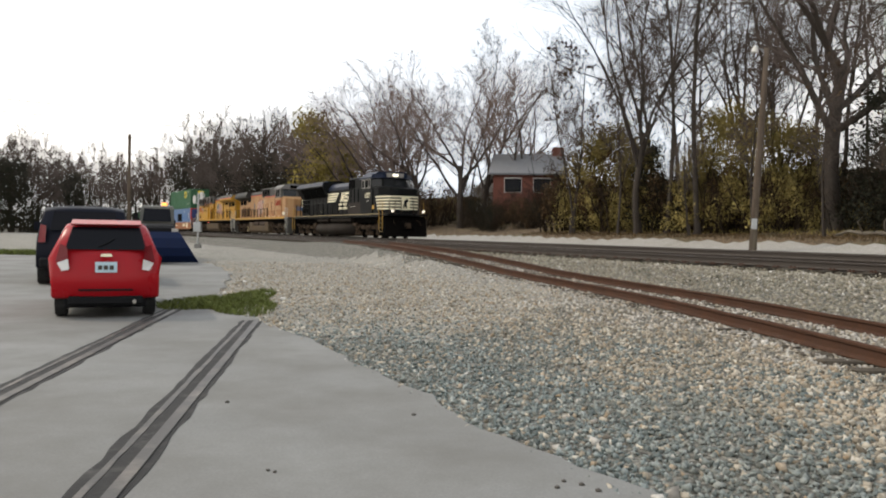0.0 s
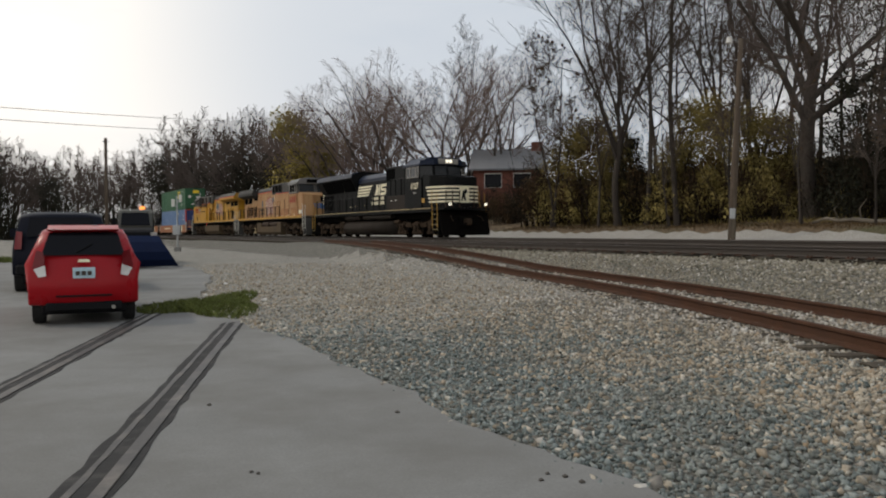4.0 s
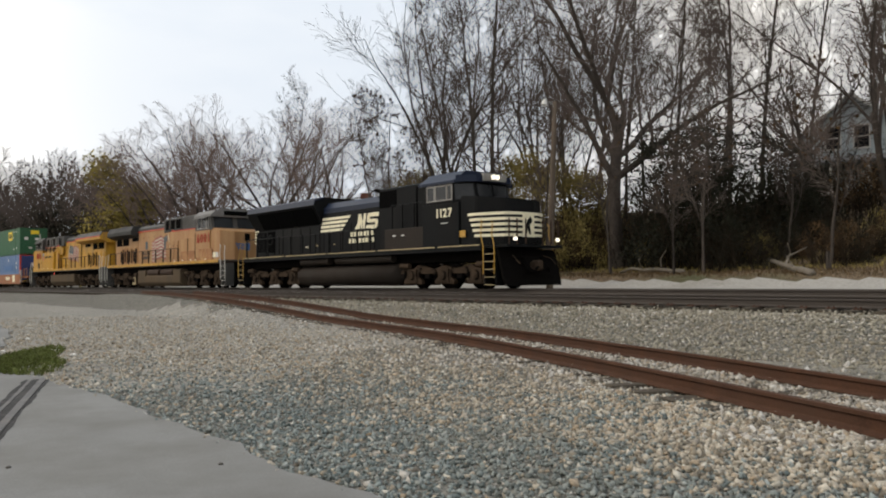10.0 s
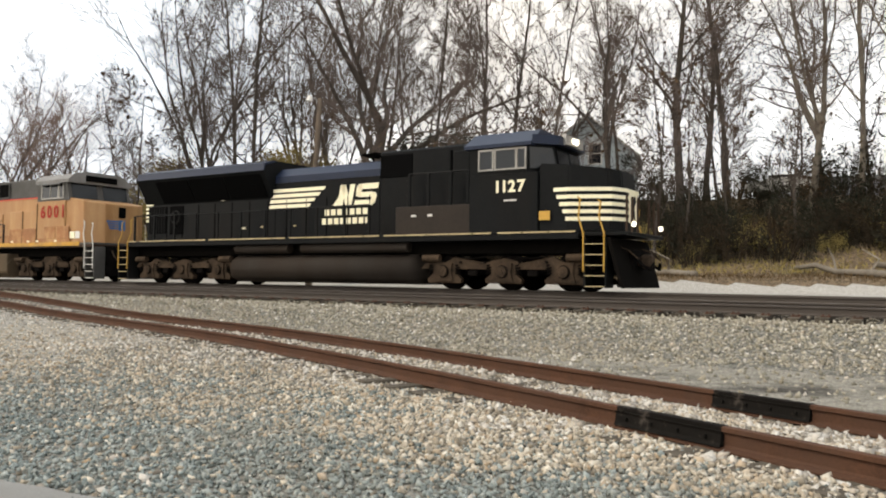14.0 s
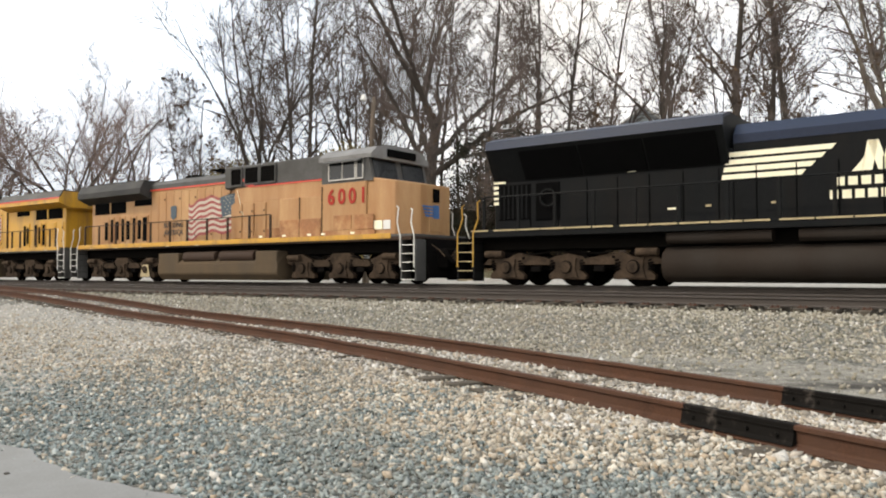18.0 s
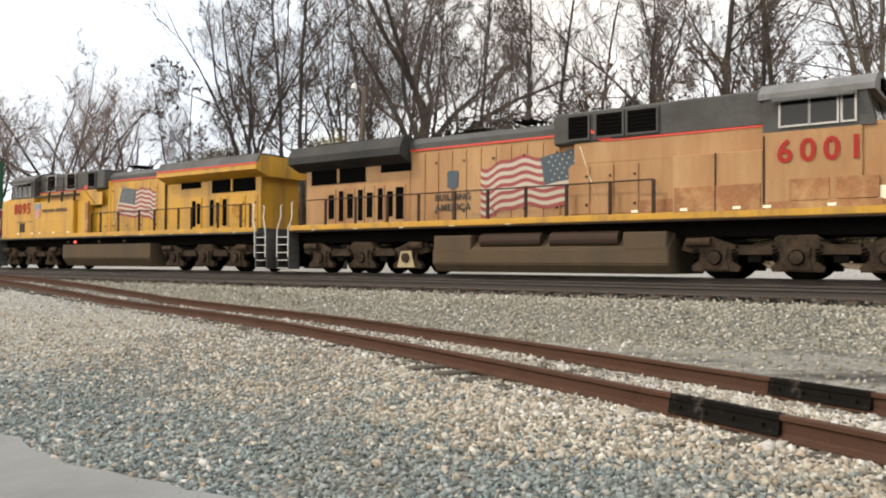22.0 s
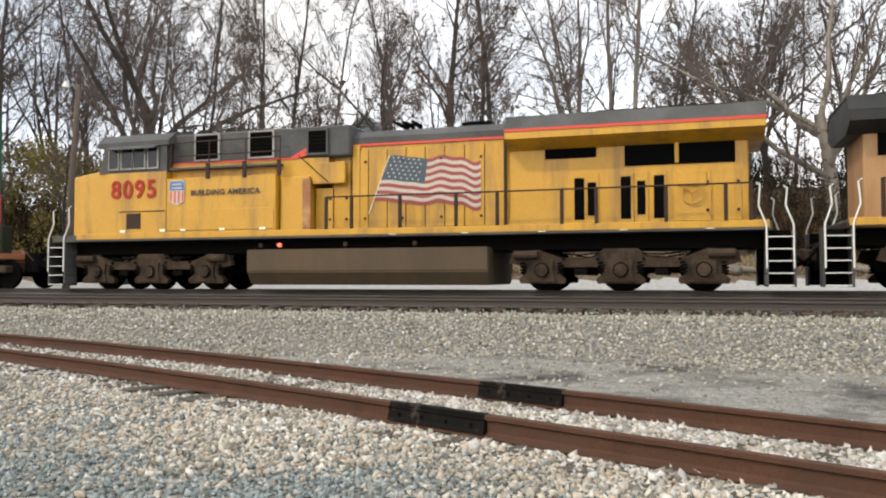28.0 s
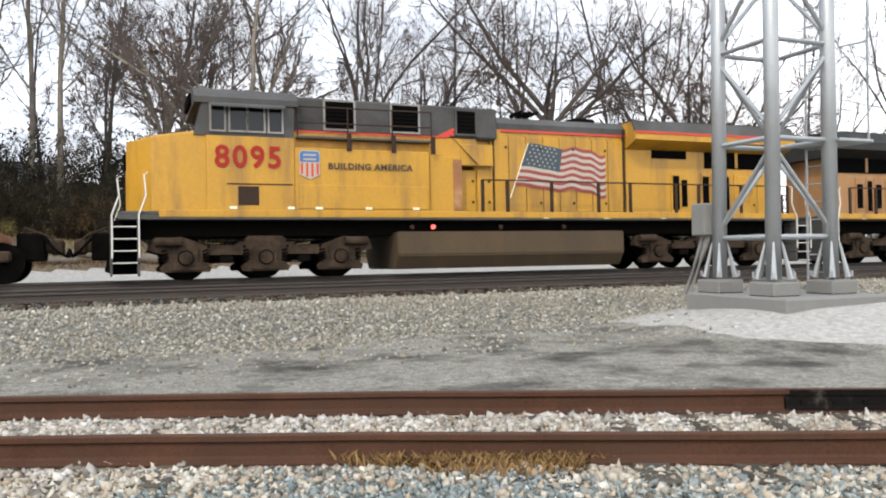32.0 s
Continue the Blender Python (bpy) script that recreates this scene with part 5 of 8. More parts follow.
    part("air_horn", bm, SHADOWED, lo)
    # herald: speed bars, a dark figure in a triangle and blocked letters as plain shapes
    for k in range(4):
        z = 3.26 - k * 0.185
        bm = bmesh.new()
        prism(bm, [(-2.35 - 0.05 * k, z), (-2.32 - 0.05 * k, z + 0.12), (0.15 - 0.22 * k, z + 0.12), (0.05 - 0.22 * k, z)], -1.012, -1.004)
        part("herald_bar", bm, CREAM, lo, "cream herald bar")
    for pts in ([(0.44, 2.66), (0.68, 2.66), (0.78, 3.10), (0.66, 2.92)],
                [(0.66, 2.66), (0.88, 2.66), (1.02, 3.38), (0.80, 3.38)], [(0.80, 3.38), (1.02, 3.38), (1.24, 2.66), (1.02, 2.66)], [(1.06, 2.66), (1.26, 2.66), (1.42, 3.38), (1.22, 3.38)],
                [(1.36, 2.66), (2.10, 2.66), (2.24, 2.74), (2.27, 2.84), (1.42, 2.84)], [(1.55, 2.94), (2.16, 2.94), (2.16, 3.10), (1.55, 3.10)], [(1.56, 3.20), (2.36, 3.20), (2.40, 3.38), (1.62, 3.38), (1.50, 3.30)],
                [(1.46, 2.98), (1.66, 2.98), (1.72, 3.34), (1.56, 3.36), (1.48, 3.24)], [(2.06, 2.70), (2.24, 2.74), (2.32, 2.98), (2.26, 3.08), (2.10, 3.06)]):
        bm = bmesh.new()
        prism(bm, pts, -1.012, -1.004)
        part("herald_letter_shape", bm, CREAM, lo)
    for z, a, b in ((2.38, 0.12, 2.02), (2.08, 0.0, 2.12)):
        n = 7 if z > 2.2 else 8
        for k in range(n):
            w = (b - a) / n
            B("lettering_bar", a + k * w, a + k * w + w * 0.72, -1.012, -1.004, z, z + 0.2, CREAM, lo, 0.0)
    for digit, dx in zip("1127", (-0.38, -0.16, 0.08, 0.37)):
        words("number_digit", digit, 0.46, CREAM, lo, Matrix.Translation((7.42 + dx, -1.53, 2.92)) @ NEAR, "cream road number digit", 1.05, 0.004, 0.014)
    B("notice_plate", 8.35, 8.68, -1.53, -1.52, 1.95, 2.2, GOLD, lo, 0.0)
    for a in (4.0, 4.6):
        B("lift_label", a, a + 0.18, -1.46, -1.45, 2.18, 2.24, WHITE, lo, 0.0)
    for a, z, w in ((-8.6, 3.72, 0.10), (-7.0, 3.30, 0.14), (-6.55, 3.24, 0.16), (-5.6, 3.22, 0.10), (-5.0, 3.10, 0.22), (-3.6, 3.16, 0.14), (-2.9, 2.05, 0.14), (-1.3, 2.05, 0.10), (-3.9, 2.02, 0.22)):
        B("hood_label", a, a + w, -1.02, -1.0, z, z + 0.055, TAN_STRIPE if w < 0.15 else CREAM, lo, 0.0, "small pale label")
    for k in range(7):
        B("screen_bar", -9.16 + k * 0.155, -9.12 + k * 0.155, -1.045, -1.03, 1.98, 2.97, BLACK, lo, 0.0)
    B("number_underline", 7.25, 7.65, -1.535, -1.52, 2.52, 2.56, WHITE, lo, 0.0)
    # tanks
    bm = bmesh.new()
    prism(bm, [(-1.1, 1.05), (-1.42, 0.85), (-1.5, 0.55), (-1.4, 0.28), (-1.1, 0.12), (1.1, 0.12), (1.4, 0.28), (1.5, 0.55), (1.42, 0.85), (1.1, 1.05)], -3.9, 4.0, "x")
    part("fuel_tank", bm, TANK_DARK, lo, "grimy rounded fuel tank", True)
    for a, b in ((-3.8, -1.2), (-0.6, 3.8)):
        bm = bmesh.new()
        tube(bm, [(a, -1.25, 1.27), (a + 0.1, -1.25, 1.27), (b - 0.1, -1.25, 1.27), (b, -1.25, 1.27)], 0.17, 14)
        part("air_reservoir", bm, TANK_DARK, lo)
    truck(lo, [9.0, 7.1, 5.1], TRUCK, "emd")
    truck(lo, [-4.75, -6.75, -8.75], TRUCK, "emd")
    steps(lo, 9.65, 1, BLACK, GOLD)
    steps(lo, -9.75, -1, BLACK, GOLD)
    coupler(lo, 11.0, 1)
    coupler(lo, -11.1, -1)
    railing(lo, [-9.4, -8.2, -7.0, -5.8, -4.6, -3.4, -2.2, -1.0, 0.2, 1.4, 2.4], 1.6, 2.62, -1.5, BLACK, BLACK)
    railing(lo, [-9.4, -7.0, -4.6, -2.2, 0.2, 2.4], 1.6, 2.62, 1.5, BLACK, BLACK)
    railing(lo, [3.9, 4.6, 5.4, 6.0], 2.5, 3.5, -1.42, BLACK, BLACK)
    TRAIN.append((lo, u))


CONT_GREEN = surface("green_container_paint", (0.011, 0.090, 0.036), 0.55, vary=0.12, scale=0.6, fine=10, bump=0.04, dirt=(0.03, 0.09, 0.04), dirt_amount=0.35, dirt_scale=0.6)
CONT_BLUE = surface("blue_container_paint", (0.080, 0.155, 0.29), 0.55, vary=0.12, scale=0.6, fine=10, bump=0.04, dirt=(0.16, 0.22, 0.36), dirt_amount=0.35, dirt_scale=0.6)
CONT_NAVY = surface("navy_container_end", (0.02, 0.04, 0.14), 0.55, vary=0.12, bump=0.03)
WELL_ORANGE = surface("orange_well_car_paint", (0.33, 0.12, 0.045), 0.7, vary=0.2, scale=1.0, fine=12, bump=0.08, dirt=(0.22, 0.10, 0.05), dirt_amount=0.5, dirt_scale=0.7)
OLIVE = surface("dark_olive_metal", (0.022, 0.023, 0.012), 0.8, vary=0.3, scale=3, fine=20, bump=0.1, spec=0.1)
LABEL_YELLOW = surface("yellow_container_panel", (0.75, 0.55, 0.03), 0.5, vary=0.08, bump=0.0)


def container(car, name, z, mat, end_mat, label, rim=None):
    """A 16 m corrugated box: side ribs, corner posts, end doors and code panels."""
    h, half = 2.75, 8.07
    ct = bx(name, -half, half, -1.27, 1.27, z, z + h, mat, car, 0.02, label)
    for sgn in (-1, 1):
        bm = bmesh.new()
        n = 54
        for k in range(n):
            x = -half + 0.25 + (k + 0.2) * (2 * half - 0.5) / n
            prism(bm, [(x, sgn * 1.27), (x + 0.05, sgn * 1.280), (x + 0.14, sgn * 1.280), (x + 0.19, sgn * 1.27)], z + 0.16, z + h - 0.14, "z")
        part("side_ribs", bm, mat, ct)
    for x in (-half, -6.1, 6.1, half - 0.16):
        bx("corner_post", x, x + 0.16, -1.305, 1.305, z, z + h, rim if rim and x > 7 else mat, ct, 0.01)
    bx("end_wall", half + 0.002, half + 0.03, -1.15, 1.15, z + 0.1, z + h - 0.1, end_mat, ct, 0.01)
    for k in range(9):
        y = -1.05 + k * 0.25
        bx("end_rib", half + 0.03, half + 0.05, y, y + 0.1, z + 0.2, z + h - 0.2, end_mat, ct, 0.0)
    return ct


def well_car(u, stack, label, lead=True):
    """A low articulated well car with one or two boxes in it."""
    car = tagged(new("well_car"), label, "rail car", group="container cars of the train")
    bm = bmesh.new()
    for sgn in (-1, 1):
        prism(bm, [(-8.9, 1.35), (8.9, 1.35), (9.3, 1.0), (8.7, 0.35), (-8.7, 0.35), (-9.3, 1.0)], sgn * 1.36, sgn * 1.46)
    part("side_beam", bm, WELL_ORANGE, car, "orange well side")
    bx("well_floor", -8.6, 8.6, -1.3, 1.3, 0.36, 0.48, SHADOWED, car)
    for sgn in (-1, 1):
        a, b = sorted((sgn * 8.6, sgn * 10.6))
        bx("end_platform", a, b, -1.2, 1.2, 0.95, 1.15, WELL_ORANGE, car)
        bx("end_ladder", sgn * 9.0 - 0.3, sgn * 9.0 + 0.3, -1.46, -1.40, 0.5, 1.75, STEEL, car, 0.01)
        bm = bmesh.new()
        tube(bm, [(sgn * 9.6, -1.2, 1.15), (sgn * 9.6, -1.2, 1.9), (sgn * 10.4, -1.2, 1.9), (sgn * 10.4, -1.2, 1.15)], 0.03, 6)
        part("platform_rail", bm, STEEL, car)
        if sgn > 0 and lead:
            bx("brake_stand", 10.05, 10.5, -0.95, -0.55, 1.15, 2.05, OLIVE, car, 0.03, "dark olive brake stand")
            bx("end_step", 9.5, 10.3, -1.4, -1.2, 0.62, 0.68, GOLD, car, 0.005, "yellow step edge")
            for a in (9.3, 9.75, 10.55):
                bx("grab_post", a - 0.025, a + 0.025, -1.3, -1.25, 1.1, 1.95, WELL_ORANGE, car, 0.005)
        if sgn > 0 and not lead:
            continue
        tk = bx("truck", sgn * 9.7 - 1.1, sgn * 9.7 + 1.1, -1.1, 1.1, 0.5, 0.75, TRUCK, car, 0.04)
        for dx in (-0.9, 0.9):
            bm = bmesh.new()
            for s2 in (-1, 1):
                disc(bm, 0, s2 * 0.74, 0, 0.47, 0.13, sides=24)
            tube(bm, [(0, -0.8, 0), (0, 0.8, 0)], 0.08, 8)
            w = part("wheelset", bm, SHADOWED, tk)
            SPIN.append((w, 0.47, (sgn * 9.7 + dx, 0, 0.47)))
        coupler(car, sgn * 11.8, sgn)
    for k, (a, b) in enumerate(((3.2, 5.0), (-5.2, -1.0))):
        n = 3 if k == 0 else 9
        for i in range(n):
            w = (b - a) / n
            bx("lettering_bar", a + i * w, a + i * w + w * 0.75, -1.475, -1.46, 0.75 if k == 0 else 0.85, 1.1 if k == 0 else 0.98, CREAM, car, 0.0)
    bx("pale_plate", 5.9, 6.8, -1.475, -1.46, 0.55, 1.25, CREAM, car, 0.0)
    if "blue" in stack:
        c = container(car, "blue_container", 0.62, CONT_BLUE, CONT_NAVY, "blue ribbed container with red corner posts", RED)
        bx("blank_patch", 1.8, 5.2, -1.315, -1.30, 1.75, 2.3, BLUE, c, 0.0)
        for x, z in ((6.6, 2.4), (6.6, 1.95), (3.6, 2.75)):
            for k in range(2):
                bx("code_bar", x + k * 0.16, x + k * 0.16 + 0.11, -1.315, -1.30, z, z + 0.26, WHITE, c, 0.0)
        for y, z in ((-0.2, 2.2), (-0.2, 1.7)):
            bx("code_bar", 8.13, 8.14, y, y + 0.55, z, z + 0.3, WHITE, c, 0.0)
    if "green" in stack:
        z = 3.42 if "blue" in stack else 0.62
        c = container(car, "green_container", z, CONT_GREEN, CONT_GREEN, "green ribbed container with yellow code panels")
        bx("code_panel", 3.5, 5.0, -1.315, -1.30, z + 1.55, z + 2.45, LABEL_YELLOW, c, 0.0, "yellow panel with dark bars")
        for k in range(3):
            bx("code_panel_bar", 3.7 + k * 0.4, 3.95 + k * 0.4, -1.325, -1.315, z + 1.75, z + 2.25, LETTER, c, 0.0)
        bx("code_panel", 8.13, 8.14, -0.3, 0.5, z + 2.1, z + 2.5, LABEL_YELLOW, c, 0.0)
        for y, zz, w, h in ((-0.9, 1.5, 0.35, 0.3), (0.1, 1.5, 0.4, 0.22), (0.55, 1.2, 0.1, 0.9), (0.2, 0.6, 0.5, 0.25), (-0.5, 0.6, 0.35, 0.15)):
            bx("code_bar", 8.13, 8.14, y, y + w, z + zz, z + zz + h, WHITE, c, 0.0)
        for x, zz in ((5.6, 2.3), (5.6, 0.5), (6.6, 2.3), (6.6, 0.6), (5.4, 1.7)):
            for k in range(2):
                bx("code_bar", x + k * 0.13, x + k * 0.13 + 0.09, -1.315, -1.30, z + zz, z + zz + 0.18, WHITE, c, 0.0)
    TRAIN.append((car, u))


black_loco(59.1)
ge_loco("diesel_locomotive", "faded rust-stained yellow diesel locomotive with painted flag", 1, 81.5, FADED, True)
ge_loco("diesel_locomotive", "bright yellow diesel locomotive with grey roof and painted flag", -1, 103.75, YELLOW, False)
well_car(127.0, ("blue", "green"), "orange well car carrying a green container stacked on a blue one")
well_car(146.65, (), "empty orange well car coupled behind the first", False)
well_car(166.3, ("green",), "orange well car carrying a single green container", False)


# ---- woods ----
LEAF_OLIVE = surface("olive_evergreen_leaves", (0.25, 0.195, 0.066), 0.8, vary=0.35, scale=0.8, fine=6, bump=0, per_island=0.45, spec=0.2)
# dark cedar green; on the thickets this colour also stands for shade
LEAF_DARK = surface("dark_cedar_and_shaded_leaves", (0.017, 0.017, 0.009), 0.8, vary=0.35, scale=0.8, fine=6, bump=0, per_island=0.5, spec=0.2)
LEAF_BROWN = surface("dry_brown_leaves", (0.085, 0.052, 0.026), 0.9, vary=0.35, scale=0.8, fine=6, bump=0, per_island=0.5, spec=0.1)
LEAF_BUD = surface("yellow_green_buds", (0.27, 0.215, 0.058), 0.85, vary=0.35, scale=0.6, fine=6, bump=0, per_island=0.5, spec=0.15)
BARK_PALE = surface("pale_sycamore_bark", (0.18, 0.155, 0.125), 0.95, vary=0.4, scale=1.2, fine=10, bump=0.5, per_object=0.2, spec=0.15, bump_dist=0.03)


TWIG_BUD = surface("budding_reddish_twigs", (0.20, 0.150, 0.130), 0.95, vary=0.25, scale=0.5, fine=5, bump=0, per_object=0.25, spec=0.1)


class Sticks:
    """Gathers tapering bars as plain vertex and face lists."""
    def __init__(self):
        self.v, self.f = [], []

    def bar(self, pts, rad, sides):
        first = len(self.v)
        for i, p in enumerate(pts):
            d = pts[min(i + 1, len(pts) - 1)] - pts[max(i - 1, 0)]
            d.normalize()
            a = d.cross(Vector((0, 0, 1)) if abs(d.z) < 0.9 else Vector((1, 0, 0))).normalized()
            b = a.cross(d)
            for k in range(sides):
                q = 2 * math.pi * k / sides
                self.v.append(p + (a * math.cos(q) + b * math.sin(q)) * rad[i])
        for i in range(len(pts) - 1):
            for k in range(sides):
                o = first + i * sides
                self.f.append((o + k, o + (k + 1) % sides, o + sides + (k + 1) % sides, o + sides + k))

    def leaf(self, p, n, u, size):
        w = n.cross(u) * size * 0.5
        u = u * size
        o = len(self.v)
        self.v += [p - w, p + w, p + w * 0.7 + u, p - w * 0.7 + u]
        self.f.append((o, o + 1, o + 2, o + 3))

    def mesh(self, name, mat, smooth=False):
        me = bpy.data.meshes.new(name)
        me.from_pydata(self.v, [], self.f)
        me.materials.append(mat)
        if smooth:
            me.shade_smooth()
        return me


def rand_dir(rnd):
    while True:
        v = Vector((rnd.uniform(-1, 1), rnd.uniform(-1, 1), rnd.uniform(-1, 1)))
        if 0.05 < v.length < 1:
            return v.normalized()


def grow(rnd, big, small, leaves, p, d, length, r, lev, spec):
    """One stem and, along it, its branches, down to fine upswept twigs."""
    n = (8, 6, 4, 2, 1)[lev]
    split = spec.get("split") if lev == 0 else None
    pts, rad = [p.copy()], [r]
    wig = (spec["wig"], 0.20, 0.20, 0.18, 0.1)[lev]
    lift = (0.03, 0.075, 0.085, 0.07, 0.0)[lev]
    thin = spec.get("fine", 0.0085)
    last = 0.25 if split else (0.72, 0.82, 0.75, 0.55, 0.4)[lev]
    for i in range(n):
        d = (d + rand_dir(rnd) * wig + Vector((0, 0, lift))).normalized()
        p = p + d * (length / n)
        pts.append(p)
        rad.append(max(thin, r * (1 - last * (i + 1) / n)))
    (big if lev < 2 else small).bar(pts, rad, (8, 6, 4, 3, 3)[lev])
    if lev >= spec.get("depth", 4):
        if leaves is not None and rnd.random() < spec["leaf"]:
            leaves.leaf(pts[-1], rand_dir(rnd), rand_dir(rnd), rnd.uniform(0.08, 0.16))
        return
    count = (spec["limbs"], 9 if spec.get("split") else 7, 6, 5)[lev]
    low = (spec["low"], 0.16, 0.12, 0.10)[lev]
    for k in range(count):
        t = low + (1 - low) * (k + rnd.random()) / count
        i = min(n - 1, int(t * n))
        at = pts[i].lerp(pts[i + 1], t * n - i)
        axis = (pts[i + 1] - pts[i]).normalized()
        side = rand_dir(rnd)
        side = (side - axis * side.dot(axis)).normalized()
        ang = radians(rnd.uniform(*((spec["angle"]), (30, 58), (24, 52), (18, 46))[lev]))
        nd = axis * math.cos(ang) + side * math.sin(ang)
        ratio = (spec["reach"], 0.46, 0.50, 0.62)[lev]
        grown = length * ratio * (1.15 - 0.6 * t) * rnd.uniform(0.75, 1.2)
        if split:
            grown = spec["height"] * 0.62 * (0.55 + 0.45 * t) * rnd.uniform(0.8, 1.15)
        grow(rnd, big, small, leaves, at, nd, grown, rad[i] * ((0.62 if split else 0.42) if lev == 0 else 0.52), lev + 1, spec)


TREES = {}
SPECS = {
    "oak": dict(height=19, r=0.34, wig=0.07, limbs=7, low=0.55, angle=(16, 58), reach=0.62, leaf=0.0, split=0.40),
    "oak_two": dict(height=18, r=0.30, wig=0.10, limbs=8, low=0.50, angle=(20, 64), reach=0.66, leaf=0.0, split=0.34),
    "tall": dict(height=22, r=0.16, wig=0.07, limbs=18, low=0.30, angle=(28, 55), reach=0.40, leaf=0.0),
    "slender": dict(height=20, r=0.12, wig=0.08, limbs=16, low=0.26, angle=(24, 50), reach=0.38, leaf=0.0),
    "forked": dict(height=20, r=0.20, wig=0.10, limbs=6, low=0.60, angle=(10, 36), reach=0.55, leaf=0.0, split=0.30),
    "leafy": dict(height=19, r=0.26, wig=0.10, limbs=14, low=0.30, angle=(30, 60), reach=0.45, leaf=0.35),
    "round": dict(height=14, r=0.19, wig=0.12, limbs=7, low=0.45, angle=(18, 55), reach=0.58, leaf=0.0, fine=0.009, split=0.30),
    "far_round": dict(height=14, r=0.24, wig=0.12, limbs=14, low=0.15, angle=(28, 58), reach=0.55, leaf=0.0, depth=3, fine=0.030),
    "far_tall": dict(height=18, r=0.20, wig=0.08, limbs=15, low=0.2, angle=(20, 48), reach=0.42, leaf=0.0, depth=3, fine=0.030),
    "back": dict(height=20, r=0.15, wig=0.09, limbs=15, low=0.22, angle=(24, 54), reach=0.42, leaf=0.0, depth=3, fine=0.018),
    "sapling": dict(height=9, r=0.07, wig=0.10, limbs=10, low=0.25, angle=(20, 48), reach=0.42, leaf=0.06),
}


def make_tree(kind, seed, bark=None, twig=None):
    rnd = random.Random(seed)
    big, small = Sticks(), Sticks()
    sp = SPECS[kind]
    leaves = Sticks() if sp["leaf"] else None
    grow(rnd, big, small, leaves, Vector((0, 0, -0.3)), Vector((rnd.uniform(-0.08, 0.08), rnd.uniform(-0.08, 0.08), 1)).normalized(), sp["height"] * sp.get("split", 0.88), sp["r"], 0, sp)
    big.bar([Vector((0, 0, -0.5)), Vector((0, 0, 0.15)), Vector((0, 0, 0.8))], [sp["r"] * 1.55, sp["r"] * 1.3, sp["r"] * 1.0], 8)
    tree = new("tree")
    share("trunk", big.mesh("trunk", bark or BARK, True), tree)
    share("crown", small.mesh("crown", twig or TWIG), tree)
    if leaves:
        share("dry_leaves", leaves.mesh("dry_leaves", LEAF_BROWN), tree, None, "a few dry brown leaves")
    return tree


TREE_LABEL = {"oak": "large bare oak with a thick spreading crown", "oak_two": "large bare forked oak on the bank", "tall": "tall straight bare tree on the bank", "slender": "slender bare tree with fine upright twigs",
              "forked": "bare tree forking low into upright limbs", "leafy": "bare tree still holding dry brown leaves", "round": "rounded bare tree with dense fine twigs", "far_round": "rounded bare tree in the dark wood", "far_tall": "tall bare tree in the dark wood", "back": "bare tree in the wood behind", "sapling": "thin bare sapling among the brush"}


def behind_road(az, dist, least):
    """Keeps a plant on the bank: its distance, if need be moved out past the road, and the ratio by which it moved."""
    if -118 < az < -13:
        far = max(dist, least / math.cos(radians(az + 70)))
        return far, far / dist
    return dist, 1.0


def plant(kind, az, dist, scale, turn, pale=False, lean=0.0, variant=0):
    dist, ratio = behind_road(az, dist, 31.0)
    scale *= ratio
    key = (kind, pale, variant)
    x, y = -math.sin(radians(az)) * dist, math.cos(radians(az)) * dist
    m = Matrix.Translation((x, y, ground_z(x, y) - 0.05)) @ Matrix.Rotation(radians(lean), 4, "X") @ Matrix.Rotation(radians(turn), 4, "Z")
    if key not in TREES:
        TREES[key] = tagged(make_tree(kind, 31 + 17 * variant + 5 * len(TREES), BARK_PALE if pale else BARK, TWIG_BUD if (kind, variant) == ("round", 1) else None), ("pale-barked " if pale else "") + TREE_LABEL[kind], "tree", group="bare trees along the line")
        TREES[key].matrix_basis = m
        TREES[key].scale = (scale, scale, scale)
        return TREES[key]
    ob = copy_thing(TREES[key], m)
    ob.scale = (scale, scale, scale)
    return ob


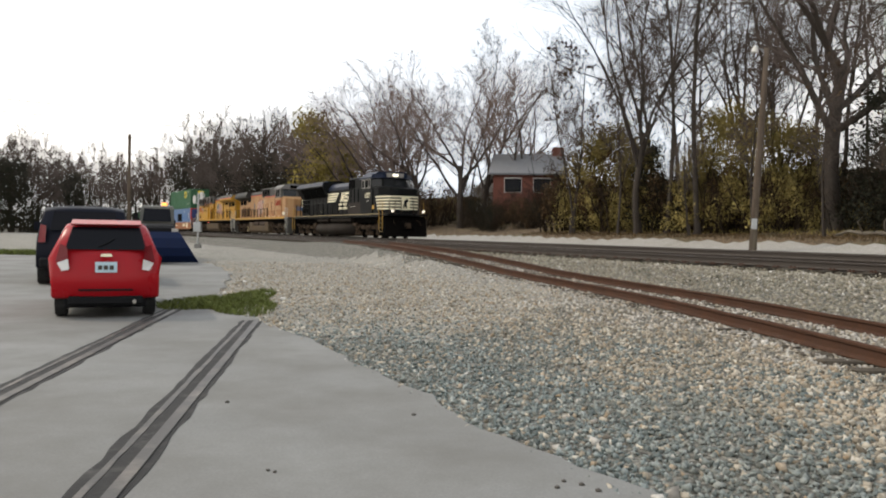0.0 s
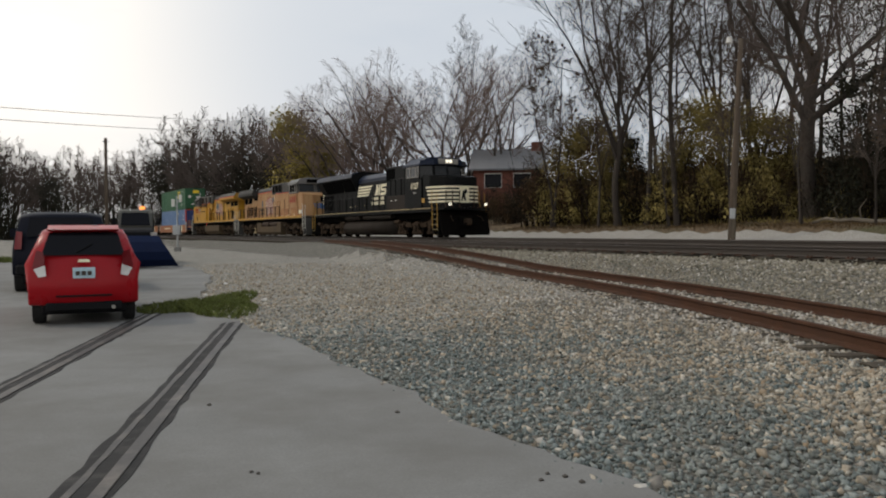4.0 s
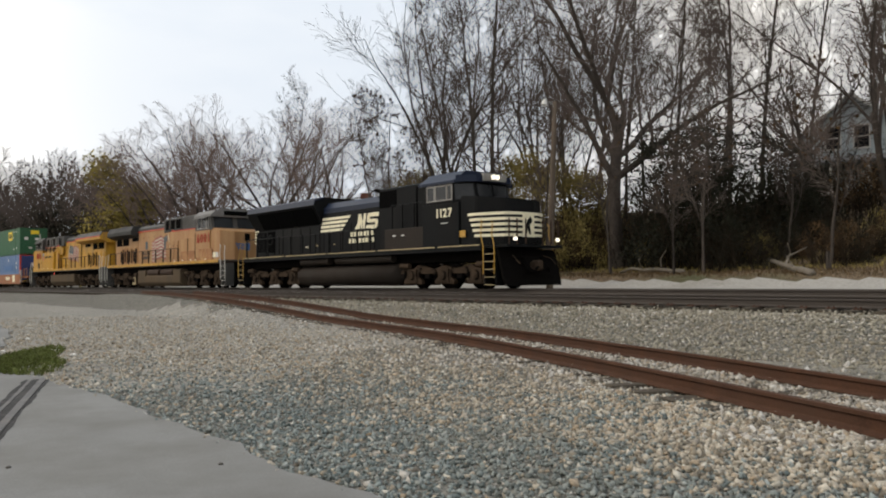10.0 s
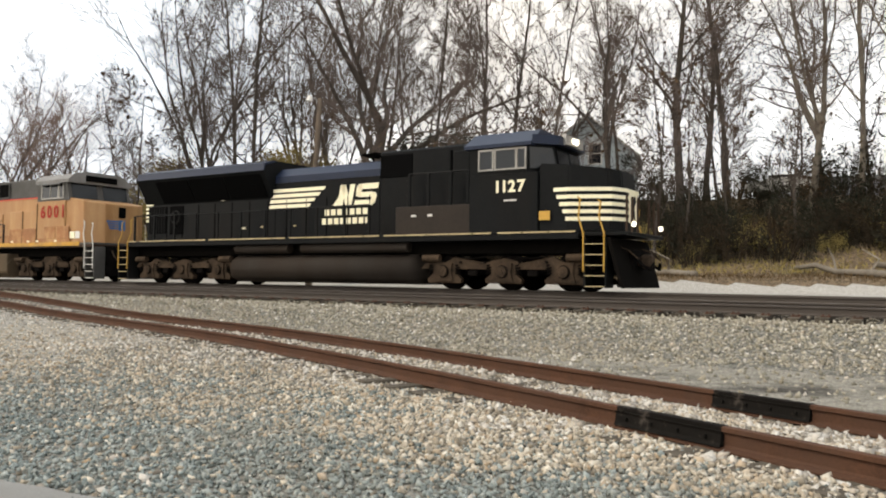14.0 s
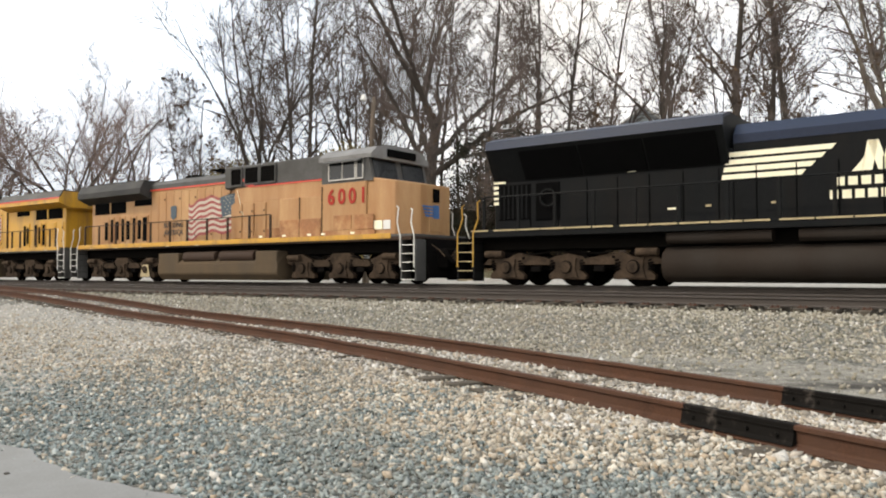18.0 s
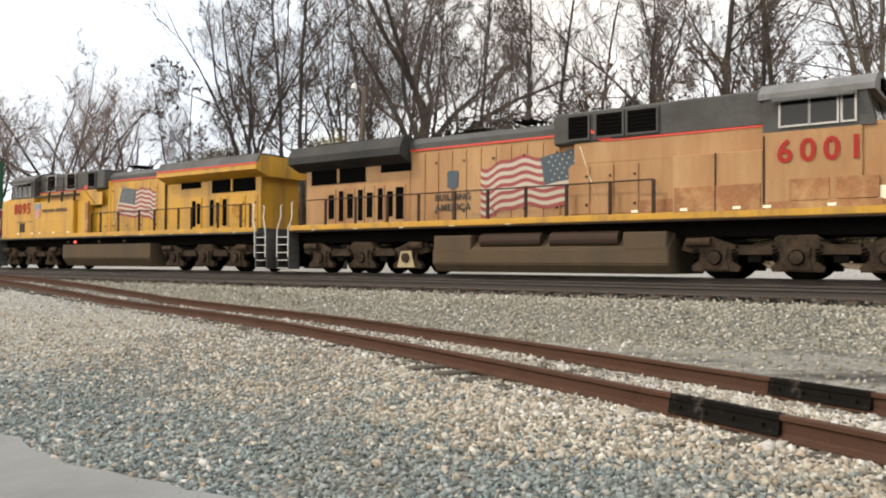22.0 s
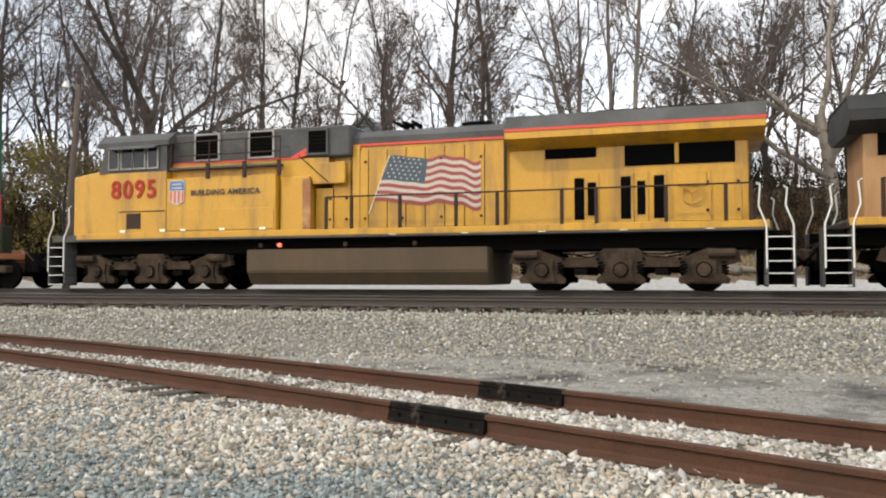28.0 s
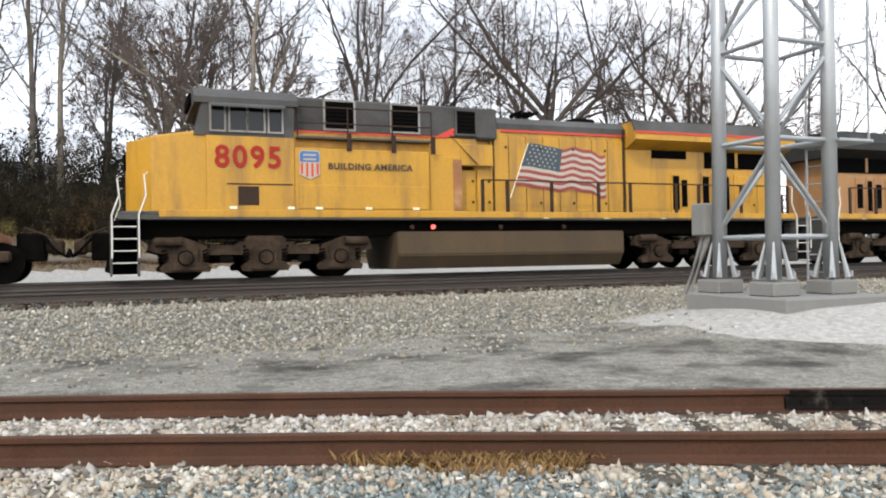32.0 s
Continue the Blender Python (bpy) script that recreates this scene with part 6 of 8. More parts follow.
def build_trees():
    rnd = random.Random(12)
    # trees that stand out singly: kind, bearing, distance, scale, turn, pale, lean, variant
    for row in (("slender", -15.0, 50, 0.62, 20), ("forked", -19.4, 47, 1.0, 110), ("tall", -21.4, 49, 0.98, 40), ("tall", -23.4, 46, 1.0, 200), ("forked", -26.6, 52, 0.98, 60), ("slender", -28.9, 50, 1.0, 10),
                ("oak", -31.9, 44, 1.12, 150), ("slender", -35.6, 48, 1.0, 70), ("tall", -38.8, 50, 0.95, 330), ("tall", -41.4, 46, 0.92, 250), ("oak_two", -44.6, 52, 0.7, 20), ("forked", -48.8, 47, 1.0, 310),
                ("leafy", -53.4, 45, 1.02, 130), ("tall", -56.4, 48, 1.02, 90), ("leafy", -55.0, 55, 0.9, 20), ("forked", -61.5, 45, 1.08, 10, True), ("tall", -64.4, 46, 1.05, 170, True), ("tall", -66.2, 44, 1.05, 20, True),
                ("round", -72.6, 46, 1.30, 10, True), ("round", -74.9, 52, 1.25, 200), ("oak_two", -79.0, 39, 1.05, 240, True), ("forked", -86.3, 44, 1.0, 75), ("round", -90.0, 48, 1.20, 100), ("slender", -93.0, 52, 1.0, 0),
                ("oak", -99.6, 42, 0.98, 20), ("forked", -106.6, 46, 1.0, 200), ("oak_two", -110.6, 46, 0.9, 120), ("round", -117.0, 60, 1.0, 30), ("forked", -123.0, 50, 0.9, 10)):
        plant(*row)
    # the wood behind
    for k in range(25):
        az = -19.5 - k * 4.1 + rnd.uniform(-0.8, 0.8)
        plant(rnd.choice(("far_tall", "back", "back", "far_round", "back")), az, rnd.uniform(56, 84) if az > -68 else rnd.uniform(60, 95), rnd.uniform(0.75, 1.05), rnd.uniform(0, 360))
    for k in range(16):
        plant(rnd.choice(("slender", "tall", "slender")), -21.0 - k * 5.9 + rnd.uniform(-1.5, 1.5), rnd.uniform(50, 62), rnd.uniform(0.8, 1.0), rnd.uniform(0, 360), False, 0, 1)
    for k in range(4):
        plant(rnd.choice(("tall", "slender", "back")), -22.5 - k * 4.2 + rnd.uniform(-0.6, 0.6), rnd.uniform(52, 66), rnd.uniform(0.9, 1.1), rnd.uniform(0, 360), False, 0, 1)
    # saplings on the bank
    for k in range(26):
        plant("sapling", -15 - k * 3.9 + rnd.uniform(-1.5, 1.5), rnd.uniform(33, 42) if k < 14 else rnd.uniform(36, 46), rnd.uniform(0.7, 1.1), rnd.uniform(0, 360))
    # grove where the line comes in from the left
    for az, dist, kind, sc in ((0.6, 82, "round", 1.34), (-1.4, 78, "round", 1.45), (-4.2, 76, "round", 1.4), (-6.9, 74, "round", 1.55), (-8.4, 80, "round", 1.48), (-10.4, 76, "round", 1.26), (2.6, 96, "round", 1.2), (-2.7, 86, "round", 1.5), (0.0, 90, "round", 1.35), (-7.4, 84, "slender", 1.0)):
        plant(kind, az, dist, sc, rnd.uniform(0, 360), False, 0, 1 if kind == "round" else 0)
    # the long dark wood across the left
    for k in range(84):
        az = 2.5 + k * 0.36 + rnd.uniform(-0.4, 0.4)
        tall = np.interp(az, [2, 6, 10, 12.5, 15.5, 18, 20, 22, 30], [14.5, 16.2, 15.8, 14, 9.8, 10.6, 10.2, 12.6, 14])
        dist = float(np.interp(az, [3, 8, 11, 13, 16, 30], [98, 116, 134, 156, 176, 176])) * rnd.uniform(1.0, 1.2)
        kind = rnd.choice(("far_round", "far_tall", "far_round"))
        plant(kind, az, dist, tall * dist / 118 / SPECS[kind]["height"] * rnd.uniform(0.85, 1.05), rnd.uniform(0, 360))


def make_bush(seed, w, h, stems, leaves, leaf_mat, size, solid=0.55):
    """A bush or cedar: stems, side twigs and loose clumps of small leaves with gaps."""
    rnd = random.Random(seed)
    st, lf = Sticks(), Sticks()
    for k in range(stems):
        a, r0 = rnd.uniform(0, 6.28), rnd.uniform(0, 0.35) * w
        p = Vector((math.cos(a) * r0, math.sin(a) * r0, -0.1))
        d = Vector((math.cos(a) * rnd.uniform(0, 0.5), math.sin(a) * rnd.uniform(0, 0.5), 1)).normalized()
        L = h * rnd.uniform(0.5, 1.0)
        pts, rad = [p], [0.03]
        for i in range(5):
            d = (d + rand_dir(rnd) * 0.25).normalized()
            p = p + d * L / 5
            pts.append(p)
            rad.append(0.03 * (1 - i / 5.5))
            for q in range(2):
                s = (rand_dir(rnd) + d * 0.6).normalized()
                st.bar([p, p + s * rnd.uniform(0.2, 0.7)], [0.012, 0.006], 3)
        st.bar(pts, rad, 3)
    clumps = []
    for k in range(int(26 * solid) + 8):
        z = rnd.uniform(0.08, 1.0)
        rr = w * 0.5 * (1 - 0.55 * z) * math.sqrt(rnd.random())
        a = rnd.uniform(0, 6.28)
        clumps.append((Vector((math.cos(a) * rr, math.sin(a) * rr, z * h)), rnd.uniform(0.25, 0.6) * w * 0.34))
    for k in range(leaves):
        c, r = rnd.choice(clumps)
        p = c + rand_dir(rnd) * r * rnd.random() ** 0.5
        if p.z > 0.05:
            lf.leaf(p, rand_dir(rnd), (rand_dir(rnd) + Vector((0, 0, 0.4))).normalized(), size * rnd.uniform(0.6, 1.4))
    b = new("bush")
    share("brushwood", st.mesh("brushwood", BRUSHWOOD), b)
    share("foliage", lf.mesh("foliage", leaf_mat), b)
    return b


def build_bushes():
    rnd = random.Random(8)
    kinds = [tagged(make_bush(1, 4.0, 3.2, 30, 2300, LEAF_BROWN, 0.07), "brown leafless thicket on the bank", "bush", group="brush on the bank"),
             tagged(make_bush(2, 4.5, 2.4, 30, 2300, LEAF_OLIVE, 0.07), "olive-green tangled brush on the bank", "bush", group="brush on the bank"),
             tagged(make_bush(3, 5.0, 6.0, 20, 10000, LEAF_OLIVE, 0.085, 2.0), "tall olive-green evergreen on the bank", "evergreen", group="evergreens on the bank"),
             tagged(make_bush(4, 5.2, 7.0, 20, 9000, LEAF_DARK, 0.09, 2.2), "dense dark evergreen on the bank", "evergreen", group="evergreens on the bank"),
             tagged(make_bush(5, 7.0, 9.0, 34, 8000, LEAF_BUD, 0.15, 1.4), "yellow-green budding tree beside the line", "tree"),
             tagged(make_bush(6, 4.2, 3.6, 36, 1500, LEAF_DARK, 0.08), "dark leafless thicket with shade painted into its colour", "bush", group="brush on the bank")]
    used = set()
    def put(i, az, dist, sc, turn, least=33.5):
        dist, ratio = behind_road(az, dist, least)
        sc *= ratio
        x, y = -math.sin(radians(az)) * dist, math.cos(radians(az)) * dist
        m = Matrix.Translation((x, y, ground_z(x, y) - 0.05)) @ Matrix.Rotation(radians(turn), 4, "Z")
        ob = kinds[i] if i not in used else copy_thing(kinds[i], m)
        used.add(i)
        ob.matrix_basis = m
        ob.scale = (sc, sc, sc)
    for i, az, dist, sc in ((2, -17.6, 40, 0.86), (2, -19.4, 41, 0.72), (2, -25.0, 43, 1.06), (2, -27.6, 44, 0.98), (2, -23.6, 45, 0.8), (3, -35.0, 41, 0.96), (3, -38.0, 42, 1.02), (3, -40.4, 43, 0.92), (3, -36.4, 44, 1.0), (3, -42.6, 45, 0.78),
                            (3, -44.0, 43, 0.6), (2, -30.0, 47, 0.9), (4, 3.4, 88, 1.42), (4, 1.6, 86, 1.1), (3, -20.6, 43, 0.66), (3, -58.5, 44, 0.5), (3, -13.8, 70, 0.5), (0, -14.5, 47, 1.2), (0, -15.2, 44, 1.3), (2, -16.2, 43, 0.78)):
        put(i, az, dist, sc, rnd.uniform(0, 360))
    # past -31 degrees mostly dark thickets, whose colour stands in for the bank's shade
    for k in range(76):
        az = -16.8 - k * 0.70 + rnd.uniform(-0.3, 0.3)
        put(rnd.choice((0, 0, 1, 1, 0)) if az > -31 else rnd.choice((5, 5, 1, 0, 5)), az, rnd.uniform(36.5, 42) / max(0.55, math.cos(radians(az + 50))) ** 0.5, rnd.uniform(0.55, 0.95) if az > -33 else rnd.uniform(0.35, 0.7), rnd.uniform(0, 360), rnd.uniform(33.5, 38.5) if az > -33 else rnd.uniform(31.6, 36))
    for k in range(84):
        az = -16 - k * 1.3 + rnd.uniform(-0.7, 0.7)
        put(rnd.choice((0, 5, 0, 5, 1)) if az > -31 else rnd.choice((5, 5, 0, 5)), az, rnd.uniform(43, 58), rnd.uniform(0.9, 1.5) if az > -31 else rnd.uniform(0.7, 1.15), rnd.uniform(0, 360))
    # further dark thickets deepen the painted shade under the trees
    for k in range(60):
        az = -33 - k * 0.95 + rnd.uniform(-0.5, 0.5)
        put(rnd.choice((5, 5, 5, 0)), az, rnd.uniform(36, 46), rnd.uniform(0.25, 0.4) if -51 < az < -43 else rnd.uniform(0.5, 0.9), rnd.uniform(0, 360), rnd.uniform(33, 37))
    for k in range(22):
        put(rnd.choice((5, 5, 0)), -7.5 - k * 0.38, rnd.uniform(62, 74), rnd.uniform(0.5, 0.85), rnd.uniform(0, 360))
    for k in range(64):
        az = -14 + k * 0.72 + rnd.uniform(-0.4, 0.4)
        d = rnd.uniform(80, 92) if az < 2 else float(np.interp(az, [2, 8, 11, 13, 16, 30], [94, 112, 130, 150, 170, 170])) * rnd.uniform(1.0, 1.06)
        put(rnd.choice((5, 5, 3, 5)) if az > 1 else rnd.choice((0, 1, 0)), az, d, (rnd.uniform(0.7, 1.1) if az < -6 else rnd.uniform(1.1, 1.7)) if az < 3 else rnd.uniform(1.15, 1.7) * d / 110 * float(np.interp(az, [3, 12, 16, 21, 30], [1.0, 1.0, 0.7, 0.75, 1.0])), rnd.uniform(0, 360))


build_trees()
build_bushes()


# ---- vehicles on the lot ----
CAR_RED = surface("red_car_paint", (0.31, 0.005, 0.010), 0.3, vary=0.05, scale=2, fine=60, bump=0.0, spec=0.22)
CAR_NAVY = surface("dark_navy_car_paint", (0.004, 0.005, 0.011), 0.4, vary=0.05, scale=2, fine=60, bump=0.0, spec=0.12)
CAR_TAN = surface("pale_tan_truck_paint", (0.07, 0.066, 0.05), 0.45, vary=0.1, bump=0.02)
TYRE = surface("tyre_rubber", (0.014, 0.014, 0.014), 0.85, vary=0.2, bump=0.1)
PLASTIC = surface("black_plastic_trim", (0.010, 0.010, 0.011), 0.7, vary=0.1, bump=0.05, spec=0.1)
CAR_GLASS = glass_mat("dark_car_glass", (0.005, 0.005, 0.007), 0.12, 0.12)
TAIL_RED = glass_mat("red_tail_lamp", (0.14, 0.006, 0.010), 0.2, 0.3)
LENS_CLEAR = glass_mat("clear_lamp_lens", (0.62, 0.60, 0.58), 0.12)
PLATE_BLUE = surface("pale_blue_plate", (0.42, 0.56, 0.62), 0.5, vary=0.08, bump=0.0)
AMBER = glow("lit_amber_beacon", (1.0, 0.32, 0.06), 5.0)
TARP_BLUE = surface("dark_blue_blade_paint", (0.006, 0.013, 0.042), 0.5, vary=0.2, scale=2, fine=20, bump=0.1, spec=0.1)


def wheel(car, x, y, r, w):
    bm = bmesh.new()
    disc(bm, x, y, r, r, w, "x", 28, r * 0.62)
    bmesh.ops.bevel(bm, geom=[e for e in bm.edges if e.is_manifold and e.calc_face_angle(0) > 1.0], offset=0.02, segments=2, affect="EDGES")
    wh = part("wheel", bm, TYRE, car)
    bm = bmesh.new()
    disc(bm, x, y, r, r * 0.62, w * 0.6, "x", 24)
    part("rim", bm, STEEL, wh)


def shell(outline, half, taper_from, taper, mat, name, car, rear_round=0.1, front_round=0.1):
    """A car body from its side outline (y, z), rounded in plan and drawn in toward the roof."""
    bm = bmesh.new()
    n = 7
    ymin, ymax = min(p[0] for p in outline), max(p[0] for p in outline)
    rings = []
    for i in range(n):
        q = -1 + 2 * i / (n - 1)
        ring = []
        for y, z in outline:
            lean = 1 - taper * min(1, max(0, (z - taper_from) / 0.5))
            tuck = 1.0
            yy = y
            edge = abs(q) ** 3
            if y < (ymin + ymax) / 2:
                yy += edge * rear_round * (1 - (y - ymin) / (ymax - ymin) * 2)
            else:
                yy -= edge * front_round * ((y - ymin) / (ymax - ymin) * 2 - 1)
            zz = z - (abs(q) ** 4) * 0.05 * (1 if z > taper_from + 0.3 else 0)
            ring.append(bm.verts.new((q * half * lean * tuck, yy, zz)))
        rings.append(ring)
    m = len(outline)
    for a, b in zip(rings, rings[1:]):
        for k in range(m):
            bm.faces.new((a[k], a[(k + 1) % m], b[(k + 1) % m], b[k]))
    bm.faces.new(rings[0])
    bm.faces.new(rings[-1])
    bmesh.ops.recalc_face_normals(bm, faces=bm.faces)
    es = [e for e in bm.edges if e.is_manifold and e.calc_face_angle(0) > 0.6]
    bmesh.ops.bevel(bm, geom=es, offset=0.05, segments=3, affect="EDGES", profile=0.6, clamp_overlap=True)
    return part(name, bm, mat, car, smooth=True)


def panel(car, name, pts, thick, mat, label=""):
    """A thin plate through four or more 3D corners, pushed out toward -y."""
    bm = bmesh.new()
    a = [bm.verts.new(p) for p in pts]
    b = [bm.verts.new((p[0], p[1] - thick, p[2])) for p in pts]
    n = len(pts)
    bm.faces.new(a)
    bm.faces.new(list(reversed(b)))
    for i in range(n):
        bm.faces.new((a[i], b[i], b[(i + 1) % n], a[(i + 1) % n]))
    bmesh.ops.recalc_face_normals(bm, faces=bm.faces)
    return part(name, bm, mat, car, label)


def red_hatchback():
    car = tagged(new("hatchback"), "small red hatchback parked on the concrete lot", "car")
    shell([(0.02, 0.28), (-0.05, 0.45), (-0.04, 0.66), (0.06, 0.86), (0.10, 0.98), (0.36, 1.32), (0.52, 1.39), (1.5, 1.40), (2.3, 1.31), (3.0, 0.98), (3.5, 0.86), (3.62, 0.6), (3.58, 0.28)], 0.80, 0.90, 0.24, CAR_RED, "body", car, 0.14, 0.3)
    panel(car, "rear_window", [(-0.60, 0.105, 0.98), (0.60, 0.105, 0.98), (0.50, 0.300, 1.30), (-0.50, 0.300, 1.30)], 0.03, CAR_GLASS, "dark rear window")
    bm = bmesh.new()
    prism(bm, [(0.20, 1.345), (0.55, 1.41), (0.6, 1.39), (0.25, 1.325)], -0.52, 0.52, "x")
    part("roof_spoiler", bm, CAR_RED, car)
    for s in (-1, 1):
        panel(car, "tail_lamp", [(s * 0.73, 0.13, 0.80), (s * 0.55, 0.055, 0.86), (s * 0.57, 0.08, 1.02), (s * 0.67, 0.14, 1.06)], 0.05, TAIL_RED, "red tail lamp")
        panel(car, "reverse_lamp", [(s * 0.64, 0.06, 0.68), (s * 0.53, 0.03, 0.70), (s * 0.55, 0.045, 0.85), (s * 0.71, 0.11, 0.79)], 0.05, LENS_CLEAR, "clear reversing lamp")
        wheel(car, s * 0.66, 0.55, 0.29, 0.19)
        wheel(car, s * 0.66, 2.93, 0.29, 0.19)
        bx("side_window", s * 0.635 - 0.02, s * 0.635 + 0.02, 0.6, 2.2, 1.00, 1.25, CAR_GLASS, car, 0.015)
    pl = panel(car, "number_plate", [(-0.16, -0.035, 0.66), (0.16, -0.035, 0.66), (0.16, -0.025, 0.81), (-0.16, -0.025, 0.81)], 0.02, PLATE_BLUE, "pale plate with dark bars")
    for k in range(3):
        bx("plate_bar", -0.12 + k * 0.085, -0.06 + k * 0.085, -0.062, -0.056, 0.70, 0.76, LETTER, pl, 0.0)
    panel(car, "badge", [(-0.09, -0.0, 0.885), (0.09, -0.0, 0.885), (0.07, 0.01, 0.925), (-0.07, 0.01, 0.925)], 0.04, CREAM)
    bm = bmesh.new()
    tube(bm, [(-0.12, 0.09, 1.02), (0.02, 0.12, 1.08), (0.12, 0.16, 1.14)], 0.010, 5)
    part("rear_wiper", bm, PLASTIC, car)
    bx("lower_bumper", -0.55, 0.55, -0.02, 0.15, 0.20, 0.32, PLASTIC, car, 0.02)
    bx("bumper_slot", -0.40, 0.40, -0.056, 0.0, 0.40, 0.425, PLASTIC, car, 0.005)
    # low black floor pan, also standing for the dark shadow between the tyres
    bx("underbody", -0.62, 0.62, 0.12, 3.45, 0.15, 0.34, PLASTIC, car, 0.02)
    bm = bmesh.new()
    tube(bm, [(0.42, -0.05, 0.24), (0.42, 0.3, 0.24)], 0.03, 8)
    part("exhaust_pipe", bm, STEEL, car)
    car.matrix_basis = pose(-3.65, 11.82, 0.03, 0, 0, 17) @ Matrix.Diagonal((0.9, 1, 1, 1))


def dark_suv():
    car = tagged(new("sport_utility_vehicle"), "dark navy sport utility vehicle parked ahead of the red car", "car")
    shell([(0.02, 0.38), (-0.06, 0.6), (0.0, 0.95), (0.08, 1.15), (0.30, 1.70), (0.5, 1.77), (3.0, 1.75), (3.7, 1.25), (4.6, 1.12), (4.85, 0.8), (4.8, 0.38)], 0.97, 1.12, 0.15, CAR_NAVY, "body", car, 0.12, 0.25)
    panel(car, "rear_window", [(-0.68, 0.10, 1.22), (0.68, 0.10, 1.22), (0.62, 0.25, 1.64), (-0.62, 0.25, 1.64)], 0.035, CAR_GLASS, "dark rear window")
    for s in (-1, 1):
        panel(car, "tail_lamp", [(s * 0.93, 0.14, 0.95), (s * 0.78, 0.04, 0.95), (s * 0.76, 0.09, 1.32), (s * 0.88, 0.20, 1.34)], 0.06, TAIL_RED, "red tail lamp")
        wheel(car, s * 0.84, 0.9, 0.38, 0.25)
        wheel(car, s * 0.84, 3.8, 0.38, 0.25)
        panel(car, "mirror", [(s * 0.95, 3.2, 1.2), (s * 1.2, 3.2, 1.2), (s * 1.2, 3.2, 1.42), (s * 0.95, 3.2, 1.42)], 0.12, CAR_NAVY)
        bx("side_window", s * 0.86 - 0.02, s * 0.86 + 0.02, 0.6, 3.0, 1.20, 1.58, CAR_GLASS, car, 0.02)
        bm = bmesh.new()
        tube(bm, [(s * 0.66, 0.6, 1.77), (s * 0.66, 0.8, 1.82), (s * 0.66, 2.6, 1.82), (s * 0.66, 2.8, 1.76)], 0.02, 6)
        part("roof_rail", bm, PLASTIC, car)
    bx("rear_bumper", -0.9, 0.9, -0.12, 0.1, 0.4, 0.62, PLASTIC, car, 0.04)
    # black pan that likewise fills the shaded gap under the body
    bx("underbody", -0.8, 0.8, 0.1, 4.7, 0.2, 0.45, PLASTIC, car, 0.02)
    car.matrix_basis = pose(-6.15, 18.3, 0.03, 0, 0, 18)


def plough_truck():
    """A pale truck facing the camera behind a blue plough blade, its amber beacon lit. It faces -y."""
    tr = tagged(new("plough_truck"), "pale truck with a dark blue plough blade and lit amber beacon", "truck")
    bx("chassis", -0.9, 0.9, 0.2, 6.4, 0.55, 0.85, PLASTIC, tr, 0.03)
    bm = bmesh.new()
    prism(bm, [(0.3, 0.8), (0.28, 1.25), (0.5, 1.4), (2.6, 1.5), (2.6, 0.8)], -0.85, 0.75, "x")
    bmesh.ops.bevel(bm, geom=list(bm.edges), offset=0.06, segments=2, affect="EDGES")
    part("bonnet", bm, PLASTIC, tr, "black bonnet")
    bx("grille", -0.55, 0.55, 0.24, 0.32, 0.92, 1.32, PLASTIC, tr, 0.02)
    for s in (-1, 1):
        bx("headlamp", s * 0.75 - 0.15, s * 0.75 + 0.15, 0.24, 0.32, 1.05, 1.3, STEEL, tr, 0.02)
        wheel(tr, s * 0.9, 1.0, 0.5, 0.3)
        wheel(tr, s * 0.9, 5.2, 0.5, 0.3)
        bx("mirror", s * 1.02 - 0.1, s * 1.02 + 0.1, 2.6, 2.7, 1.6, 1.9, PLASTIC, tr, 0.02)
    bm = bmesh.new()
    prism(bm, [(2.5, 1.5), (2.85, 2.15), (3.1, 2.24), (4.2, 2.24), (4.2, 0.9), (2.5, 0.9)], -0.85, 0.75, "x")
    bmesh.ops.bevel(bm, geom=list(bm.edges), offset=0.07, segments=2, affect="EDGES")
    part("cab", bm, CAR_TAN, tr)
    panel(tr, "windscreen", [(-0.72, 2.52, 1.58), (0.62, 2.52, 1.58), (0.55, 2.80, 2.10), (-0.65, 2.80, 2.10)], 0.04, CAR_GLASS, "dark windscreen")
    bx("beacon", 0.15, 0.40, 3.3, 3.5, 2.24, 2.36, AMBER, tr, 0.02, "lit amber beacon")
    bx("load_bed", -0.95, 0.85, 4.3, 6.4, 0.9, 1.7, PLASTIC, tr, 0.03)
    bm = bmesh.new()
    prof = [(-0.75, 0.06), (-0.98, 0.3), (-1.05, 0.6), (-0.95, 0.95), (-0.75, 1.18), (-0.70, 1.15), (-0.88, 0.92), (-0.97, 0.6), (-0.9, 0.33), (-0.70, 0.1)]
    prism(bm, prof, -1.25, 1.25, "x")
    for v in bm.verts:
        v.co.x += 0.75 * (1.2 - v.co.z) * (1 if v.co.x > 0 else 0.0) - 0.35
    part("plough_blade", bm, TARP_BLUE, tr, "dark blue curved plough blade")
    bx("push_frame", -0.4, 0.4, -0.75, 0.3, 0.3, 0.5, PLASTIC, tr, 0.02)
    tr.matrix_basis = pose(-7.70, 30.6, 0.03, 0, 0, 14) @ Matrix.Diagonal((0.82, 1, 1, 1))


red_hatchback()
dark_suv()
plough_truck()

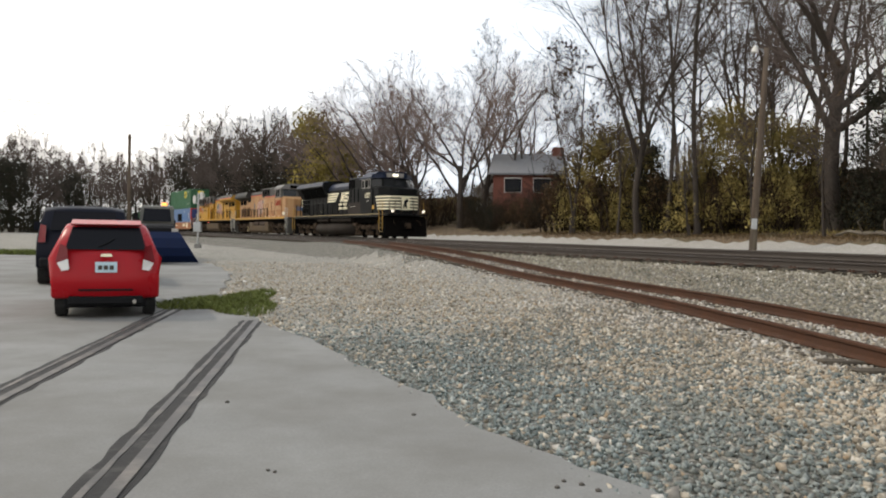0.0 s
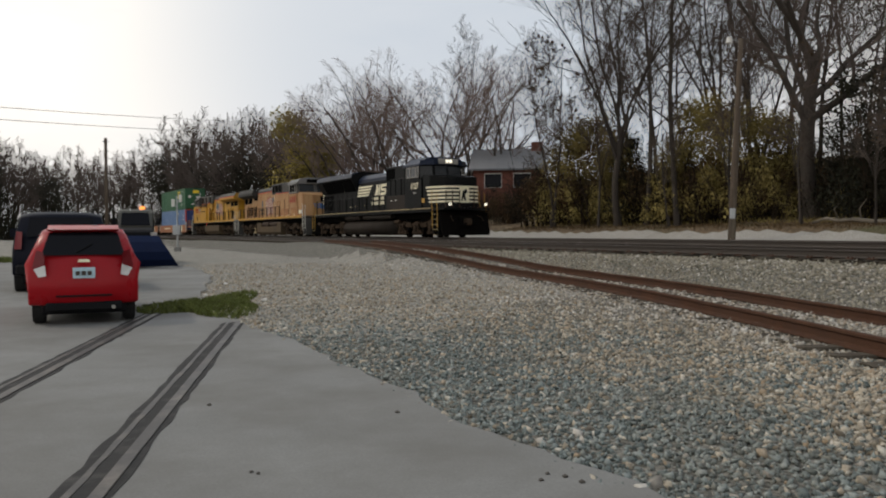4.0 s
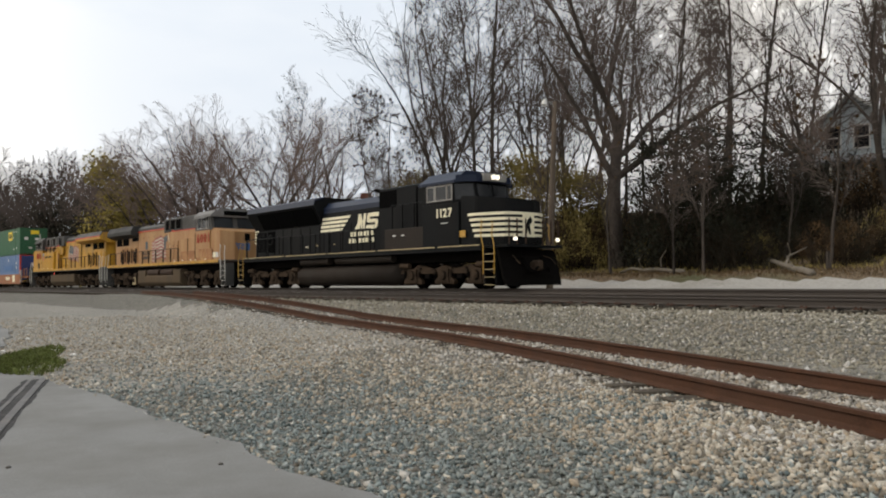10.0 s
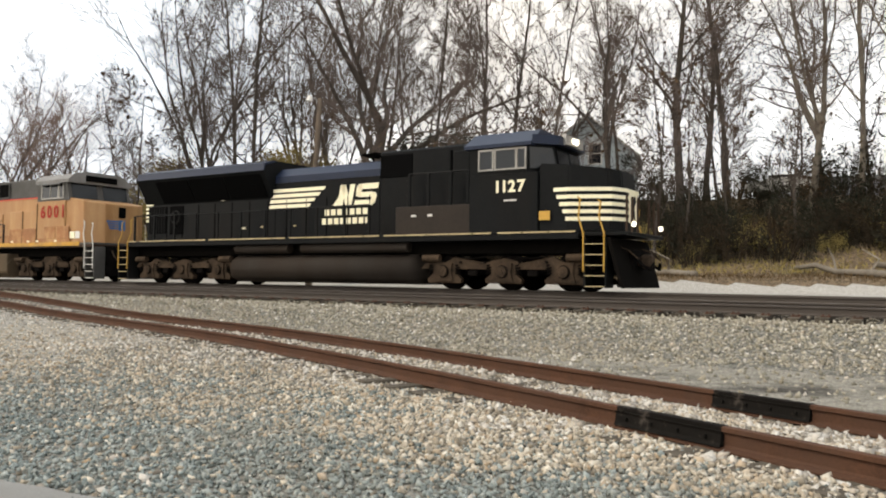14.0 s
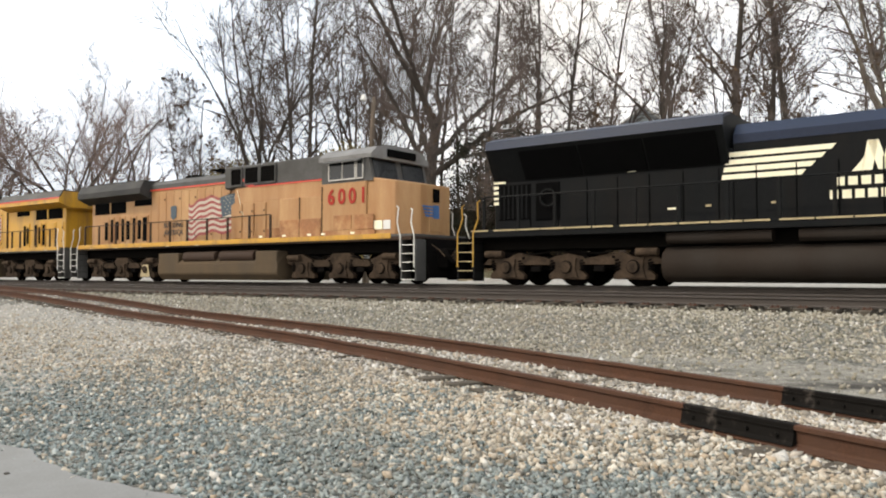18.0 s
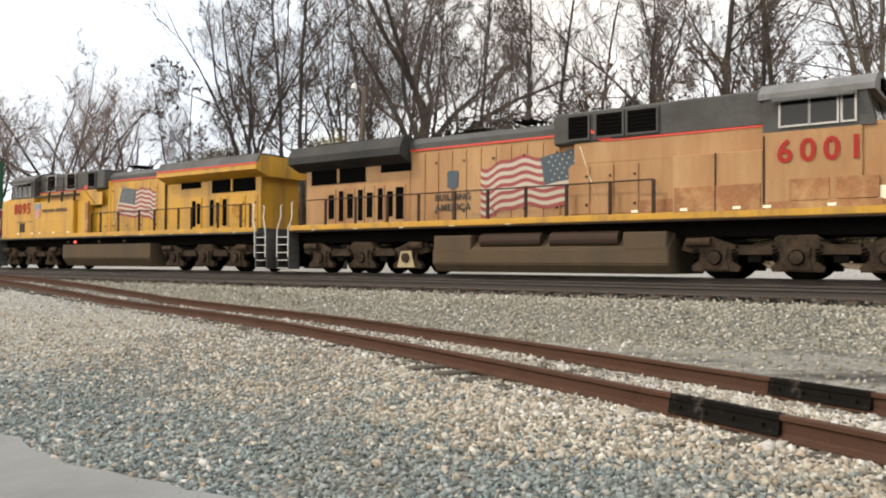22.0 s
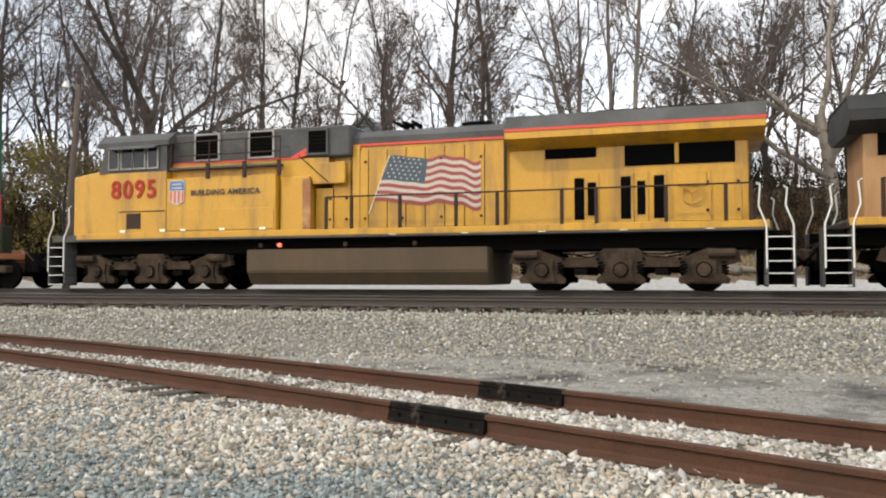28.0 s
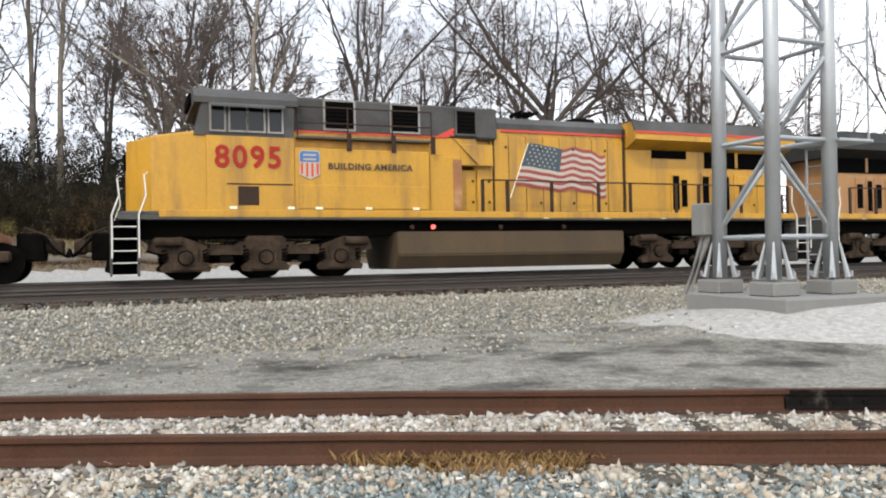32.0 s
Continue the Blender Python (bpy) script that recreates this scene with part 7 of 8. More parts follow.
# ---- poles, wires, mast and tower ----
POLE_WOOD = surface("weathered_pole_wood", (0.10, 0.076, 0.058), 0.95, vary=0.3, scale=2, fine=20, bump=0.4, dirt=(0.22, 0.19, 0.15), dirt_amount=0.3, dirt_scale=2, streak=0.1, spec=0.15)
GALV = surface("galvanised_steel", (0.36, 0.37, 0.37), 0.42, 0.55, vary=0.12, scale=3, fine=30, bump=0.05, dirt=(0.36, 0.37, 0.37), dirt_amount=0.35, dirt_scale=3)
CAST = surface("grey_cast_concrete", (0.18, 0.175, 0.16), 0.9, vary=0.15, scale=3, fine=40, bump=0.2)
WIRE = surface("dark_wire", (0.05, 0.05, 0.055), 0.6, vary=0.1, bump=0)


def at_bearing(az, dist):
    return -math.sin(radians(az)) * dist, math.cos(radians(az)) * dist


def lamp_pole():
    x, y = at_bearing(-26.95, 36.5)
    g = ground_z(x, y)
    po = tagged(new("street_lamp"), "leaning wooden pole with a small street lamp on top", "street lamp")
    bm = bmesh.new()
    tube(bm, [(0, 0, -0.4), (0, 0, 3.0), (0.02, 0, 6.0), (0.03, 0, 8.6)], 0.17, 10, 0.11)
    part("pole", bm, POLE_WOOD, po, smooth=True)
    bm = bmesh.new()
    tube(bm, [(0, 0, 8.35), (-0.15, -0.05, 8.55), (-0.45, -0.1, 8.6)], 0.025, 6)
    part("lamp_arm", bm, GALV, po)
    bm = bmesh.new()
    tube(bm, [(-0.42, -0.1, 8.68), (-0.44, -0.1, 8.52), (-0.45, -0.1, 8.42)], 0.09, 12, 0.16)
    part("lamp_head", bm, WHITE, po, "pale lamp head")
    bx("meter_box", -0.12, 0.12, -0.24, -0.13, 0.9, 1.35, GALV, po, 0.02, "grey box on the pole")
    po.matrix_basis = Matrix.Translation((x, y, g)) @ Matrix.Rotation(radians(-27), 4, "Z") @ Matrix.Rotation(radians(2.2), 4, "Y")


def utility_pole(az, dist, top, arm=False):
    x, y = at_bearing(az, dist)
    g = ground_z(x, y)
    po = tagged(new("utility_pole"), "dark wooden utility pole beside the lot", "utility pole", group="poles of the wire line")
    bm = bmesh.new()
    tube(bm, [(0, 0, -0.4), (0, 0, (top - g) / 2), (0, 0, top - g)], 0.13, 10, 0.10)
    part("pole", bm, POLE_WOOD, po, smooth=True)
    for z in (0.25, 0.9):
        bm = bmesh.new()
        tube(bm, [(-0.2, 0, top - g - z), (0.2, 0, top - g - z)], 0.04, 6)
        part("insulator_bracket", bm, GALV, po)
    po.matrix_basis = Matrix.Translation((x, y, g))


def wire(a, b, sag):
    pts = []
    for k in range(25):
        q = k / 24
        p = Vector(a).lerp(Vector(b), q)
        p.z -= sag * 4 * q * (1 - q)
        pts.append(p)
    bm = bmesh.new()
    tube(bm, pts, 0.018, 4)
    tagged(part("utility_wire", bm, WIRE), "thin dark overhead wire between poles", "wire", group="overhead wires")


def signal_mast():
    x, y = at_bearing(11.55, 56)
    g = ground_z(x, y)
    ms = tagged(new("signal_mast"), "slim pale signal mast with boxes beside the line", "signal mast")
    bm = bmesh.new()
    tube(bm, [(0, 0, -0.2), (0, 0, 3.7)], 0.06, 10)
    part("mast", bm, GALV, ms)
    bx("base", -0.2, 0.2, -0.2, 0.2, -0.1, 0.3, CAST, ms, 0.02)
    bx("relay_box", -0.28, 0.22, -0.2, 0.2, 1.1, 1.75, GALV, ms, 0.03, "grey relay box")
    for dx, z in ((0.22, 3.3), (-0.25, 3.0)):
        bx("signal_arm", min(0, dx), max(0, dx), -0.03, 0.03, z, z + 0.08, GALV, ms, 0.01)
        bx("signal_head", dx - 0.09, dx + 0.09, -0.12, 0.12, z, z + 0.5, WHITE, ms, 0.03, "pale signal head")
    ms.matrix_basis = Matrix.Translation((x, y, g))


def tower():
    """A four-legged galvanised signal tower on a cast footing; it goes up past the picture."""
    cx, cy = at_bearing(-115.4, 14.3)
    base = 0.58
    tw = tagged(new("signal_tower"), "galvanised lattice signal tower on a concrete footing", "tower")
    half, H = 0.60, 7.6
    bx("footing", -1.0, 1.25, -1.0, 1.1, -0.5, 0.08, CAST, tw, 0.03, "grey concrete footing")
    corners = [(-half, -half), (half, -half), (half, half), (-half, half)]
    for x, y in corners:
        bm = bmesh.new()
        tube(bm, [(x, y, 0.34), (x * 0.985, y * 0.985, H / 2), (x * 0.97, y * 0.97, H)], 0.118, 18)
        lg = part("leg", bm, GALV, tw, smooth=True)
        bx("base_plate", x - 0.27, x + 0.27, y - 0.27, y + 0.27, 0.08, 0.30, CAST, lg, 0.02)
        for k in range(4):
            a = k * math.pi / 2 + math.pi / 4
            bm = bmesh.new()
            dx, dy = math.cos(a), math.sin(a)
            tube(bm, [(x + dx * 0.24, y + dy * 0.24, 0.34), (x + dx * 0.12, y + dy * 0.12, 0.92)], 0.05, 6, 0.015)
            part("gusset", bm, GALV, lg)
        for k in range(4):
            bm = bmesh.new()
            tube(bm, [(x + 0.21 * (-1) ** k, y + 0.21 * (-1) ** (k // 2), 0.36), (x + 0.21 * (-1) ** k, y + 0.21 * (-1) ** (k // 2), 0.45)], 0.02, 6)
            part("anchor_bolt", bm, GALV, lg)
    bays = [1.0, 2.55, 4.1, 5.65, 7.2]
    for i in range(4):
        a, b = corners[i], corners[(i + 1) % 4]
        for j, z in enumerate(bays):
            bm = bmesh.new()
            tube(bm, [(a[0], a[1], z), (b[0], b[1], z)], 0.042, 8)
            part("cross_bar", bm, GALV, tw)
            if j < len(bays) - 1:
                z2 = bays[j + 1]
                p, q = (a, b) if (i + j) % 2 == 0 else (b, a)
                bm = bmesh.new()
                tube(bm, [(p[0], p[1], z + 0.12), (q[0], q[1], z2 - 0.12)], 0.038, 8)
                part("diagonal_brace", bm, GALV, tw)
    # cable duct, ladder and cabinet
    ld = new("ladder", None)
    ld.parent = tw
    for x in (-0.2, 0.2):
        bm = bmesh.new()
        tube(bm, [(x, 0.95, 0.2), (x, 0.95, H)], 0.022, 6)
        part("ladder_stile", bm, GALV, ld)
    for k in range(24):
        bm = bmesh.new()
        tube(bm, [(-0.2, 0.95, 0.4 + k * 0.3), (0.2, 0.95, 0.4 + k * 0.3)], 0.014, 5)
        part("rung", bm, GALV, ld)
    bx("landing", -0.2, half + 0.2, half, half + 0.75, 2.52, 2.57, GALV, tw, 0.01)
    bm = bmesh.new()
    tube(bm, [(0.7, 1.35, 2.57), (0.7, 1.35, H)], 0.02, 5)
    for z in (4.2, 5.8):
        tube(bm, [(0.7, 1.35, z), (0.35, 1.1, z - 0.05)], 0.016, 5)
    part("safety_rail", bm, GALV, tw)
    bx("junction_box", -1.02, -0.68, -0.85, -0.52, 1.05, 1.6, CAST, tw, 0.02, "grey junction box")
    for dx in (0.0, 0.12):
        bm = bmesh.new()
        tube(bm, [(-0.88 + dx, -0.7, 1.05), (-0.92 + dx, -0.74, 0.85), (-1.08 + dx, -0.95, 0.05)], 0.045, 8)
        part("conduit", bm, CAST, tw)
    tw.matrix_basis = Matrix.Translation((cx, cy, base)) @ Matrix.Rotation(radians(-159.8), 4, "Z") @ Matrix.Rotation(radians(0.9), 4, "Y")


lamp_pole()
utility_pole(16.0, 60, 7.9)
utility_pole(31.0, 50, 8.6)
utility_pole(-3.0, 100, 15.2)
xa, ya = at_bearing(31.0, 50)
xb, yb = at_bearing(-3.0, 100)
wire((xa, ya, 8.35), (xb, yb, 14.9), 0.6)
wire((xa, ya, 7.7), (xb, yb, 13.6), 0.6)
signal_mast()
tower()

# ---- houses beyond the trees ----
SIDING = surface("pale_blue_house_siding", (0.42, 0.47, 0.49), 0.7, vary=0.08, scale=2, fine=20, bump=0.1)
SHINGLE = surface("grey_roof_shingle", (0.16, 0.16, 0.165), 0.9, vary=0.2, scale=3, fine=30, bump=0.3)
BRICKWORK = surface("dark_red_brick", (0.16, 0.055, 0.038), 0.9, vary=0.25, scale=3, fine=25, bump=0.2)


def house(az, dist, z, w, d, wall_h, roof_h, wall, turn, label, chimney=False, porch=False, wins=(), side_wins=()):
    hs = tagged(new("house"), label, "house", group="houses on the bank")
    bm = bmesh.new()
    prism(bm, [(-w / 2, -3.0), (w / 2, -3.0), (w / 2, wall_h), (0, wall_h + roof_h), (-w / 2, wall_h)], -d / 2, d / 2)
    part("wall", bm, wall, hs)
    for s in (-1, 1):
        bm = bmesh.new()
        prism(bm, [(s * (w / 2 + 0.4), wall_h - 0.4 * roof_h / (w / 2)), (s * (w / 2 + 0.4), wall_h - 0.4 * roof_h / (w / 2) + 0.16), (0, wall_h + roof_h + 0.18), (0, wall_h + roof_h + 0.02)], -d / 2 - 0.4, d / 2 + 0.4)
        part("roof", bm, SHINGLE, hs)
        bm = bmesh.new()
        prism(bm, [(s * (w / 2 + 0.42), wall_h - 0.42 * roof_h / (w / 2) - 0.05), (s * (w / 2 + 0.42), wall_h - 0.42 * roof_h / (w / 2) + 0.12), (0, wall_h + roof_h + 0.14), (0, wall_h + roof_h - 0.05)], -d / 2 - 0.46, -d / 2 - 0.40)
        part("gable_trim", bm, WHITE, hs)
    for x, zz, ww, hh in wins:
        wn_ = bx("window", x - ww / 2, x + ww / 2, -d / 2 - 0.03, -d / 2 + 0.02, zz, zz + hh, CAR_GLASS, hs, 0.0)
        bm = bmesh.new()
        for a, b, c, e in ((x - ww / 2 - 0.1, x - ww / 2, zz - 0.1, zz + hh + 0.1), (x + ww / 2, x + ww / 2 + 0.1, zz - 0.1, zz + hh + 0.1), (x - ww / 2, x + ww / 2, zz - 0.1, zz), (x - ww / 2, x + ww / 2, zz + hh, zz + hh + 0.1), (x - ww / 2, x + ww / 2, zz + hh / 2 - 0.04, zz + hh / 2 + 0.04)):
            box(bm, a, b, -d / 2 - 0.07, -d / 2 - 0.02, c, e)
        part("window_frame", bm, WHITE, wn_)
    for y, zz, ww, hh in side_wins:
        wn_ = bx("window", -w / 2 - 0.03, -w / 2 + 0.02, y - ww / 2, y + ww / 2, zz, zz + hh, CAR_GLASS, hs, 0.0)
        bm = bmesh.new()
        for a, b, c, e in ((y - ww / 2 - 0.04, y - ww / 2, zz - 0.04, zz + hh + 0.1), (y + ww / 2, y + ww / 2 + 0.04, zz - 0.04, zz + hh + 0.1), (y - ww / 2, y + ww / 2, zz - 0.04, zz), (y - ww / 2, y + ww / 2, zz + hh, zz + hh + 0.1)):
            box(bm, -w / 2 - 0.07, -w / 2 - 0.02, a, b, c, e)
        part("window_frame", bm, WHITE, wn_)
    if porch:
        bm = bmesh.new()
        prism(bm, [(-d / 2 - 2.4, 2.6), (-d / 2 - 2.4, 2.75), (-d / 2, 3.4), (-d / 2, 3.2)], -w / 2, w / 2, "x")
        part("porch_roof", bm, SHINGLE, hs)
        for k in range(4):
            x = -w / 2 + 0.2 + k * (w - 0.4) / 3
            bx("porch_post", x - 0.08, x + 0.08, -d / 2 - 2.3, -d / 2 - 2.14, 0.0, 2.65, WHITE, hs, 0.01)
        bx("porch_floor", -w / 2, w / 2, -d / 2 - 2.4, -d / 2, -0.2, 0.0, WHITE, hs, 0.01)
    if chimney:
        bx("chimney", -0.6, 0.6, -d / 2 - 0.3, -d / 2 + 0.8, -3.0, wall_h + roof_h + 0.75, BRICKWORK, hs, 0.02, "red brick chimney")
    x, y = at_bearing(az, dist)
    hs.matrix_basis = Matrix.Translation((x, y, z)) @ Matrix.Rotation(radians(turn), 4, "Z")


house(-47.2, 66, 6.3, 7.2, 9, 4.6, 3.0, SIDING, -52, "pale blue two-storey house with gable and porch", False, True, ((-1.2, 3.9, 0.9, 1.5), (0.6, 3.9, 0.9, 1.5), (-2.2, 0.9, 0.9, 1.5), (1.6, 0.9, 0.9, 1.5)))
house(-11.7, 76, 4.3, 8.5, 6, 2.6, 2.0, BRICKWORK, 76, "low brick house with grey roof and brick chimney", True, False, (), ((1.2, 0.9, 1.5, 1.2), (-1.4, 0.9, 1.5, 1.2)))
house(-9.0, 90, 4.6, 3.0, 5, 1.9, 1.6, WHITE, -8, "small white gable beyond the trees")
house(-62.5, 72, 4.8, 11, 8, 2.8, 2.2, SIDING, 28, "pale low house behind the trees", False, False, ((-2, 0.9, 1.0, 1.2),))
house(-88.0, 70, 1.8, 9, 7, 2.6, 2.0, SIDING, 5, "pale low house behind the trees", False, False, ((-2, 0.9, 1.0, 1.2), (2, 0.9, 1.0, 1.2)))
house(-25.8, 66, 3.6, 4.0, 4, 1.5, 1.1, WHITE, -30, "small white shed among the brush")


def parked_sedan():
    car = tagged(new("sedan"), "white car parked up the bank behind the trees", "car")
    shell([(0.0, 0.35), (-0.02, 0.7), (0.15, 0.98), (0.9, 1.02), (1.35, 1.40), (2.6, 1.42), (3.3, 1.0), (4.3, 0.88), (4.45, 0.6), (4.4, 0.35)], 0.88, 0.98, 0.18, WHITE, "body", car)
    for s in (-1, 1):
        wheel(car, s * 0.78, 0.8, 0.32, 0.2)
        wheel(car, s * 0.78, 3.5, 0.32, 0.2)
        bx("side_window", s * 0.79 - 0.02, s * 0.79 + 0.02, 1.2, 2.9, 1.02, 1.32, CAR_GLASS, car, 0.02)
    x, y = at_bearing(-62.0, 56)
    car.matrix_basis = pose(x, y, ground_z(x, y), 0, 0, 30)


parked_sedan()

# ---- on the ground ----
STRIP = surface("old_rail_in_pavement", (0.065, 0.060, 0.056), 0.55, 0.3, vary=0.3, scale=2, fine=30, bump=0.2, dirt=(0.16, 0.14, 0.12), dirt_amount=0.3, dirt_scale=3)
TAR = surface("cracked_tar_fill", (0.014, 0.013, 0.012), 0.9, vary=0.3, scale=3, fine=30, bump=0.6, dirt=(0.06, 0.055, 0.05), dirt_amount=0.2, dirt_scale=3.5)
JOINT = surface("black_oiled_joint_bar", (0.007, 0.006, 0.005), 0.8, vary=0.4, scale=6, fine=40, bump=0.3, dirt=(0.06, 0.05, 0.042), dirt_amount=0.15, dirt_scale=8, spec=0.06)


def sunken_rails():
    """Old rails left in the concrete, with broken tar beside them."""
    for x0, y0, x1, y1, n in ((-1.22, 3.6, -1.56, 11.7, 0), (-2.60, 3.6, -3.12, 15.2, 1)):
        rl = tagged(new("sunken_rail"), "old rail set flush in the concrete lot", "rail", group="old rails in the lot", kind="structure")
        d = Vector((x1 - x0, y1 - y0, 0))
        L = d.length + 14
        d.normalize()
        nn = Vector((d.y, -d.x, 0))
        o = Vector((x1, y1, 0))
        rnd = random.Random(n + 3)
        for nm, a, b, z, mat in (("rail_head", 0.012, 0.088, 0.042, STRIP), ("guard_rail", -0.115, -0.075, 0.038, STRIP), ("tar_fill", -0.175, 0.125, 0.034, TAR)):
            bm = bmesh.new()
            rows = []
            for k in range(int(L / 0.25)):
                p = o - d * k * 0.25
                j = 0.020 if nm == "tar_fill" else (0.006 if nm == "guard_rail" else 0.002)
                rows.append([bm.verts.new(p + nn * (a + rnd.uniform(-j, j)) + Vector((0, 0, z))), bm.verts.new(p + nn * (b + rnd.uniform(-j, j)) + Vector((0, 0, z))),
                             bm.verts.new(p + nn * (b + 0.002) + Vector((0, 0, -0.02))), bm.verts.new(p + nn * (a - 0.002) + Vector((0, 0, -0.02)))])
            for r, s in zip(rows, rows[1:]):
                for k in range(4):
                    bm.faces.new((r[k], r[(k + 1) % 4], s[(k + 1) % 4], s[k]))
            bm.faces.new(rows[0])
            bm.faces.new(list(reversed(rows[-1])))
            bmesh.ops.recalc_face_normals(bm, faces=bm.faces)
            part(nm, bm, mat, rl)


def joint_bar(y, off, length, label):
    """A pair of bolted bars where two siding rails meet."""
    ob = tagged(new("joint_bar"), label, "rail joint", group="joints of the siding")
    dx = siding_x(y + 0.3) - siding_x(y - 0.3)
    ang = -math.atan2(dx, 0.6)
    for s in (-1, 1):
        bm = bmesh.new()
        prism(bm, [(s * 0.014, 0.035), (s * 0.07, 0.028), (s * 0.055, 0.06), (s * 0.045, 0.12), (s * 0.052, 0.142), (s * 0.014, 0.14)], -length / 2, length / 2, "y")
        part("bar", bm, JOINT, ob)
    for k in range(4):
        bm = bmesh.new()
        tube(bm, [(-0.075, -length / 2 + (k + 0.5) * length / 4, 0.09), (0.075, -length / 2 + (k + 0.5) * length / 4, 0.09)], 0.014, 6)
        part("bolt", bm, JOINT, ob)
    bx("worn_head", -0.0375, 0.0375, -length / 2, length / 2, 0.13, 0.1775, JOINT, ob, 0.006)
    n = Vector((math.cos(ang), math.sin(ang), 0))
    p = Vector((siding_x(y), y, side_z(y) - 0.175)) + n * off
    ob.matrix_basis = Matrix.Translation(p) @ Matrix.Rotation(ang, 4, "Z")


GRASS = surface("spring_grass", (0.10, 0.12, 0.03), 0.85, vary=0.3, scale=2, fine=20, bump=0, per_island=0.4, spec=0.2)
WEED = surface("dead_brown_weeds", (0.20, 0.12, 0.05), 0.9, vary=0.3, scale=2, fine=20, bump=0, per_island=0.4, spec=0.1)
DRY = surface("dry_grass_stalks", (0.095, 0.062, 0.030), 0.9, vary=0.3, scale=2, fine=20, bump=0, per_island=0.4, spec=0.1)


def tufts(name, label, mat, count, sampler, height, seed, wide=0.09):
    rnd = random.Random(seed)
    st = Sticks()
    for k in range(count):
        x, y = sampler(rnd)
        z = max(ground_z(x, y), 0.03 if x < pave_x(y) else -1)
        a = rnd.uniform(0, 6.28)
        d = Vector((math.cos(a) * rnd.uniform(0.1, 0.8), math.sin(a) * rnd.uniform(0.1, 0.8), 1)).normalized()
        h = height * rnd.uniform(0.5, 1.3)
        w = rand_dir(rnd).cross(d).normalized() * h * wide
        o, p = len(st.v), Vector((x, y, z - 0.01))
        bow = Vector((math.cos(a), math.sin(a), 0)) * h * 0.25
        st.v += [p - w, p + w, p + d * h * 0.6 + w * 0.7, p + d * h * 0.6 - w * 0.7, p + d * h + bow]
        st.f += [(o, o + 1, o + 2, o + 3), (o + 3, o + 2, o + 4)]
    ob = new(name, st.mesh(name, mat))
    return tagged(ob, label, "grass", kind="stuff")


def blob(cx, cy, rx, ry):
    def f(rnd):
        a, r = rnd.uniform(0, 6.28), rnd.random() ** 0.6
        q = 1 + 0.35 * math.sin(3 * a + cx)
        return cx + math.cos(a) * rx * r * q, cy + math.sin(a) * ry * r * q
    return f


sunken_rails()
joint_bar(3.78, -0.7525, 1.02, "black bolted joint on the near siding rail")
joint_bar(4.02, 0.7525, 0.98, "black bolted joint on the far siding rail")
joint_bar(-3.4, 0.7525, 0.92, "black bolted joint on the far siding rail")
tufts("grass", "patch of green grass between lot and gravel", GRASS, 9000, blob(-2.35, 14.6, 0.85, 2.1), 0.09, 1)
tufts("grass", "green grass verge at the far edge of the lot", GRASS, 2500, blob(-15, 38, 6, 1.4), 0.25, 5)
tufts("dry_weeds", "dry brown weeds beside the siding rail", WEED, 2600, blob(4.68, -0.75, 0.24, 0.85), 0.085, 2)
tufts("dry_grass", "dry grass at the foot of the bank", DRY, 9000, lambda r: main_at(r.uniform(-14, 48), 29.6 + abs(r.gauss(0, 2.2))), 0.16, 3)
tufts("leaf_scatter", "olive weeds along the bank", LEAF_OLIVE, 9000, lambda r: main_at(r.uniform(-14, 50), 32.5 + abs(r.gauss(0, 3.0))), 0.20, 4)


def rocks(name, label, spots, mat, size, seed):
    rnd = random.Random(seed)
    for x, y in spots:
        bm = bmesh.new()
        bmesh.ops.create_icosphere(bm, subdivisions=2, radius=size * rnd.uniform(0.7, 1.3))
        for v in bm.verts:
            v.co *= 1 + 0.35 * noise.noise(v.co * (1.4 / size) + Vector((x, y, 0)))
            v.co.z *= 0.6
        ob = tagged(part(name, bm, mat), label, "stone", group=name + " pieces")
        ob.matrix_basis = Matrix.Translation((x, y, max(ground_z(x, y), 0.03 if x < pave_x(y) else -1) + size * 0.25))


def fallen_logs():
    """Rotting trunks and limbs left lying along the foot of the bank."""
    rnd = random.Random(21)
    for s, d, length, r in ((0.5, 31.6, 5.5, 0.20), (-1.5, 30.9, 3.6, 0.13), (3.4, 32.2, 4.2, 0.16), (-5.2, 31.2, 4.6, 0.17), (10.5, 31.8, 3.8, 0.14), (16.0, 31.4, 4.8, 0.15), (23.0, 31.9, 3.5, 0.12), (-10.0, 31.8, 5.0, 0.18)):
        x, y = main_at(s, d)
        a = radians(MAIN_TURN + 20 + rnd.uniform(-28, 28))
        pts = []
        for k in range(7):
            q = (k / 6 - 0.5) * length
            px, py = x + math.cos(a) * q, y + math.sin(a) * q + 0.12 * math.sin(k * 1.3)
            pts.append((px, py, ground_z(px, py) + r * 0.6 + 0.05 * k * rnd.random()))
        bm = bmesh.new()
        tube(bm, pts, r, 9, r * 0.55)
        lg = tagged(part("fallen_log", bm, BARK_PALE, None, "", True), "fallen weathered log at the foot of the bank", "log", group="fallen logs on the bank")
        for k in (2, 4):
            bm = bmesh.new()
            p = Vector(pts[k])
            tube(bm, [p, p + Vector((rnd.uniform(-0.4, 0.4), rnd.uniform(-0.4, 0.4), 0.5)), p + Vector((rnd.uniform(-0.8, 0.8), rnd.uniform(-0.8, 0.8), 0.9))], r * 0.35, 6, 0.02)
            part("broken_limb", bm, BARK_PALE, lg)


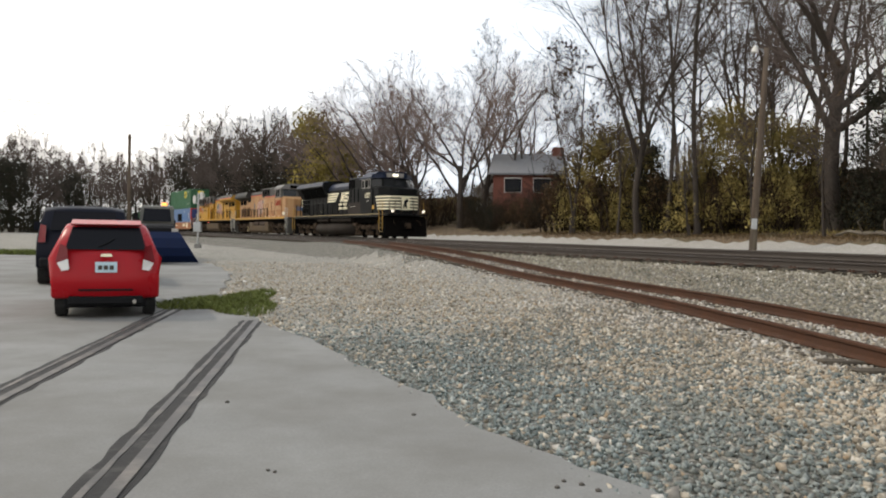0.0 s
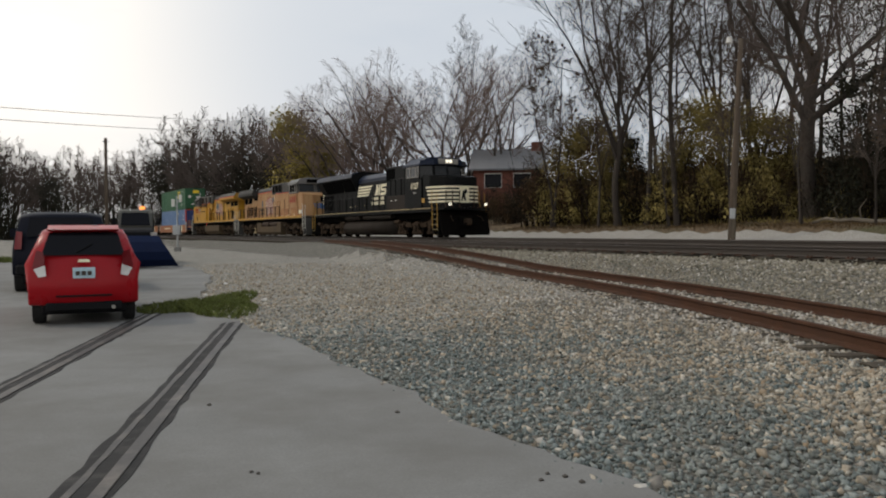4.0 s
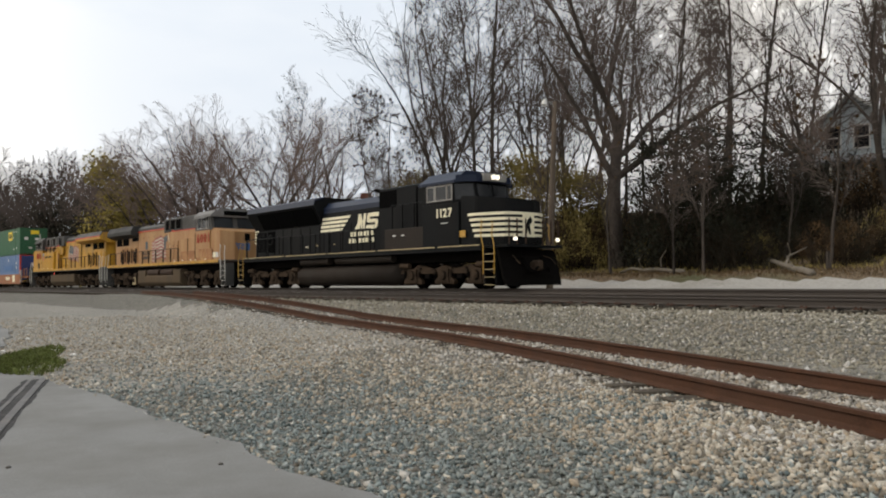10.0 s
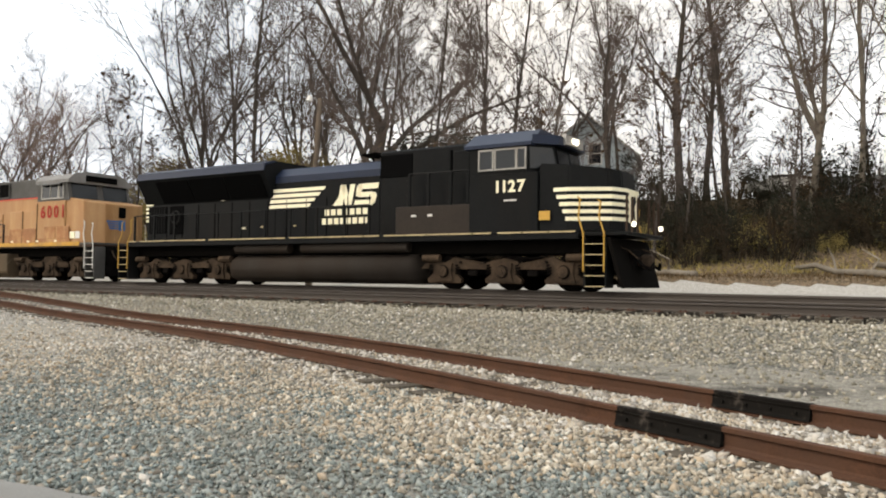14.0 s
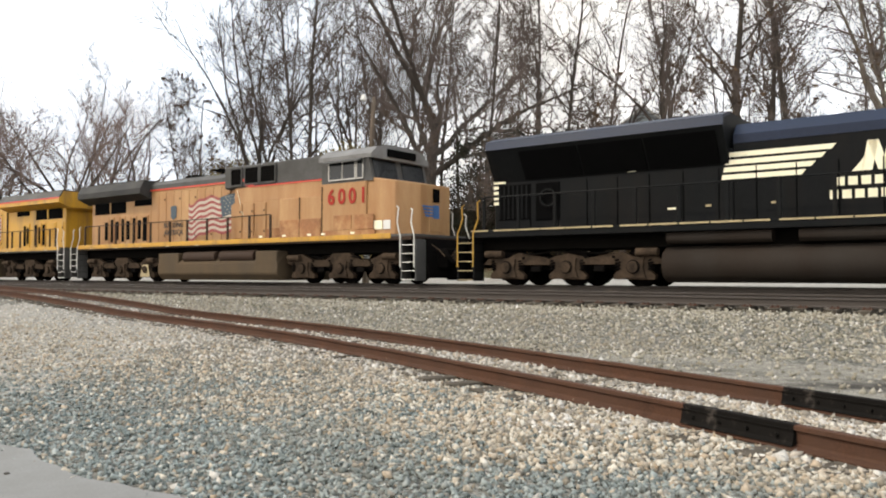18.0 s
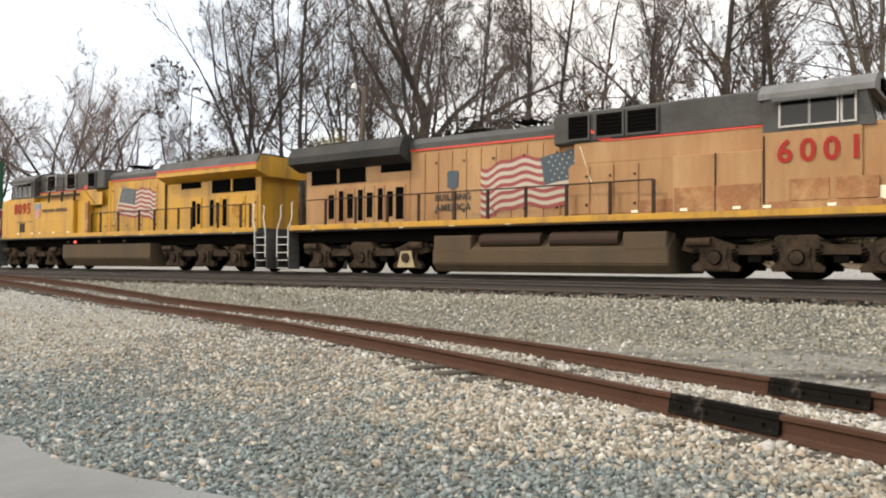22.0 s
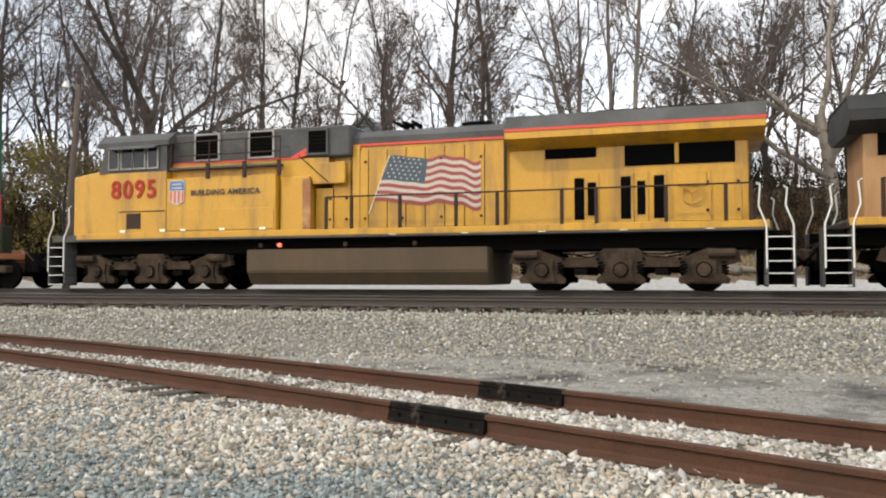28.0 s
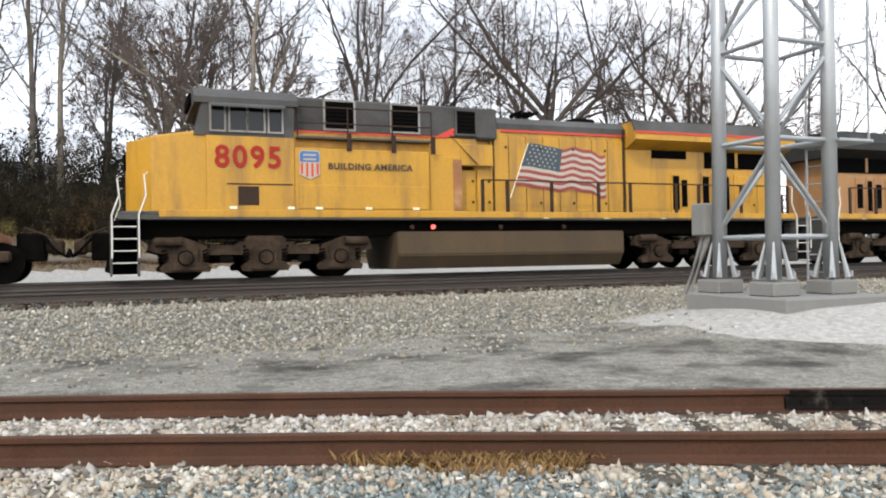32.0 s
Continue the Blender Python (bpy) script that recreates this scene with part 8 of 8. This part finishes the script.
fallen_logs()
LUMP = surface("dark_clod", (0.055, 0.048, 0.040), 0.95, vary=0.3, scale=12, fine=60, bump=0.8)
PALE_STONE = surface("pale_stone", (0.62, 0.60, 0.56), 0.85, vary=0.15, scale=8, fine=40, bump=0.3)
rocks("clod", "dark clod lying on the concrete", [(1.08, 4.22), (1.16, 4.16), (1.02, 4.12), (1.22, 4.06), (0.38, 5.76), (-0.49, 4.47), (-0.45, 4.44), (-1.0, 6.2)], LUMP, 0.016, 3)
rocks("stone", "pale stone lying on the gravel", [(9.55, 17.91), (-1.5, 15.2), (-1.9, 16.2), (-3.0, 20.5), (-2.9, 17.0)], PALE_STONE, 0.07, 4)


# ---- loose stones, laid last ----
def stone_mat(name, ramp, dusty=0.5):
    m = bpy.data.materials.new(name)
    m.use_nodes = True
    nd, ln = m.node_tree.nodes, m.node_tree.links
    bs = nd["Principled BSDF"]
    bs.inputs["Roughness"].default_value, bs.inputs["Specular IOR Level"].default_value = 0.9, 0.25
    geo, cr, tc, no, mx = nd.new("ShaderNodeNewGeometry"), nd.new("ShaderNodeValToRGB"), nd.new("ShaderNodeTexCoord"), nd.new("ShaderNodeTexNoise"), nd.new("ShaderNodeMix")
    el = cr.color_ramp.elements
    while len(el) < len(ramp):
        el.new(0.5)
    for i, c in enumerate(ramp):
        el[i].position, el[i].color = i / (len(ramp) - 1), (*c, 1)
    no.inputs["Scale"].default_value, no.inputs["Detail"].default_value = 30, 4
    mx.data_type, mx.blend_type = "RGBA", "OVERLAY"
    mx.inputs["Factor"].default_value = 0.45
    ln.new(tc.outputs["Object"], no.inputs["Vector"])
    ln.new(geo.outputs["Random Per Island"], cr.inputs["Fac"])
    # broad patches of tan dust over the stone
    broad, span, dust = nd.new("ShaderNodeTexNoise"), nd.new("ShaderNodeMapRange"), nd.new("ShaderNodeMix")
    broad.inputs["Scale"].default_value, broad.inputs["Detail"].default_value = 0.55, 5
    span.inputs["From Min"].default_value, span.inputs["From Max"].default_value = 0.46, 0.72
    span.inputs["To Max"].default_value = dusty
    dust.data_type = "RGBA"
    dust.inputs["B"].default_value = (0.235, 0.20, 0.15, 1)
    ln.new(tc.outputs["Object"], broad.inputs["Vector"])
    ln.new(broad.outputs["Fac"], span.inputs["Value"])
    ln.new(span.outputs["Result"], dust.inputs["Factor"])
    ln.new(cr.outputs["Color"], dust.inputs["A"])
    ln.new(dust.outputs["Result"], mx.inputs["A"])
    ln.new(no.outputs["Fac"], mx.inputs["B"])
    ln.new(mx.outputs["Result"], bs.inputs["Base Color"])
    return m


TAN_STONE = stone_mat("tan_ballast", [(0.12, 0.100, 0.075), (0.28, 0.240, 0.182), (0.45, 0.40, 0.32), (0.30, 0.22, 0.14), (0.55, 0.51, 0.43), (0.20, 0.169, 0.125)])
BLUE_STONE = stone_mat("blue_grey_ballast", [(0.052, 0.064, 0.061), (0.142, 0.166, 0.159), (0.235, 0.267, 0.253), (0.095, 0.119, 0.117), (0.31, 0.335, 0.315), (0.165, 0.168, 0.145)], 0.36)
PALE_BALLAST = stone_mat("pale_ballast", [(0.15, 0.13, 0.105), (0.38, 0.35, 0.305), (0.58, 0.55, 0.50), (0.28, 0.22, 0.155), (0.54, 0.51, 0.46), (0.12, 0.105, 0.086), (0.30, 0.275, 0.24)])


SHOULDER = stone_mat("shoulder_stone", [(0.09, 0.082, 0.062), (0.19, 0.175, 0.135), (0.30, 0.275, 0.215), (0.21, 0.182, 0.132), (0.38, 0.35, 0.285), (0.13, 0.118, 0.092)])
CRIB = stone_mat("dusty_crib_stone", [(0.06, 0.052, 0.043), (0.12, 0.105, 0.085), (0.17, 0.15, 0.125), (0.09, 0.078, 0.064)])


def scatter(name, label, mat, points, low, high, seed):
    """Many small broken stones as one mesh: jittered six-cornered lumps."""
    rs = np.random.RandomState(seed)
    n = len(points)
    octa = np.array([(1, 0, 0), (0, 1, 0), (-1, 0, 0), (0, -1, 0), (0, 0, 1), (0, 0, -1)], float)
    tris = np.array([(0, 1, 4), (1, 2, 4), (2, 3, 4), (3, 0, 4), (1, 0, 5), (2, 1, 5), (3, 2, 5), (0, 3, 5)])
    v = octa[None] * (1 + rs.uniform(-0.35, 0.3, (n, 6, 1))) + rs.uniform(-0.34, 0.34, (n, 6, 3))
    v *= rs.uniform(0.7, 1.45, (n, 1, 3))
    size = rs.uniform(low, high, (n, 1, 1)) * np.where(rs.rand(n, 1, 1) < 0.12, 1.35, 1.0)
    q = rs.normal(size=(n, 4))
    q /= np.linalg.norm(q, axis=1, keepdims=True)
    w, x, y, z = q.T
    rot = np.stack([1 - 2 * (y * y + z * z), 2 * (x * y - z * w), 2 * (x * z + y * w), 2 * (x * y + z * w), 1 - 2 * (x * x + z * z), 2 * (y * z - x * w), 2 * (x * z - y * w), 2 * (y * z + x * w), 1 - 2 * (x * x + y * y)], 1).reshape(n, 3, 3)
    v = np.einsum("nij,nkj->nki", rot, v * size * 0.5)
    v += np.asarray(points)[:, None, :]
    faces = (tris[None] + (np.arange(n) * 6)[:, None, None]).reshape(-1, 3)
    me = bpy.data.meshes.new(name)
    me.vertices.add(n * 6)
    me.vertices.foreach_set("co", v.reshape(-1))
    me.loops.add(n * 24)
    me.loops.foreach_set("vertex_index", faces.reshape(-1).astype(np.int32))
    me.polygons.add(n * 8)
    me.polygons.foreach_set("loop_start", np.arange(n * 8, dtype=np.int32) * 3)
    me.update(calc_edges=True)
    me.validate()
    me.materials.append(mat)
    return tagged(new(name, me), label, "gravel", kind="stuff")


def ground_grid():
    """Ground heights on a grid, for quick lookup."""
    gx, gy = np.arange(-8, 42, 0.4), np.arange(-32, 46, 0.4)
    h = np.array([[ground_z(float(x), float(y)) for x in gx] for y in gy])
    def look_up(x, y):
        i, j = np.clip((x + 8) / 0.4, 0, len(gx) - 2), np.clip((y + 32) / 0.4, 0, len(gy) - 2)
        a, b = i.astype(int), j.astype(int)
        u, v = i - a, j - b
        return h[b, a] * (1 - u) * (1 - v) + h[b, a + 1] * u * (1 - v) + h[b + 1, a] * (1 - u) * v + h[b + 1, a + 1] * u * v
    return look_up


def lay_stones():
    rs = np.random.RandomState(9)
    height = ground_grid()
    yy = np.arange(-32, 46, 0.25)
    px, sx = np.array([pave_x(v) for v in yy]), np.array([siding_x(v) for v in yy])
    # between lot and siding; the grey-blue band lies along the lot, tan and pale stone by the rails
    n = 250000
    y = -7.5 + 40 * rs.rand(n) ** 1.5
    lo, hi = np.interp(y, yy, px) - 0.12, np.interp(y, yy, sx) + 1.7
    x = lo + (hi - lo) * rs.rand(n)
    r = np.hypot(x, y)
    keep = rs.rand(n) < np.minimum(1.0, (6.8 / np.maximum(r, 3.0)) ** 1.6)
    x, y, lo, hi, r = x[keep], y[keep], lo[keep], hi[keep], r[keep]
    n = len(x)
    side = (x - lo) / (hi - lo)
    z = height(x, y) + rs.uniform(-0.006, 0.012, n)
    wob = 0.10 * np.sin(x * 1.3 + y * 0.7) + 0.08 * np.sin(y * 1.9 - x * 0.6 + 1) + 0.05 * np.sin(y * 4.1 + x * 3)
    gap = np.abs(x - np.interp(y, yy, sx))
    z = np.where((gap > 0.6) & (gap < 0.9), z - 0.02, z)
    on_tie = (gap < 0.66) & (np.abs((y + 28.28) % 0.56 - 0.28) < 0.10) & (rs.rand(n) < np.clip((4.0 - y) / 6, 0, 0.85))
    z = np.where(on_tie, z - 0.2, z)
    mixv = side + wob * 0.7 + rs.uniform(-0.12, 0.12, n)
    dice, drift = rs.rand(n), rs.normal(0, 2.2, n)
    blue = (mixv < 0.36) & (y + drift < 11.5 + 12 * wob) & (dice < 0.93) | (mixv >= 0.36) & (mixv < 0.50) & (y + drift < 13) & (dice > 0.55)
    pale = ~blue & ((mixv >= 0.62) & (dice < 0.66) | (mixv < 0.40) & (dice > 0.985))
    tan = ~blue & ~pale
    pts = np.stack([x, y, z], 1)
    far = r > 9
    scatter("tan_gravel", "tan broken stone beside the siding", TAN_STONE, pts[tan], 0.022, 0.058, 1)
    scatter("grey_gravel", "blue-grey crushed stone along the lot", BLUE_STONE, pts[blue], 0.019, 0.045, 2)
    scatter("pale_gravel", "pale broken ballast round the siding rails", PALE_BALLAST, pts[pale], 0.028, 0.072, 3)
    # beyond the siding, up the near track's shoulder
    n = 76000
    s, d = rs.uniform(-24, 34, n), 8.6 + 7.1 * rs.rand(n) ** 0.6
    d = d - np.maximum(0, s) ** 2 / 4400
    x, y = NX * d - NY * s, NY * d + NX * s
    keep = (x > np.interp(y, yy, sx) + 1.4) & ((d > 11.7 + 0.5 * np.sin(s * 0.8)) | (rs.rand(n) < 0.22))
    pts = np.stack([x, y, height(x, y) + rs.uniform(-0.012, 0.014, n)], 1)[keep]
    half = rs.rand(len(pts)) < 0.82
    scatter("shoulder_gravel", "tan stone on the main line shoulder", SHOULDER, pts[half], 0.036, 0.08, 4)
    scatter("shoulder_gravel", "pale stone on the main line shoulder", PALE_BALLAST, pts[~half], 0.03, 0.07, 5)
    # between the ties, heaped against their ends, and between the tracks
    n = 26000
    s, d = rs.uniform(-26, 40, n), rs.uniform(15.3, 22.5, n)
    low = np.where(d < 18.6, NEAR_Z - 0.25 + (d - NEAR_D) * 0.018, np.where(d < 19.6, 0.62, RAIL_Z - 0.25))
    bed = rs.uniform(-0.03, 0.03, n)
    d = d - np.maximum(0, s) ** 2 / 4400
    pts = np.stack([NX * d - NY * s, NY * d + NX * s, low + bed], 1)
    end = d + np.maximum(0, s) ** 2 / 4400 < 16.0
    scatter("crib_gravel", "dusty stone between the main line ties", CRIB, pts[~end], 0.03, 0.07, 6)
    scatter("tie_end_gravel", "tan stone heaped against the tie ends", SHOULDER, pts[end], 0.036, 0.08, 7)


lay_stones()


# ---- what moves ----
def train_s(t):
    """How far along the main line the train has gone by t seconds."""
    return 0.012 - 2.49493 * t - 0.0298393 * t * t - 0.00008987 * t ** 3 - 0.09 * (math.sqrt((t - 28.4) ** 2 + 0.3) + t - 28.4)


def train_pose(u, t):
    s = u + train_s(t)
    x, y = main_at(s)
    return pose(x, y, RAIL_Z, 0, 0, -MAIN_TURN + math.degrees(math.atan(max(0.0, s) / 2200)))


def motions():
    for ob, u in TRAIN:
        walk(ob, [(t, train_pose(u, t)) for t in np.arange(0, 32.01, 1.0)])
    # wheels roll as far as the train moves
    for w, radius, place in SPIN:
        walk(w, [(t, Matrix.Translation(place) @ Matrix.Rotation(-train_s(t) / radius, 4, "Y")) for t in np.arange(0, 32.01, 4 / 30)])


motions()
